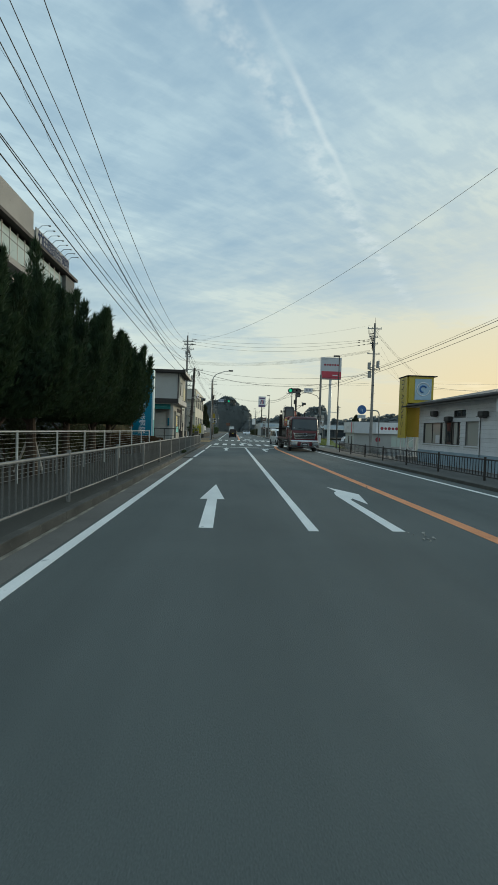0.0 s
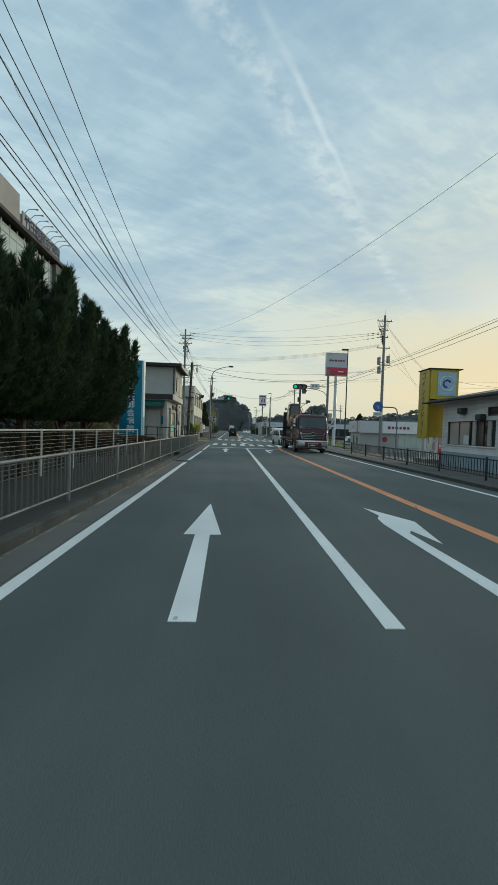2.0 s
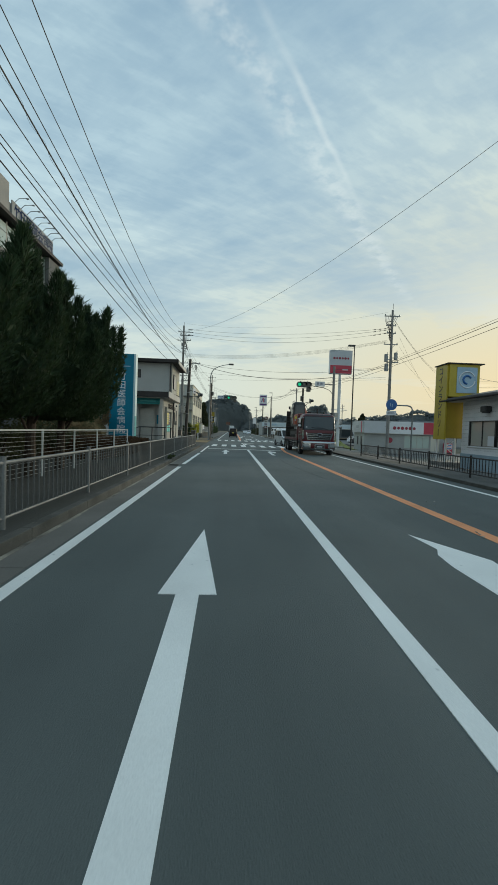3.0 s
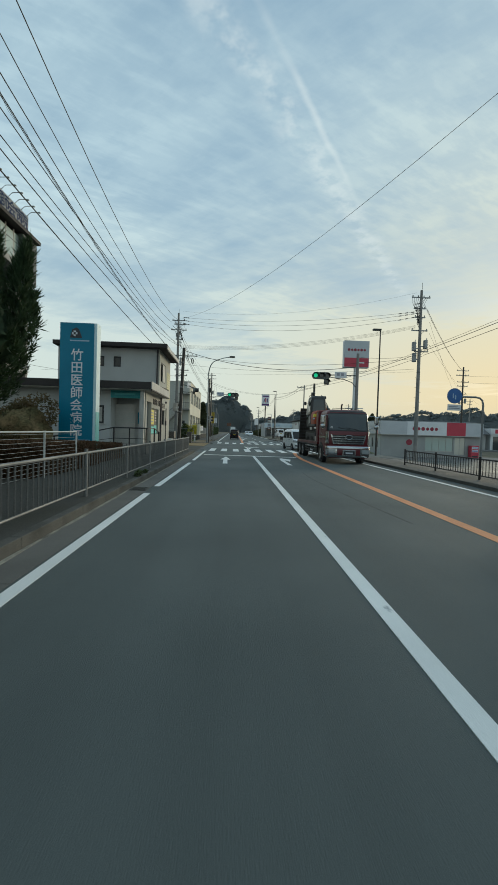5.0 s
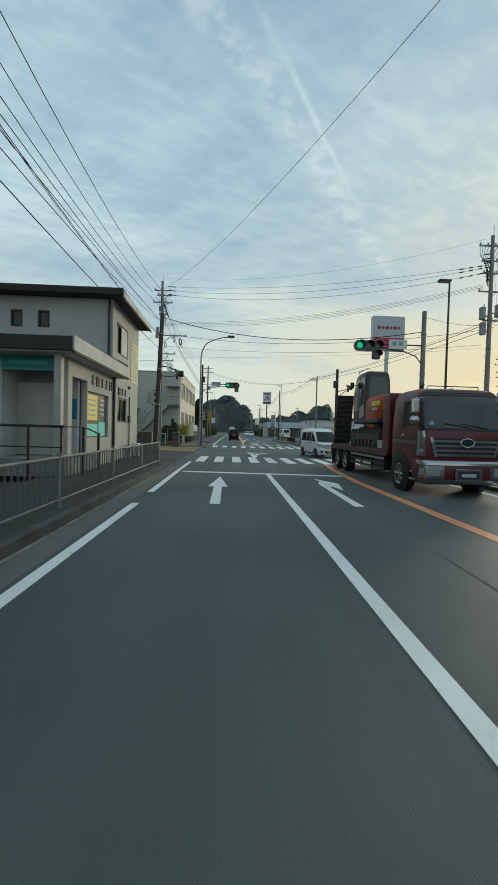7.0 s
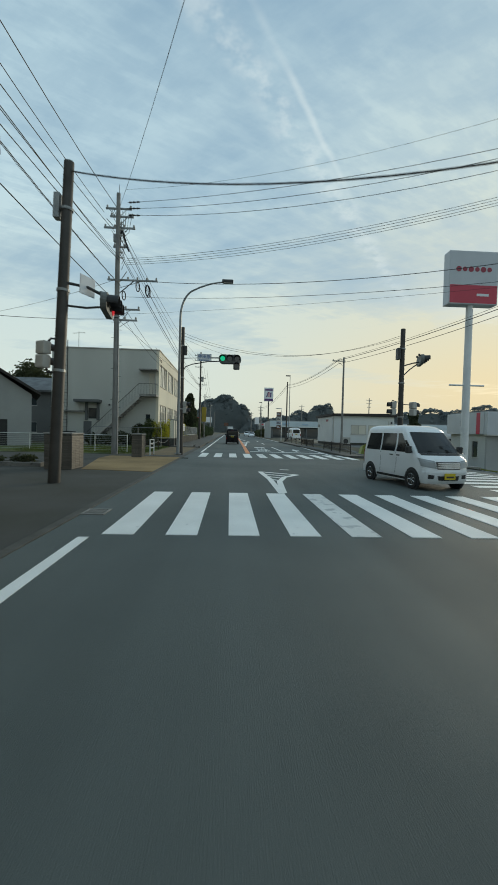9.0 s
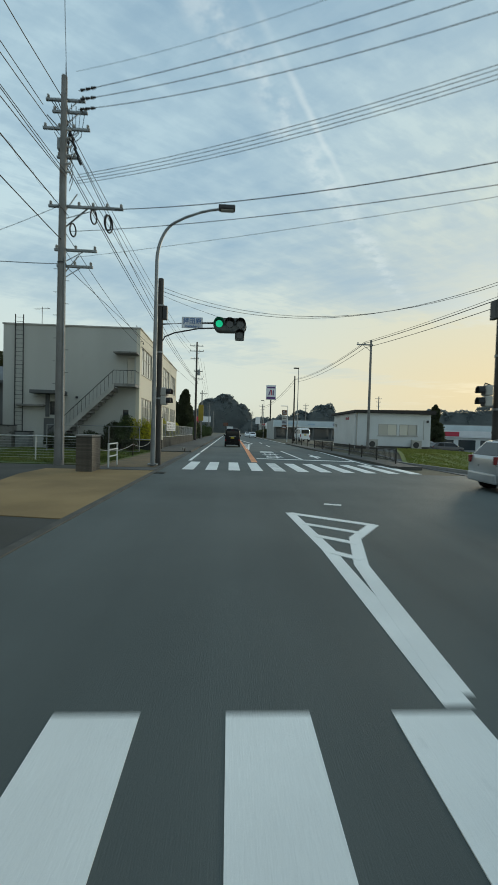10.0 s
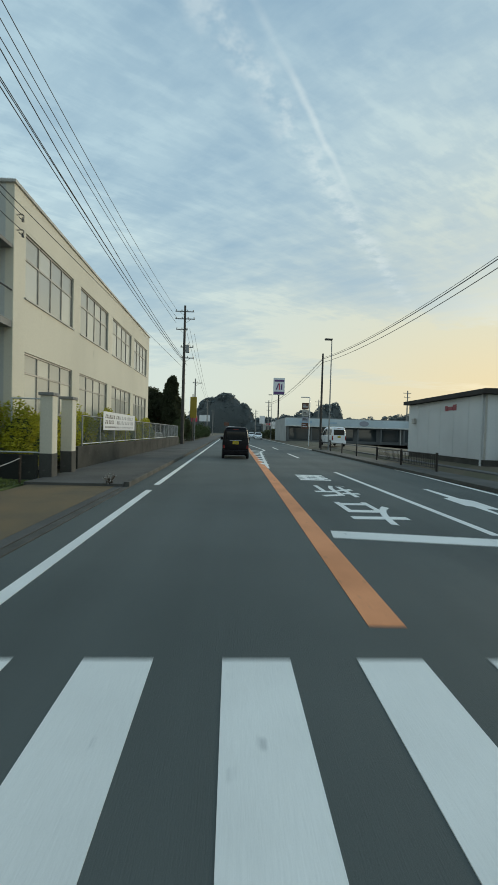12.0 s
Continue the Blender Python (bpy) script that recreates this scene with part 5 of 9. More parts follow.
house(-46, 96, 10, 8, 5.4, 12, PLASTER_GREY, "grey two-storey house with a tiled roof")
for k, (x, y, w, h, m, l) in enumerate(((36, 112, 22, 3.9, METAL_WHITE, "low white store with a red panel"), (52, 90, 18, 4.8, METAL_WHITE, "low white store with a red panel"), (62, 112, 22, 5.0, PLASTER_GREY, "plain grey flat-roofed hall"),
                                       (14, 190, 16, 5, METAL_WHITE, "plain white shop beside the road"), (-42, 200, 12, 5, PLASTER_CREAM, "plain cream shop beside the road"), (-40, 240, 14, 7, METAL_WHITE, "plain white office beside the road"), (16, 250, 20, 6, PLASTER_GREY, "plain grey warehouse beside the road"))):
    b = thing("roadside_store", (x, y, -1.4 if 25 < x and y < 120 else 0), l, "building", "stores along the road")
    part("wall", boxes((0, 0, 0, w, 10, h)), m, b)
    part("parapet", boxes((-0.2, -0.3, h - 1.0, w + 0.2, 10.2, h + 0.2)), SIGN_WHITE if m is METAL_WHITE else TRIM_LIGHT, b)
    part("sign_panel", boxes((w * 0.04, -0.36, h - 0.8, w * 0.2, -0.31, h), (w * 0.55, -0.36, h - 0.8, w * 0.95, -0.31, h)), SIGN_RED, b)
    for j in range(int(w // 4)):
        part("shop_window", boxes((4 * j + 0.5, -0.06, 0.5, 4 * j + 3.6, -0.02, h - 1.4)), GLASS, b)

# ---- fences and railings ----


def railing(name, x, ys, z0, top, material, label, gap=0.16, bar_r=0.014, bar_mat=None, post_r=0.038, low=0.14, hline=None):
    """A railing along y: posts at ys, two rails, upright bars."""
    f = thing(name, (x, ys[0], z0), label, "fence")
    post = mesh_of("post", rod((0, 0, -0.05), (0, 0, top + 0.06), post_r, n=10), material, True)
    bar = mesh_of("baluster", rod((0, 0, low), (0, 0, top - 0.03), bar_r, n=6), bar_mat or material, True)
    for a in ys:
        part("post", post, None, f, at=Matrix.Translation((0, a - ys[0], 0)))
    for a, b in zip(ys, ys[1:]):
        part("rail", rod((0, a - ys[0], top - 0.02), (0, b - ys[0], top - 0.02), 0.026, n=8), material, f)
        part("rail", rod((0, a - ys[0], low), (0, b - ys[0], low), 0.02, n=8), material, f)
        n = int((b - a) / gap)
        for k in range(1, n):
            part("baluster", bar, None, f, at=Matrix.Translation((0, a - ys[0] + (b - a) * k / n, 0)))
    return f


railing("footway_railing", -2.82, [-0.2 + 3.05 * k for k in range(13)], 0.15, 0.86, FENCE_GREY, "weathered grey steel railing along the footway kerb", bar_mat=FENCE_BAR)
railing("roadside_railing", 8.42, [5.6 + 3.0 * k for k in range(9)], 0.1, 0.72, FENCE_BROWN, "dark brown steel railing along the road")
railing("roadside_railing", 8.45, [62.1, 64.8, 67.4, 70.1], 0.1, 0.72, FENCE_BROWN, "dark brown steel railing before the grass")
railing("roadside_railing", 8.6, [75.5, 79.0, 82.4], 0.1, 0.72, FENCE_BROWN, "dark brown steel railing before the shed", post_r=0.05)
f = thing("guard_rail", (8.6, 86.2, 0.1), "low dark rail on short steel posts before the yard", "fence")
for k in range(4):
    part("post", rod((0, 3.6 * k, -0.05), (0, 3.6 * k, 0.8), 0.05, n=8), FENCE_BROWN, f)
part("rail", rod((0, -3.8, 0.72), (0, 10.8, 0.72), 0.024, n=8), FENCE_BROWN, f)
part("rail", rod((0, -3.8, 0.3), (0, 10.8, 0.3), 0.018, n=8), FENCE_BROWN, f)


def wire_fence(name, x, ys, z0, top, label, rows=10, material=FENCE_WHITE):
    f = thing(name, (x, ys[0], z0), label, "fence")
    for a in ys:
        part("post", rod((0, a - ys[0], -0.05), (0, a - ys[0], top + 0.03), 0.028, n=8), material, f)
    part("rail", rod((0, 0, top), (0, ys[-1] - ys[0], top), 0.02, n=8), material, f)
    for k in range(rows):
        z = 0.1 + (top - 0.16) * k / (rows - 1)
        part("wire", rod((0, 0, z), (0, ys[-1] - ys[0], z), 0.0032, n=5), material, f)
    return f


wire_fence("hospital_fence", -4.8, [-2.6 + 2.12 * k for k in range(13)], 0.15, 1.18, "white fence of level wires on steel posts below the conifers", 11)

# school front: low wall with mesh fence, gate posts, banner
w = thing("school_front_wall", (0, 0, 0), "low dark concrete wall with a mesh fence on top", "wall")
part("wall_base", boxes((-5.35, 73.1, 0, -5.1, 100, 0.85), bevel=0.02), STAINED_WALL, w)
for k in range(14):
    part("post", rod((-5.22, 73.8 + 2 * k, 0.85), (-5.22, 73.8 + 2 * k, 1.95), 0.03, n=8), GALV, w)
part("wall_return", boxes((-9.4, 70.45, -0.05, -5.25, 70.6, 0.72), bevel=0.02), STAINED_WALL, w)
part("rail", rod((-9.4, 70.52, 0.78), (-5.25, 70.52, 0.78), 0.022, n=8), FENCE_WHITE, w)
part("rail", rod((-5.22, 73.8, 1.93), (-5.22, 99.8, 1.93), 0.02, n=8), GALV, w)
part("rail", rod((-5.22, 73.8, 0.92), (-5.22, 99.8, 0.92), 0.02, n=8), FENCE_WHITE, w)
bm = bmesh.new()
for k in range(170):
    y = 73.8 + 0.153 * k
    cyl(bm, (-5.22, y, 0.92), (-5.22, min(y + 0.9, 99.8), 1.92), 0.004, n=4)
    cyl(bm, (-5.22, y, 1.92), (-5.22, min(y + 0.9, 99.8), 0.92), 0.004, n=4)
tagged(part("wire_mesh", bm, GALV, w), kind="stuff")
for y in (70.75, 72.15):
    g = thing("gate_post", (-5.05, y, 0.0), "square pale concrete gate post with a cap", "gate post")
    part("shaft", boxes((-0.17, -0.17, 0, 0.17, 0.17, 2.36), bevel=0.015), SCHOOL_CREAM, g)
    part("cap", boxes((-0.21, -0.21, 2.36, 0.21, 0.21, 2.45), bevel=0.02), CONCRETE, g)
    part("stained_base", boxes((-0.175, -0.175, 0.0, 0.175, 0.175, 0.75)), CONCRETE_DARK, g)
bn = thing("banner", (-5.17, 76.0, 1.42), "white cloth banner with unreadable dark and yellow print on the fence", "banner")
part("cloth", boxes((0, 0, 0, 0.012, 5.4, 0.78)), SIGN_WHITE, bn)
rng = random.Random(9)
for row, z, h in ((0, 0.5, 0.16), (1, 0.27, 0.16), (2, 0.1, 0.07)):
    y = 0.25
    while y < 5.0:
        q = rng.uniform(0.12, 0.22) if row < 2 else rng.uniform(0.06, 0.1)
        if not (row < 2 and 1.5 < y < 1.75):
            part("print_bar", boxes((0.013, y, z, 0.016, y + q * 0.75, z + h * 0.4), (0.013, y + q * 0.3, z + h * 0.45, 0.016, y + q * 0.8, z + h)), PRINT_GREY if y > 2.2 else PRINT_DARK, bn)
        y += q * 1.7 if y > 2.2 else q * 1.25


# tiled wall stubs at the school gateway
def tiled_stub(x0, y0, x1, y1, h, label):
    t = thing("tiled_wall", (x0, y0, 0), label, "wall", "tiled walls at the gateway")
    W, D = x1 - x0, y1 - y0
    part("core", boxes((0, 0, 0, W, D, h)), CONCRETE_DARK, t)
    part("cap", boxes((-0.03, -0.03, h, W + 0.03, D + 0.03, h + 0.06), bevel=0.01), CONCRETE, t)
    tw, th = 0.29, 0.052
    rows = int((h - 0.02) / (th + 0.008))
    for face, length in (("e", D), ("s", W)):
        n = int(length / (tw + 0.008))
        tw2 = length / n - 0.008
        bm = bmesh.new()
        if face == "s":
            box(bm, 0, -0.014, 0, tw2, 0, th, bevel=0.004)
        else:
            box(bm, 0, 0, 0, 0.014, tw2, th, bevel=0.004)
        me = mesh_of("tile", bm, BRICK_TILE)
        for r in range(rows):
            for k in range(n):
                u, z = k * (tw2 + 0.008) + 0.004, 0.01 + r * (th + 0.008)
                part("tile", me, None, t, at=Matrix.Translation((u, 0, z) if face == "s" else (W, u, z)))


tiled_stub(-6.5, 48.95, -5.55, 50.1, 1.25, "brown tiled wall stub beside the gateway")
tiled_stub(-5.12, 56.0, -4.6, 56.9, 1.2, "brown tiled wall stub by the white rail")
# white pipe barriers
b = thing("pipe_barrier", (-4.4, 57.25, 0.1), "small white-painted pipe barrier at the gateway corner", "barrier")
for y in (0, 1.15):
    part("post", rod((0, y, -0.05), (0, y, 0.85), 0.035, n=10), FENCE_WHITE, b)
for z in (0.35, 0.6, 0.82):
    part("rail", rod((0, 0, z), (0, 1.15, z), 0.028, n=8), FENCE_WHITE, b)
b = thing("pipe_barrier", (-17, 60.2, 0.03), "white steel rail fence along the lawn", "fence")
for k in range(7):
    part("post", rod((2 * k - 1.4, 0, -0.05), (2 * k - 1.4, 0, 1.1), 0.03, n=8), FENCE_WHITE, b)
part("rail", rod((-1.4, 0, 1.05), (10.6, 0, 1.05), 0.024, n=8), FENCE_WHITE, b)
for k in range(8):
    part("wire", rod((-1.4, 0, 0.12 + 0.115 * k), (10.6, 0, 0.12 + 0.115 * k), 0.005, n=5), FENCE_WHITE, b)
b = thing("rope_line", (0, 0, 0), "grey rope strung between short stakes at the lawn's edge", "rope")
for x, y in ((-5.3, 58.6), (-5.2, 64.5), (-5.25, 69.6)):
    part("stake", rod((x, y, 0), (x, y, 0.75), 0.03, n=8), BARK, b)
for (x, y), (x2, y2) in (((-5.3, 58.6), (-5.2, 64.5)), ((-5.2, 64.5), (-5.25, 69.6))):
    part("rope", pipe([(x + (x2 - x) * f, y + (y2 - y) * f, 0.68 - 0.9 * f * (1 - f)) for f in steps(0, 1, 10)], 0.013, 6), GALV, b)

# ---- utility poles ----


def insulator(parent, x, y, z):
    bm = bmesh.new()
    cyl(bm, (x, y, z), (x, y, z + 0.16), 0.03, 0.02, n=8)
    for k in range(3):
        cyl(bm, (x, y, z + 0.03 + 0.04 * k), (x, y, z + 0.05 + 0.04 * k), 0.055, n=8)
    part("insulator", bm, CERAMIC, parent)


def utility_pole(x, y, z0, top, arms, label, material=POLE_CONC, r0=0.19, r1=0.11, steps_on=True, boxes_at=(), turn=0):
    """arms: (height, from, to) along the pole's own x."""
    p = thing("utility_pole", pose(x, y, z0, 0, 0, turn), label, "utility pole", "utility poles")
    h = top - z0
    part("shaft", rod((0, 0, -0.3), (0, 0, h), r0, r1, n=16), material, p, smooth=True)
    for z, a, b in arms:
        z -= z0
        part("crossarm", boxes((a, 0.1, z - 0.045, b, 0.19, z + 0.045)), GALV, p)
        part("brace", rod((a * 0.6 + 0.05 if abs(a) > abs(b) else b * 0.6, 0.15, z - 0.03), (0, 0.12, z - 0.5), 0.016, n=6), GALV, p)
        for f in steps(0, 1, max(2, int((b - a) / 0.55))):
            q = a + 0.08 + (b - a - 0.16) * f
            if abs(q) > 0.2:
                insulator(p, q, 0.145, z + 0.045)
    for dx, dy, z in boxes_at:
        bm = bmesh.new()
        cyl(bm, (dx, dy, z - z0 - 0.38), (dx, dy, z - z0 + 0.36), 0.2, n=14)
        cyl(bm, (dx, dy, z - z0 + 0.36), (dx, dy, z - z0 + 0.42), 0.22, 0.14, n=14)
        tr = part("transformer", bm, GALV, p, "grey drum transformer", True)
        part("bushing", rod((dx + 0.1, dy, z - z0 + 0.44), (dx + 0.1, dy, z - z0 + 0.62), 0.035, n=8), CERAMIC, p)
        part("bracket", boxes((min(0, dx), dy - 0.04, z - z0 - 0.2, max(0, dx), dy + 0.04, z - z0 - 0.12)), GALV, p)
    if steps_on:
        for k in range(int((h - 3) / 0.9)):
            s = 1 if k % 2 else -1
            part("step_bolt", rod((0, 0, 2.2 + 0.45 * k), (s * 0.3, 0, 2.2 + 0.45 * k), 0.01, n=5), STEEL_DARK, p)
    part("band", rod((0, 0, h * 0.52), (0, 0, h * 0.52 + 0.06), r0 * 0.86, n=16), STEEL_DARK, p)
    return p


LP = (-6.7, 58.5)
lp = utility_pole(*LP, 0.1, 15.1, [(14.3, -0.75, 0.75), (13.85, -0.5, 0.85), (13.2, -0.85, 0.95), (12.1, -0.3, 0.45), (10.2, -0.6, 2.3), (8.5, -0.35, 1.3), (7.87, -0.25, 1.15)], "tall concrete utility pole crowded with crossarms and cables")
for (x, z, r) in ((1.15, 9.85, 0.22), (1.7, 9.65, 0.24), (1.75, 9.6, 0.27), (0.35, 9.3, 0.2)):
    bm = bmesh.new()
    tube(bm, [(x + 0.35 * r * math.cos(a), 0.15 + 0.6 * r * math.cos(a), z - 0.1 + 1.25 * r * math.sin(a)) for a in steps(0, 2 * math.pi, 18)], 0.03, 6)
    part("cable_coil", bm, CABLE, lp)
for s in (1, -1):
    part("stay_brace", rod((0.05, 0.15, 9.3), (0.9, 0.15, 10.05), 0.03, n=6), GALV, lp)
for k in range(4):
    part("closure", rod((0.15 + 0.1 * k, 0.2, 13.0 - 0.3 * k), (0.3 + 0.1 * k, 0.2, 12.7 - 0.3 * k), 0.05, n=8), CABLE, lp)
# jumper wires, hanging insulators and clamps that crowd the pole
for k in range(9):
    q = -0.7 + 0.18 * k
    part("jumper_wire", pipe([(q, 0.2, 14.35 - 0.05 * k), (q * 0.6 + 0.1, 0.32, 13.9 - 0.12 * k), (0.25 - 0.05 * k, 0.28, 13.3 - 0.13 * k), (0.12, 0.16, 12.7 - 0.15 * k)], 0.016, 5), CABLE, lp)
for k in range(6):
    part("hanging_insulator", rod((0.17, -0.1, 12.9 - 0.32 * k), (0.36, -0.22, 12.82 - 0.32 * k), 0.05, 0.035, n=8), CERAMIC, lp)
    part("drop_cable", pipe([(0.3, -0.2, 12.84 - 0.32 * k), (0.42, -0.1, 12.5 - 0.3 * k), (0.2, 0.12, 12.2 - 0.3 * k)], 0.014, 5), CABLE, lp)
for z, a in ((13.95, 0.7), (13.6, -0.7), (10.6, 0.5), (8.2, 0.6)):
    part("arm_brace", rod((a, 0.14, z), (0.02, 0.12, z - 0.75), 0.022, n=6), GALV, lp)
part("conduit", rod((0.17, -0.12, 0.1), (0.14, -0.1, 8.0), 0.035, n=8), GALV, lp)
part("junction_box", boxes((-0.3, 0.1, 12.3, -0.1, 0.3, 12.75), bevel=0.02), GALV, lp)
part("lightning_rod", rod((0.05, 0, 14.9), (0.05, 0, 15.5), 0.015, n=6), STEEL_DARK, lp)
RP = (16.8, 46.8)
rp = utility_pole(*RP, height(*RP), 14.8, [(14.2, -0.8, 0.9), (13.2, -0.6, 0.5), (12.4, -0.5, 0.5), (11.2, -0.75, 0.75), (9.3, -0.4, 0.9)], "concrete utility pole with transformers beside the car park", boxes_at=((-0.5, 0, 9.7), (0.55, 0, 9.9), (-0.45, 0, 8.7)))
for k in range(8):
    q = -0.75 + 0.2 * k
    part("jumper_wire", pipe([(q, 0.15, 14.9), (q * 0.5 - 0.25, 0.3, 14.35 - 0.1 * k), (-0.2, 0.2, 13.6 - 0.15 * k), (-0.1, 0.12, 12.9 - 0.1 * k)], 0.016, 5), CABLE, rp)
for k in range(7):
    part("hanging_insulator", rod((-0.15, -0.05, 14.3 - 0.28 * k), (-0.62 + 0.04 * k, -0.05, 14.22 - 0.28 * k), 0.045, 0.03, n=8), STEEL_DARK, rp)
part("top_pin", rod((0.05, 0, 15.6), (0.05, 0, 16.2), 0.02, n=6), STEEL_DARK, rp)
# a concrete pole; the dark colour stands in for its backlit shade
utility_pole(-4.95, 101.4, 0.1, 14.3, [(13.75, -1.0, 0.9), (13.0, -1.0, 1.0), (11.9, -0.9, 0.3), (10.1, -0.4, 0.9), (9.0, -0.3, 1.0)], "concrete utility pole coloured dark as if backlit, with a drum transformer beside the footway", POLE_DARK, boxes_at=((0.35, 0, 9.9),))
utility_pole(-5.2, 118, 0.0, 9.0, [(8.4, -0.4, 1.0)], "slim concrete utility pole beside the footway", r0=0.14, r1=0.09)
RP3 = (11.1, 74.0)
utility_pole(*RP3, 0.4, 9.05, [(8.7, -1.1, 0.2)], "leaning grey utility pole in front of the shed", r0=0.115, r1=0.08, steps_on=False)
RP4 = (9.25, 100.4)
utility_pole(*RP4, 0.3, 9.75, [], "dark slender utility pole beside the yard", POLE_DARK, 0.13, 0.09, False)
utility_pole(38.4, 77.1, height(38.4, 77.1), 13.4, [(12.8, -1.0, 1.0), (12.0, -1.1, 1.1), (10.9, -0.9, 1.1), (10.2, -0.9, 0.9), (8.9, -0.7, 0.7)], "dark utility pole with many crossarms beyond the lot", POLE_DARK, steps_on=False, boxes_at=((-0.5, 0, 7.6), (0.5, 0, 7.7)))
for x, y, h in ((70, 128, 13), (40, 150, 12), (24, 170, 11), (9.8, 165, 10), (9.2, 210, 10), (-7, 180, 11), (-8, 240, 11), (58, 70, 13)):
    utility_pole(x, y, height(x, y), h, [(h - 0.6, -0.9, 0.9), (h - 1.5, -0.7, 0.7), (h - 2.6, -0.5, 0.5)], "distant concrete utility pole with three crossarms", steps_on=False)
utility_pole(16.8, -2.8, 0, 15.6, [(15.1, -0.8, 0.8), (14.4, -0.5, 0.5)], "concrete utility pole behind the laundry shop", steps_on=False)
utility_pole(19.5, 2.0, 0, 12.0, [(11.4, -0.8, 0.8), (10.6, -0.5, 0.5)], "concrete utility pole behind the laundry shop", steps_on=False)
utility_pole(-5.4, 2.0, 0.1, 15.9, [(15.5, -0.9, 0.9), (13.6, -0.9, 0.9), (12.2, -0.6, 0.6), (10.9, -0.6, 0.6)], "tall concrete utility pole beside the hospital fence", steps_on=False)

# ---- street lamps and signals ----
lamp = thing("street_lamp", (-3.0, 58.45, 0.1), "tall grey steel street lamp with a long curved arm", "street lamp")
arm = [(0, 0, 6.5), (0, 0, 8.0)] + [(0.95 * (1 - math.cos(a)), -0.1 * (1 - math.cos(a)), 8.0 + 1.62 * math.sin(a)) for a in steps(0.12, 1.25, 9)] + [(1.1, -0.16, 9.73), (1.7, -0.24, 9.92), (2.1, -0.3, 9.99), (2.45, -0.35, 10.02)]
part("pole", rod((0, 0, -0.2), (0, 0, 6.5), 0.1, 0.075, n=14), GALV, lamp, smooth=True)
part("arm", pipe(arm, 0.07, 10, 0.045), GALV, lamp, smooth=True)
bm = bmesh.new()
box(bm, 2.4, -0.5, 9.98, 3.05, -0.22, 10.16, bevel=0.05)
part("lamp_head", bm, STEEL_DARK, lamp)
part("diffuser", boxes((2.5, -0.46, 9.955, 2.98, -0.26, 9.985)), TRIM_LIGHT, lamp)
part("base_plate", boxes((-0.18, -0.18, -0.02, 0.18, 0.18, 0.03)), GALV, lamp)


def column_lamp(x, y, h, dx, label, material):
    l = thing("street_lamp", (x, y, height(x, y)), label, "street lamp")
    part("pole", rod((0, 0, -0.2), (0, 0, h), 0.075, 0.045, n=12), material, l, smooth=True)
    part("lamp_head", boxes((min(0, dx) - 0.05, -0.15, h, max(0, dx) + 0.05, 0.15, h + 0.13), bevel=0.04), STEEL_DARK, l)
    part("diffuser", boxes((min(0, dx), -0.11, h - 0.015, max(0, dx), 0.11, h + 0.005)), TRIM_LIGHT, l)


column_lamp(11.35, 41.8, 9.8, -0.55, "dark slim street lamp at the car park entrance", POLE_DARK)
column_lamp(9.0, 95.8, 10.0, -0.6, "slim grey street lamp beside the yard", GALV)
column_lamp(8.6, 145, 9.5, -0.7, "slim grey street lamp along the road", GALV)


def signal_head(parent, m, lit, arrow=True, name="signal_head"):
    """A horizontal three-lamp head that faces its own -y, its first lamp at the left."""
    h = new(name)
    h.parent = parent
    h.matrix_basis = m
    bm = bmesh.new()
    prism(bm, [(0.24 * math.cos(a) + (0.84 if math.cos(a) > -0.001 and k < 9 else 0.0), 0.255 * math.sin(a)) for k, a in
               enumerate([radians(q) for q in (-90, -67, -45, -22, 0, 22, 45, 67, 90, 112, 135, 157, 180, 202, 225, 247)])], "y", 0.0, 0.16)
    part("housing", bm, SIGNAL_CASE, h)
    part("clamp", boxes((0.1, 0.16, 0.2, 0.16, 0.24, 0.3), (0.68, 0.16, 0.2, 0.74, 0.24, 0.3)), STEEL_DARK, h)
    for k in range(3):
        part("lens", rod((0.42 * k + 0.005, -0.004, 0), (0.42 * k + 0.005, -0.03, 0), 0.14, n=20), LIT_GREEN if (lit == "green" and k == 0) else LIT_RED if (lit == "red" and k == 2) else LENS_DARK, h)
        bm = bmesh.new()
        n = 14
        top = [[bm.verts.new((0.42 * k + 0.005 + r * math.cos(a), y, r * math.sin(a))) for a in steps(radians(-15), radians(195), n)] for y, r in ((-0.0, 0.196), (-0.30, 0.2), (-0.30, 0.19), (-0.0, 0.186))]
        for s, t in zip(top, top[1:]):
            for i in range(n):
                bm.faces.new((s[i], s[i + 1], t[i + 1], t[i]))
        part("visor", bm, PLASTIC_BLACK, h)
    if arrow:
        bm = bmesh.new()
        box(bm, 0.64, 0.0, -0.62, 1.02, 0.22, -0.21, bevel=0.07)
        part("arrow_housing", bm, SIGNAL_CASE, h)
        part("arrow_lens", rod((0.83, -0.004, -0.42), (0.83, -0.03, -0.42), 0.14, n=20), LENS_DARK, h)
        bm = bmesh.new()
        n = 14
        top = [[bm.verts.new((0.83 + r * math.cos(a), y, -0.42 + r * math.sin(a))) for a in steps(radians(-15), radians(195), n)] for y, r in ((0.0, 0.178), (-0.30, 0.182), (-0.30, 0.172), (0.0, 0.168))]
        for s, t in zip(top, top[1:]):
            for i in range(n):
                bm.faces.new((s[i], s[i + 1], t[i + 1], t[i]))
        part("visor", bm, PLASTIC_BLACK, h)
    return h


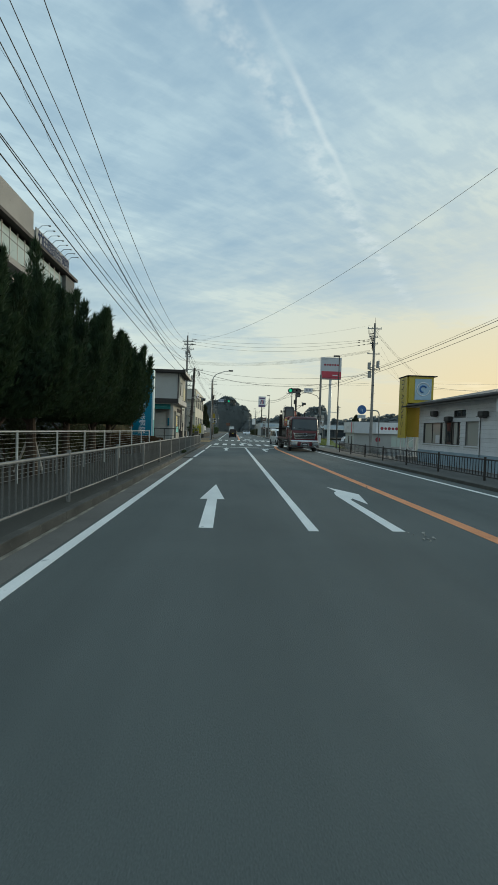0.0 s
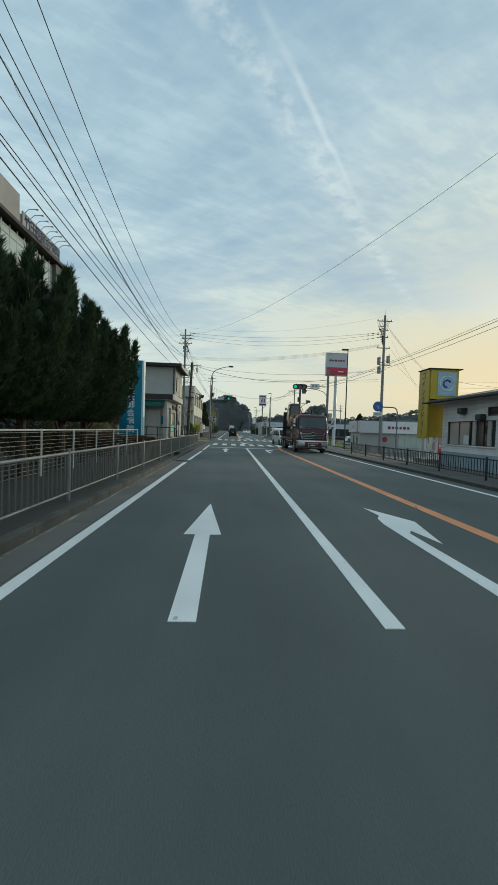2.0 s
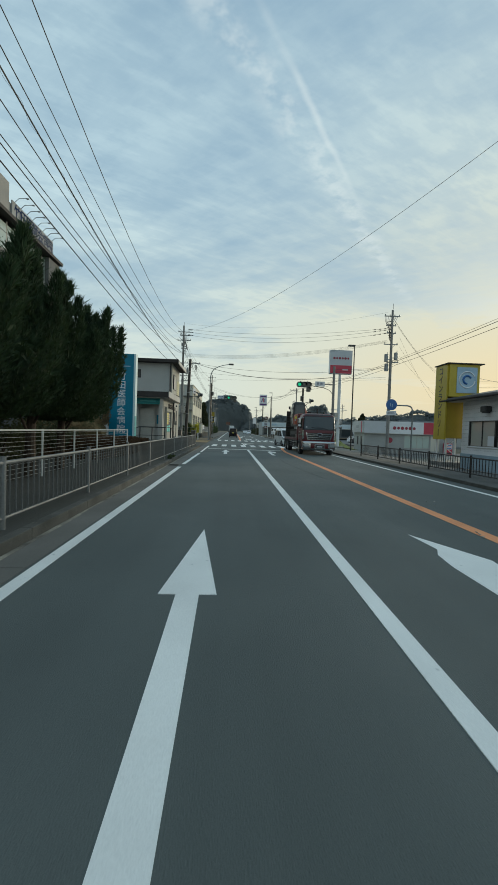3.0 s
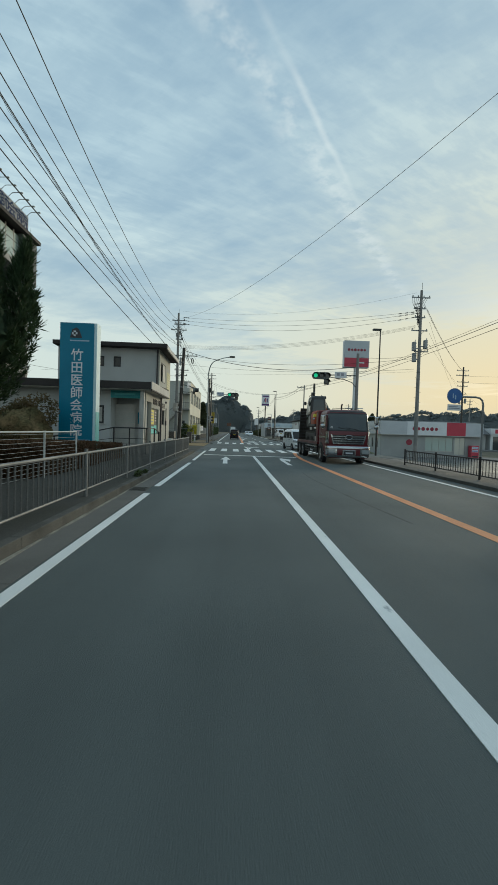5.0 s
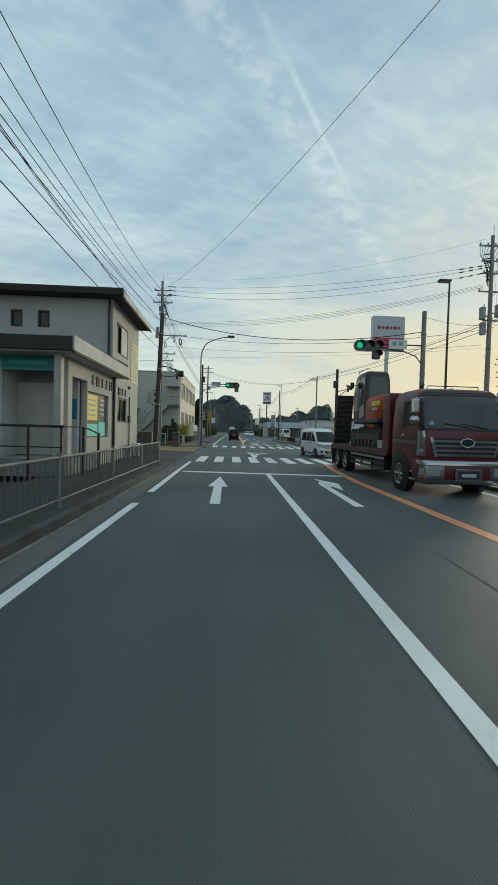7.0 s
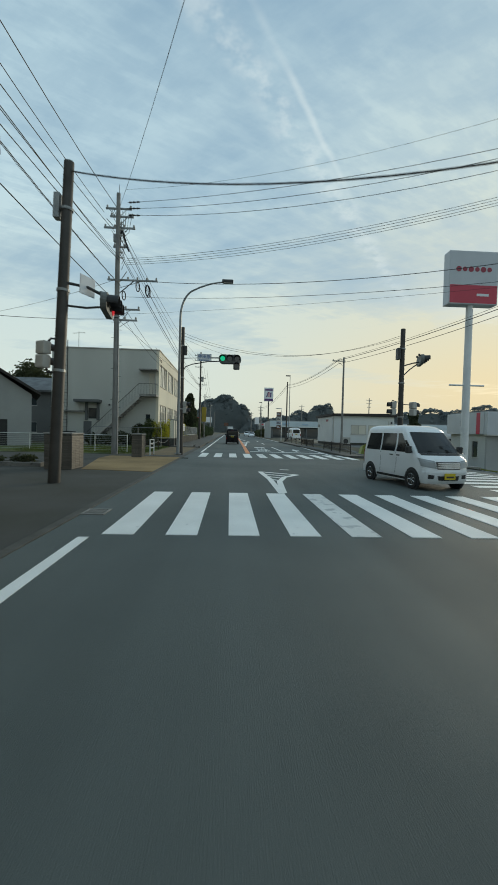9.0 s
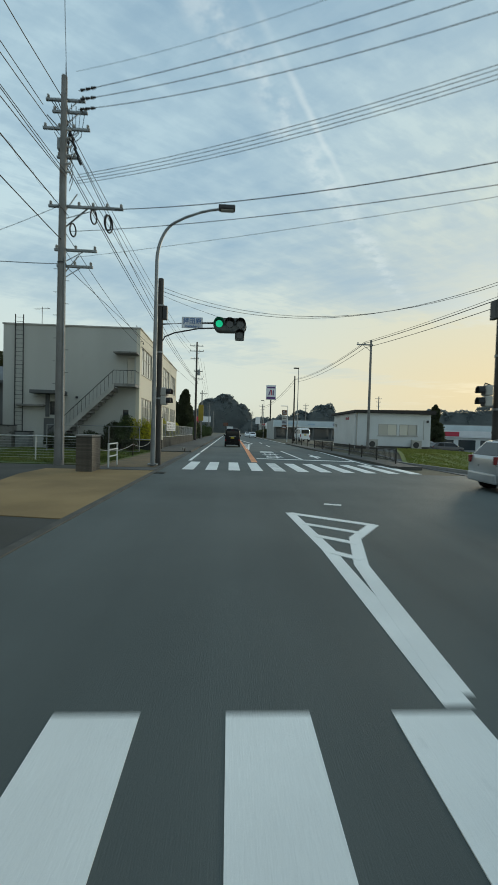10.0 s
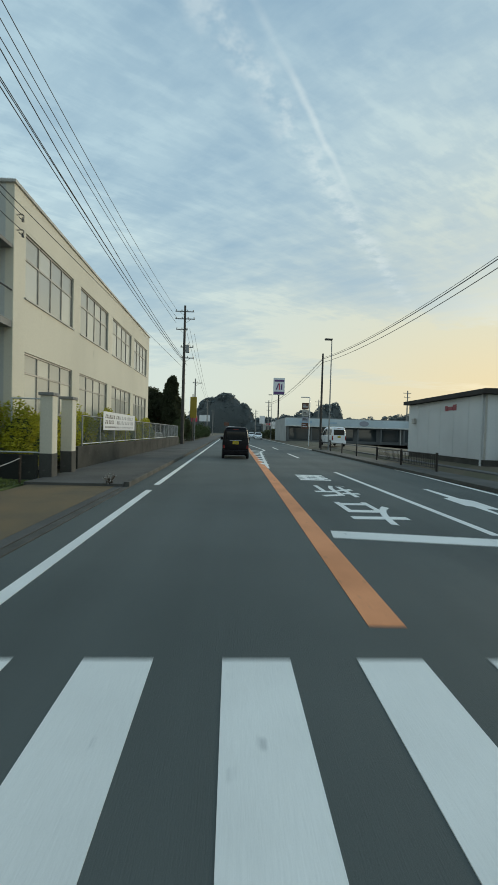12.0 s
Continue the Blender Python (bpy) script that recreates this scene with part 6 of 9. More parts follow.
def walk_signal(parent, x, y, z, rz):
    h = new("crossing_signal")
    h.parent = parent
    h.matrix_basis = pose(x, y, z, 0, 0, rz)
    part("case", boxes((-0.17, 0, 0, 0.17, 0.24, 0.35), (-0.17, 0, 0.36, 0.17, 0.24, 0.71), bevel=0.05), TRIM_LIGHT, h)
    for q in (0.02, 0.39):
        part("face", boxes((-0.13, -0.02, q, 0.13, -0.002, q + 0.28)), PLASTIC_BLACK, h)
        bm = bmesh.new()
        n = 12
        top = [[bm.verts.new((r * math.cos(w), y, q + 0.13 + r * math.sin(w))) for w in steps(radians(-20), radians(200), n)] for y, r in ((0.0, 0.16), (-0.2, 0.165), (-0.2, 0.155), (0.0, 0.15))]
        for a, b in zip(top, top[1:]):
            for i in range(n):
                bm.faces.new((a[i], a[i + 1], b[i + 1], b[i]))
        part("visor", bm, PLASTIC_BLACK, h)


def traffic_light(x, y, z0, top, label, material=POLE_DARK, r=0.14, tilt=0.0):
    t = thing("traffic_light", pose(x, y, z0, 0, tilt, 0), label, "traffic light", "traffic lights at the junction")
    part("pole", rod((0, 0, -0.3), (0, 0, top - z0), r, r * 0.8, n=16), material, t, smooth=True)
    for q in (0.35, 0.6, 0.85):
        part("band", rod((0, 0, (top - z0) * q), (0, 0, (top - z0) * q + 0.07), r * 1.03, n=16), GALV, t)
    return t


# signal over the far side, with its name plate
t = traffic_light(-2.9, 58.95, 0.1, 7.65, "dark steel signal pole, green light lit, name plate on its arm")
signal_head(t, Matrix.Translation((2.42, -0.6, 5.67)), "green")
# the head for the opposite lanes hangs back to back with it
signal_head(t, pose(3.29, -0.08, 5.67, 0, 0, 180), "none", False)
part("back_case", boxes((2.28, -0.44, 5.44, 3.43, -0.24, 5.88), bevel=0.06), SIGNAL_CASE, t)
part("arm", pipe([(0.05, 0, 5.72), (1.2, -0.3, 5.72), (2.3, -0.5, 5.72)], 0.035, 8), STEEL_DARK, t)
part("arm", pipe([(0.05, 0, 4.95), (0.2, -0.05, 5.2), (0.6, -0.15, 5.35), (1.6, -0.4, 5.5), (2.3, -0.5, 5.52)], 0.03, 8), STEEL_DARK, t)
part("name_plate", boxes((0.92, -0.42, 5.5, 1.76, -0.39, 5.94)), SIGN_WHITE, t, "white plate with blue place-name letters")
for k, ch in enumerate("拝田原"):
    lettering("letter", ch, 0.25, SIGN_BLUE, t, Matrix.Translation((1.09 + 0.25 * k, -0.424, 5.77)) @ FACE_SOUTH)
lettering("letter", "Haitabaru", 0.15, SIGN_BLUE, t, Matrix.Translation((1.34, -0.424, 5.575)) @ FACE_SOUTH)
part("control_box", boxes((0.1, -0.12, 5.9, 0.28, 0.1, 6.45), bevel=0.02), STEEL_DARK, t)
walk_signal(t, 0.34, 0.0, 2.42, 80)
part("bracket", rod((0, 0, 2.5), (0.26, 0, 2.5), 0.03, n=8), STEEL_DARK, t)
part("bracket", rod((0, 0, 3.0), (0.26, 0, 3.0), 0.03, n=8), STEEL_DARK, t)
# signal over the near side at the car park corner
t = traffic_light(8.88, 39.3, 0, 7.35, "grey concrete signal pole, green light lit, plate on its arm", POLE_CONC, 0.125)
signal_head(t, Matrix.Translation((-3.03, 0.0, 5.68)), "green")
part("arm", pipe([(-0.1, 0, 5.75), (-1.5, 0, 5.76), (-2.2, 0, 5.74)], 0.035, 8), STEEL_DARK, t)
part("arm", pipe([(-0.1, 0, 4.95), (-0.35, 0, 5.25), (-0.9, 0, 5.45), (-2.0, 0, 5.6)], 0.03, 8), STEEL_DARK, t)
part("name_plate", boxes((-1.65, -0.06, 5.55, -0.8, -0.03, 5.98)), SIGN_WHITE, t, "pale plate with unreadable letters")
part("plate_bar", boxes((-1.5, -0.067, 5.7, -1.3, -0.061, 5.9), (-1.2, -0.067, 5.7, -1.0, -0.061, 5.9)), PRINT_GREY, t)
walk_signal(t, -0.25, -0.1, 2.6, 80)
walk_signal(t, 0.3, 0.1, 2.6, 180)
part("sticker_panel", boxes((-0.19, -0.19, 0.5, 0.19, -0.172, 1.3)), SIGN_WHITE, t)
part("control_box", boxes((-0.2, -0.36, 1.5, 0.2, -0.17, 2.1), bevel=0.02), GALV, t)
# cross-traffic signals
t = traffic_light(-4.65, 45.4, 0, 8.5, "dark leaning signal pole with a red light for the side road", POLE_DARK, 0.16, tilt=2.0)
part("arm", pipe([(0.05, 0, 5.35), (0.6, 0.1, 5.3), (1.2, 0.15, 5.05)], 0.04, 8), STEEL_DARK, t)
part("arm", pipe([(0.05, 0, 4.75), (0.6, 0.1, 4.75), (1.2, 0.15, 4.85)], 0.03, 8), STEEL_DARK, t)
signal_head(t, pose(1.15, 0.1, 4.95, 0, 0, 97), "red", False)
part("name_plate", boxes((-0.25, 0, 0, 0.25, 0.02, 0.5)), SIGN_WHITE, t, at=pose(0.6, 0.1, 5.08, 0, 0, 62))
walk_signal(t, -0.36, 0.05, 3.05, 150)
part("control_box", boxes((-0.32, -0.12, 7.0, -0.16, 0.12, 7.65), bevel=0.02), GALV, t)
part("bracket", pipe([(0, 0, 3.85), (-0.25, 0, 3.85), (-0.36, 0.05, 3.76)], 0.03, 6), STEEL_DARK, t)
part("bracket", pipe([(0, 0, 2.95), (-0.3, 0, 2.95), (-0.36, 0.05, 3.05)], 0.03, 6), STEEL_DARK, t)
t = traffic_light(8.95, 55.2, -0.05, 7.05, "brown steel signal pole with a head turned to the side road", POLE_DARK, 0.15)
part("arm", pipe([(0.1, 0, 5.2), (0.6, 0, 5.35), (0.9, 0, 5.4)], 0.035, 8), STEEL_DARK, t)
part("arm", pipe([(0.1, 0, 4.7), (0.4, 0, 5.0), (0.8, 0, 5.3)], 0.03, 8), STEEL_DARK, t)
signal_head(t, pose(0.95, -0.4, 5.5, 0, 0, 75), "none", False)
part("control_box", boxes((-0.3, -0.15, 5.5, -0.13, 0.15, 6.1), bevel=0.02), STEEL_DARK, t)
walk_signal(t, -0.5, 0, 2.6, 262)
walk_signal(t, 0.75, 0, 2.6, 110)
part("arm", pipe([(0, 0, 3.25), (-0.45, 0, 3.38), (-0.5, 0, 3.25)], 0.025, 8), STEEL_DARK, t)
part("arm", pipe([(0, 0, 3.2), (0.7, 0, 3.15), (0.75, 0, 3.0)], 0.025, 8), STEEL_DARK, t)

# round blue sign on a bent pole
t = thing("road_sign", (9.7, 26.6, 0.1), "round blue road sign hung from a bent white pole", "road sign")
part("pole", pipe([(0.62, 0, -0.15), (0.62, 0, 2.8), (0.58, 0, 2.97), (0.46, 0, 3.07), (0.3, 0, 3.1), (-0.6, 0, 3.1)], 0.04, 10), GALV, t, smooth=True)
part("disc", rod((-0.64, -0.06, 3.12), (-0.64, -0.075, 3.12), 0.315, n=32), SIGN_BLUE, t)
part("symbol", boxes((-0.72, -0.081, 3.03, -0.68, -0.0755, 3.22), (-0.62, -0.081, 2.98, -0.58, -0.0755, 3.16)), SIGN_PALEBLUE, t)
part("sub_plate", boxes((-0.92, -0.075, 2.52, -0.36, -0.06, 2.77)), SIGN_WHITE, t)
part("print_bar", boxes((-0.86, -0.081, 2.6, -0.42, -0.0755, 2.63), (-0.86, -0.081, 2.67, -0.5, -0.0755, 2.7)), PRINT_GREY, t)

# phone shop's pole sign
t = thing("pole_sign", (14.55, 58.75, height(14.55, 58.75)), "white and red shop sign on a tall white pole", "sign")
part("pole", rod((0, 0.0, -0.3), (0, 0.0, 10.1), 0.24, 0.2, n=18), WHITE_STEEL, t, smooth=True)
# shade of the south face is put into the box's grey
bm = bmesh.new()
box(bm, -1.52, -0.35, 9.95, 1.52, 0.35, 13.15, bevel=0.05)
part("sign_box", bm, SIGN_GREY, t, "white sign box greyed for its shaded front")
part("red_band", boxes((-1.46, -0.362, 10.02, 1.46, -0.352, 11.1)), SIGN_RED, t)
for k in range(6):
    part("logo_block", rod((-0.95 + 0.38 * k, -0.368, 12.05), (-0.95 + 0.38 * k, -0.352, 12.05), 0.14 if k % 2 else 0.165, n=18), LOGO_RED, t)
part("print_bar", boxes((0.2, -0.368, 10.45, 0.95, -0.363, 10.6)), SIGN_WHITE, t)
part("cross_bar", rod((-1.1, 0, 5.1), (1.1, 0, 5.1), 0.05, n=10), WHITE_STEEL, t)
part("base", boxes((-0.8, -0.5, -0.25, 0.8, 0.5, 0.12), bevel=0.03), CONCRETE, t)

# laundry's yellow sign
t = thing("laundry_sign", (0, 0, 0), "tall yellow laundry sign with a pale blue picture panel", "sign")
part("upper_box", boxes((12.2, 26.25, 3.78, 13.95, 27.55, 5.62), bevel=0.02), YELLOW, t)
part("lower_box", boxes((12.25, 26.45, 1.42, 13.4, 27.5, 3.5), bevel=0.02), YELLOW_SHADE, t)
part("side_board", boxes((12.1, 26.35, 1.35, 12.19, 27.6, 5.6)), YELLOW, t)
part("lid", boxes((12.05, 26.15, 5.62, 14.15, 27.7, 5.68)), ROOF_DARK, t)
part("picture_panel", boxes((12.62, 26.215, 4.0, 13.78, 26.248, 5.45)), SIGN_PALEBLUE, t, "pale panel with a blue ring picture")
for r, q in ((0.45, 0.035), (0.22, 0.06)):
    bm = bmesh.new()
    tube(bm, [(13.2 + r * math.cos(a), 26.21, 4.75 + r * math.sin(a)) for a in steps(0.4, 2 * math.pi * (0.98 if r > 0.3 else 0.75), 24)], q, 6)
    part("blue_ring", bm, SIGN_WHITE if r > 0.3 else SIGN_BLUE, t)
part("print_bar", boxes((12.75, 26.205, 4.06, 13.65, 26.213, 4.16), (12.8, 26.205, 5.28, 13.6, 26.213, 5.36)), SIGN_PALEBLUE, t)
for k, ch in enumerate("コインランドリー"):
    m = Matrix.Translation((12.095, 26.98, 5.25 - 0.5 * k)) @ FACE_WEST
    if ch == "ー":
        m = m @ Matrix.Rotation(radians(90), 4, "Z")
    lettering("letter", ch, 0.5, PRINT_DARK, t, m)
for x in (12.25, 12.8, 13.35):
    for y in (26.5, 27.4):
        part("leg", rod((x, y, 0), (x, y, 1.45), 0.05, n=8), WHITE_STEEL, t)
for k in range(3):
    part("brace", rod((12.25 + 0.55 * (k % 2), 26.5, 0.1 + 0.4 * k), (12.8 - 0.55 * (k % 2), 26.5, 0.5 + 0.4 * k), 0.025, n=6), WHITE_STEEL, t)
part("base", boxes((12.0, 26.2, -0.3, 13.7, 27.7, 0.06)), CONCRETE, t)
for k in range(4):
    part("bracket", pipe([(13.95, 27.0, 4.2 + 0.35 * k), (14.15, 27.0, 4.3 + 0.35 * k), (14.25, 27.0, 4.2 + 0.35 * k)], 0.02, 6), STEEL_DARK, t)

# hospital's teal sign tower
t = thing("sign_tower", (-5.78, 25.45, 0.15), "tall teal sign tower with white vertical hospital lettering", "sign")
part("panel", boxes((-0.66, 0, 0.2, 0.58, 0.42, 5.15)), TEAL, t, "teal front panel")
part("side_panel", boxes((0.58, 0.002, 0.2, 0.68, 0.42, 5.15)), PALE_CYAN, t, "pale cyan edge panel")
part("side_foot", boxes((0.681, 0.005, 0.2, 0.686, 0.415, 1.9)), TEAL_LIGHT, t)
part("plinth", boxes((-0.72, -0.05, -0.1, 0.74, 0.47, 0.2), bevel=0.02), CONCRETE, t)
for k, ch in enumerate("竹田医師会病院"):
    lettering("letter", ch, 0.46, SIGN_WHITE, t, Matrix.Translation((-0.03, -0.004, 3.95 - 0.462 * k)) @ FACE_SOUTH)
bm = bmesh.new()
prism(bm, [(-0.3, 4.6), (0.14, 4.6), (0.02, 4.92), (-0.08, 4.98), (-0.22, 4.9)], "y", -0.006, 0)
part("emblem", bm, PRINT_DARK, t, "dark rounded emblem")
part("emblem", boxes((-0.17, -0.012, 4.66, -0.09, -0.006, 4.86), (-0.23, -0.012, 4.72, -0.03, -0.006, 4.8)), SIGN_WHITE, t)
part("print_bar", boxes((-0.3, -0.006, 4.48, 0.4, 0, 4.52), (-0.1, -0.006, 0.78, 0.5, 0, 0.86)), SIGN_PALEBLUE, t)

# store sign and small boards further on
t = thing("pole_sign", (12.1, 163, 0), "white square store sign on a dark pole", "sign")
part("pole", rod((0, 0, -0.2), (0, 0, 12), 0.2, n=12), POLE_DARK, t)
part("sign_box", boxes((-1.45, -0.3, 11.3, 1.45, 0.3, 15.6), bevel=0.05), SIGN_WHITE, t)
bm = bmesh.new()
prism(bm, [(-0.85, 12.6), (-0.5, 12.6), (-0.05, 14.2), (-0.3, 14.2)], "y", -0.33, -0.31)
part("logo_stroke", bm, SIGN_PURPLE, t)
bm = bmesh.new()
prism(bm, [(-0.1, 12.6), (0.2, 12.6), (0.2, 14.2), (-0.1, 14.2)], "y", -0.33, -0.31)
part("logo_stroke", bm, SIGN_RED, t)
bm = bmesh.new()
prism(bm, [(0.45, 12.6), (0.8, 12.6), (0.8, 14.2), (0.45, 13.9)], "y", -0.33, -0.31)
part("logo_stroke", bm, SIGN_PURPLE, t)
part("band", boxes((-1.35, -0.33, 11.45, 1.35, -0.31, 12.1)), SIGN_PURPLE, t)
part("band", boxes((-1.2, -0.33, 14.65, 1.2, -0.31, 15.1)), SIGN_PURPLE, t)
t = thing("board_sign", (8.6, 106, 0), "small brown and white sign boards on a bent white pole", "sign")
part("pole", pipe([(0.55, 0, -0.1), (0.55, 0, 5.6), (0.5, 0, 5.75), (-0.5, 0, 5.75)], 0.06, 8), WHITE_STEEL, t)
for z, m, q in ((4.35, BROWN_SIGN, 0.75), (3.55, TRIM_LIGHT, 0.7), (2.95, PRINT_GREY, 0.5), (2.1, BROWN_SIGN, 0.7)):
    part("board", boxes((-0.35, -0.1, z, 0.42, 0.02, z + q)), m, t)
    part("print_bar", boxes((-0.25, -0.105, z + q * 0.3, 0.3, -0.1, z + q * 0.45), (-0.25, -0.105, z + q * 0.6, 0.1, -0.1, z + q * 0.72)), SIGN_GREY if m is BROWN_SIGN else PRINT_DARK, t)
t = thing("board_sign", (-5.3, 116, 0), "yellow upright shop board on a post", "sign")
part("pole", rod((0, 0, -0.1), (0, 0, 6.6), 0.07, n=8), POLE_DARK, t)
part("board", boxes((-0.35, -0.1, 3.3, 0.55, 0.1, 6.2)), YELLOW_SHADE, t)
for k, (x, y, z, w, h, m) in enumerate(((-4, 215, 5.2, 4, 2.4, SIGN_WHITE), (3.5, 300, 5.0, 3.0, 2.0, BROWN_SIGN), (-9, 180, 4.0, 2.5, 2.0, SIGN_WHITE), (12, 215, 5.0, 2.0, 3.0, SIGN_WHITE), (-12, 260, 6, 3, 3, SIGN_RED))):
    t = thing("roadside_sign", (x - 6 if x < 4 else x, y, 0), "distant shop sign on a steel post", "sign", "shop signs along the road")
    part("pole", rod((0, 0, -0.1), (0, 0, z + h), 0.12, n=8), POLE_DARK, t)
    part("board", boxes((-w / 2, -0.15, z, w / 2, 0.15, z + h)), m, t)

# ---- overhead cables ----


def cable(a, b, sag, r=0.014, label="black overhead power cable", n=18):
    a, b = Vector(a), Vector(b)
    pts = [a.lerp(b, f) - Vector((0, 0, 4 * sag * f * (1 - f))) for f in steps(0, 1, n)]
    ob = part("overhead_cable", pipe(pts, r, 5), CABLE, smooth=True)
    return tagged(ob, label, "cable", "overhead cables")


# along the left side: from the pole behind, over the footway, to the big pole
for dx, za, zb, s, r in ((-0.1, 15.35, 14.34, 2.82, 0.016), (-0.85, 14.29, 14.06, 2.31, 0.015), (-0.2, 12.07, 12.94, 2.46, 0.015), (0.15, 10.68, 9.86, 1.35, 0.014), (0.2, 10.62, 9.8, 1.42, 0.010),
                         (0.1, 9.23, 11.28, 1.05, 0.014), (0.12, 8.16, 11.43, 1.02, 0.013), (0.0, 8.43, 11.36, 1.41, 0.015), (0.0, 7.99, 8.81, 0.69, 0.018)):
    cable((-5.4 + dx * 0.9, 2, za), (LP[0] + dx, LP[1] + 0.1, zb), s, r)
# a thin binding wire wound round the thick bundle
bm = bmesh.new()
tube(bm, [(-5.26 - 1.28 * f + 0.05 * math.cos(260 * f), 2 + 56.6 * f, 10.66 - 0.82 * f - 5.5 * f * (1 - f) + 0.05 * math.sin(260 * f)) for f in steps(0.1, 1, 560)], 0.004, 4)
tagged(part("overhead_cable", bm, CABLE), "thin wire wound round the thick cable bundle", "cable", "overhead cables")
# and on to the pole past the school
for xa, za, xb, zb, s, r in ((-6.85, 13.76, -5.85, 13.93, 0.76, 0.014), (-7.07, 13.92, -5.85, 13.16, 0.98, 0.014), (-7.1, 13.03, -5.85, 12.54, 0.57, 0.014), (-6.6, 13.04, -4.75, 8.65, 0.95, 0.016),
                             (-6.6, 11.87, -4.75, 8.46, 0.67, 0.014), (-6.75, 11.98, -4.75, 8.33, 0.82, 0.016), (-6.5, 7.77, -4.75, 7.72, 0.1, 0.012), (-5.6, 10.1, -4.6, 8.2, 0.5, 0.012)):
    cable((xa, LP[1] + 0.1, za), (xb, 101.5, zb), s, r)
# across the junction to the pole on the right
for xa, za, zb, s, r in ((-6.3, 15.4, 14.6, 1.03, 0.006), (-6.2, 14.66, 12.88, 0.64, 0.012), (-6.2, 14.32, 12.73, 0.88, 0.012), (-6.2, 13.94, 12.4, 1.03, 0.012), (-6.2, 11.43, 11.64, 0.79, 0.009), (-6.2, 11.32, 11.56, 0.81, 0.009),
                         (-6.2, 11.2, 11.48, 0.84, 0.009), (-6.2, 11.09, 11.4, 0.86, 0.009), (-4.72, 10.16, 8.64, 0.79, 0.015), (-6.4, 9.22, 7.67, 0.56, 0.011), (-6.2, 8.22, 7.43, 0.26, 0.006)):
    cable((xa, LP[1] + 0.1, za), (RP[0] - 0.4, RP[1] + 0.1, zb), s, r)
    if r > 0.011 and za > 12:
        run = Vector((RP[0] - 0.4 - xa, RP[1] - LP[1], zb - za))
        dip = Vector((0, 0, -4 * s)) / run.length
        d0, d1 = (run.normalized() + dip).normalized(), (run.normalized() - dip).normalized()
        p0, p1 = Vector((xa - LP[0], 0.1, za - 0.1)), Vector((-0.4, 0.1, zb - height(*RP)))
        for k in range(3):
            part("strain_insulator", rod(p0 + d0 * (0.15 + 0.28 * k), p0 + d0 * (0.35 + 0.28 * k), 0.055, 0.035, n=8), STEEL_DARK, lp)
            part("strain_insulator", rod(p1 - d1 * (0.15 + 0.55 * k), p1 - d1 * (0.4 + 0.55 * k), 0.05, 0.035, n=8), STEEL_DARK, rp)
# signal wires over the far crossing
cable((-2.85, 59, 7.33), (8.95, 55.2, 6.64), 1.14, 0.008)
cable((-2.85, 59, 7.17), (8.95, 55.2, 6.74), 1.17, 0.009)
cable((-2.8, 58.85, 6.95), (-0.5, 58.4, 6.05), 0.03, 0.006, "thin stay wire from the signal pole to its arm")
cable((-4.36, 45.4, 8.27), (8.88, 39.3, 6.4), 0.8, 0.02)
cable((8.88, 39.3, 7.1), (RP[0], RP[1], 9.0), 0.2, 0.01)
# long service wire high over the road
cable((LP[0] + 0.1, LP[1], 14.4), (16.8, -2.8, 15.2), 3.5, 0.009, n=40)
cable((LP[0], LP[1], 9.3), (-6.28, 71.6, 7.72), 0.25, 0.012)
cable((LP[0], LP[1], 8.6), (-6.28, 71.6, 7.28), 0.35, 0.01)
cable((LP[0], LP[1], 7.9), (-24, 52, 8.2), 0.8, 0.014)
cable((LP[0], LP[1], 10.2), (-26, 66, 9.0), 0.7, 0.01)
# down the right side
for dz, dx, r in ((0, 0, 0.022), (-0.35, 0.1, 0.018), (0.12, -0.15, 0.012)):
    cable((19.6 + dx, 2.0, 11.2 + dz), (RP[0] + 0.3 + dx, RP[1], 9.3 + dz), 0.5, r)
    cable((RP[0] + 0.2 + dx, RP[1], 9.2 + dz), (RP3[0] - 0.6, RP3[1] + 0.1, 8.75 + dz), 0.45, r)
    cable((RP3[0] - 0.6, RP3[1] + 0.1, 8.7 + dz), (RP4[0], RP4[1], 9.2 + dz), 0.5, r)
    cable((RP4[0], RP4[1], 9.2 + dz), (9.8, 165, 9.2 + dz), 0.9, r)
for q in (0.0, 0.5, 1.0):
    cable((RP[0] + 0.6 * q, RP[1], 14.1 - q), (38.4 + q, 77.1, 12.8 - q), 0.9, 0.010)
    cable((RP[0] + 0.9, RP[1] + 0.1, 12 - 2 * q), (34 + 3 * q, 70, 6.5), 0.6, 0.008)
    cable((-4.95 + q, 101.5, 12.5 - q), (-7 + q, 180, 10.2 - q), 1.2, 0.014)
cable((38.4, 77.1, 11.9), (58, 70, 12.2), 0.4, 0.012)
cable((38.4, 77.1, 10.8), (58, 70, 11.0), 0.4, 0.012)
cable((14.2, 27.0, 5.0), (58, 70, 11.6), 0.8, 0.01)

# low bed with dark plants beside the forecourt
b = thing("planting_bed", (-9.6, 50.4, 0.0), "low concrete-edged bed of dark soil at the forecourt", "planting bed")
part("edging", boxes((-2.6, -0.6, -0.05, 2.6, -0.48, 0.16), (-2.6, 0.5, -0.05, 2.6, 0.62, 0.16), (-2.6, -0.48, -0.05, -2.48, 0.5, 0.16), (2.48, -0.48, -0.05, 2.6, 0.5, 0.16), bevel=0.01), CONCRETE, b)
part("soil_fill", boxes((-2.47, -0.47, -0.05, 2.47, 0.49, 0.1)), SOIL, b)

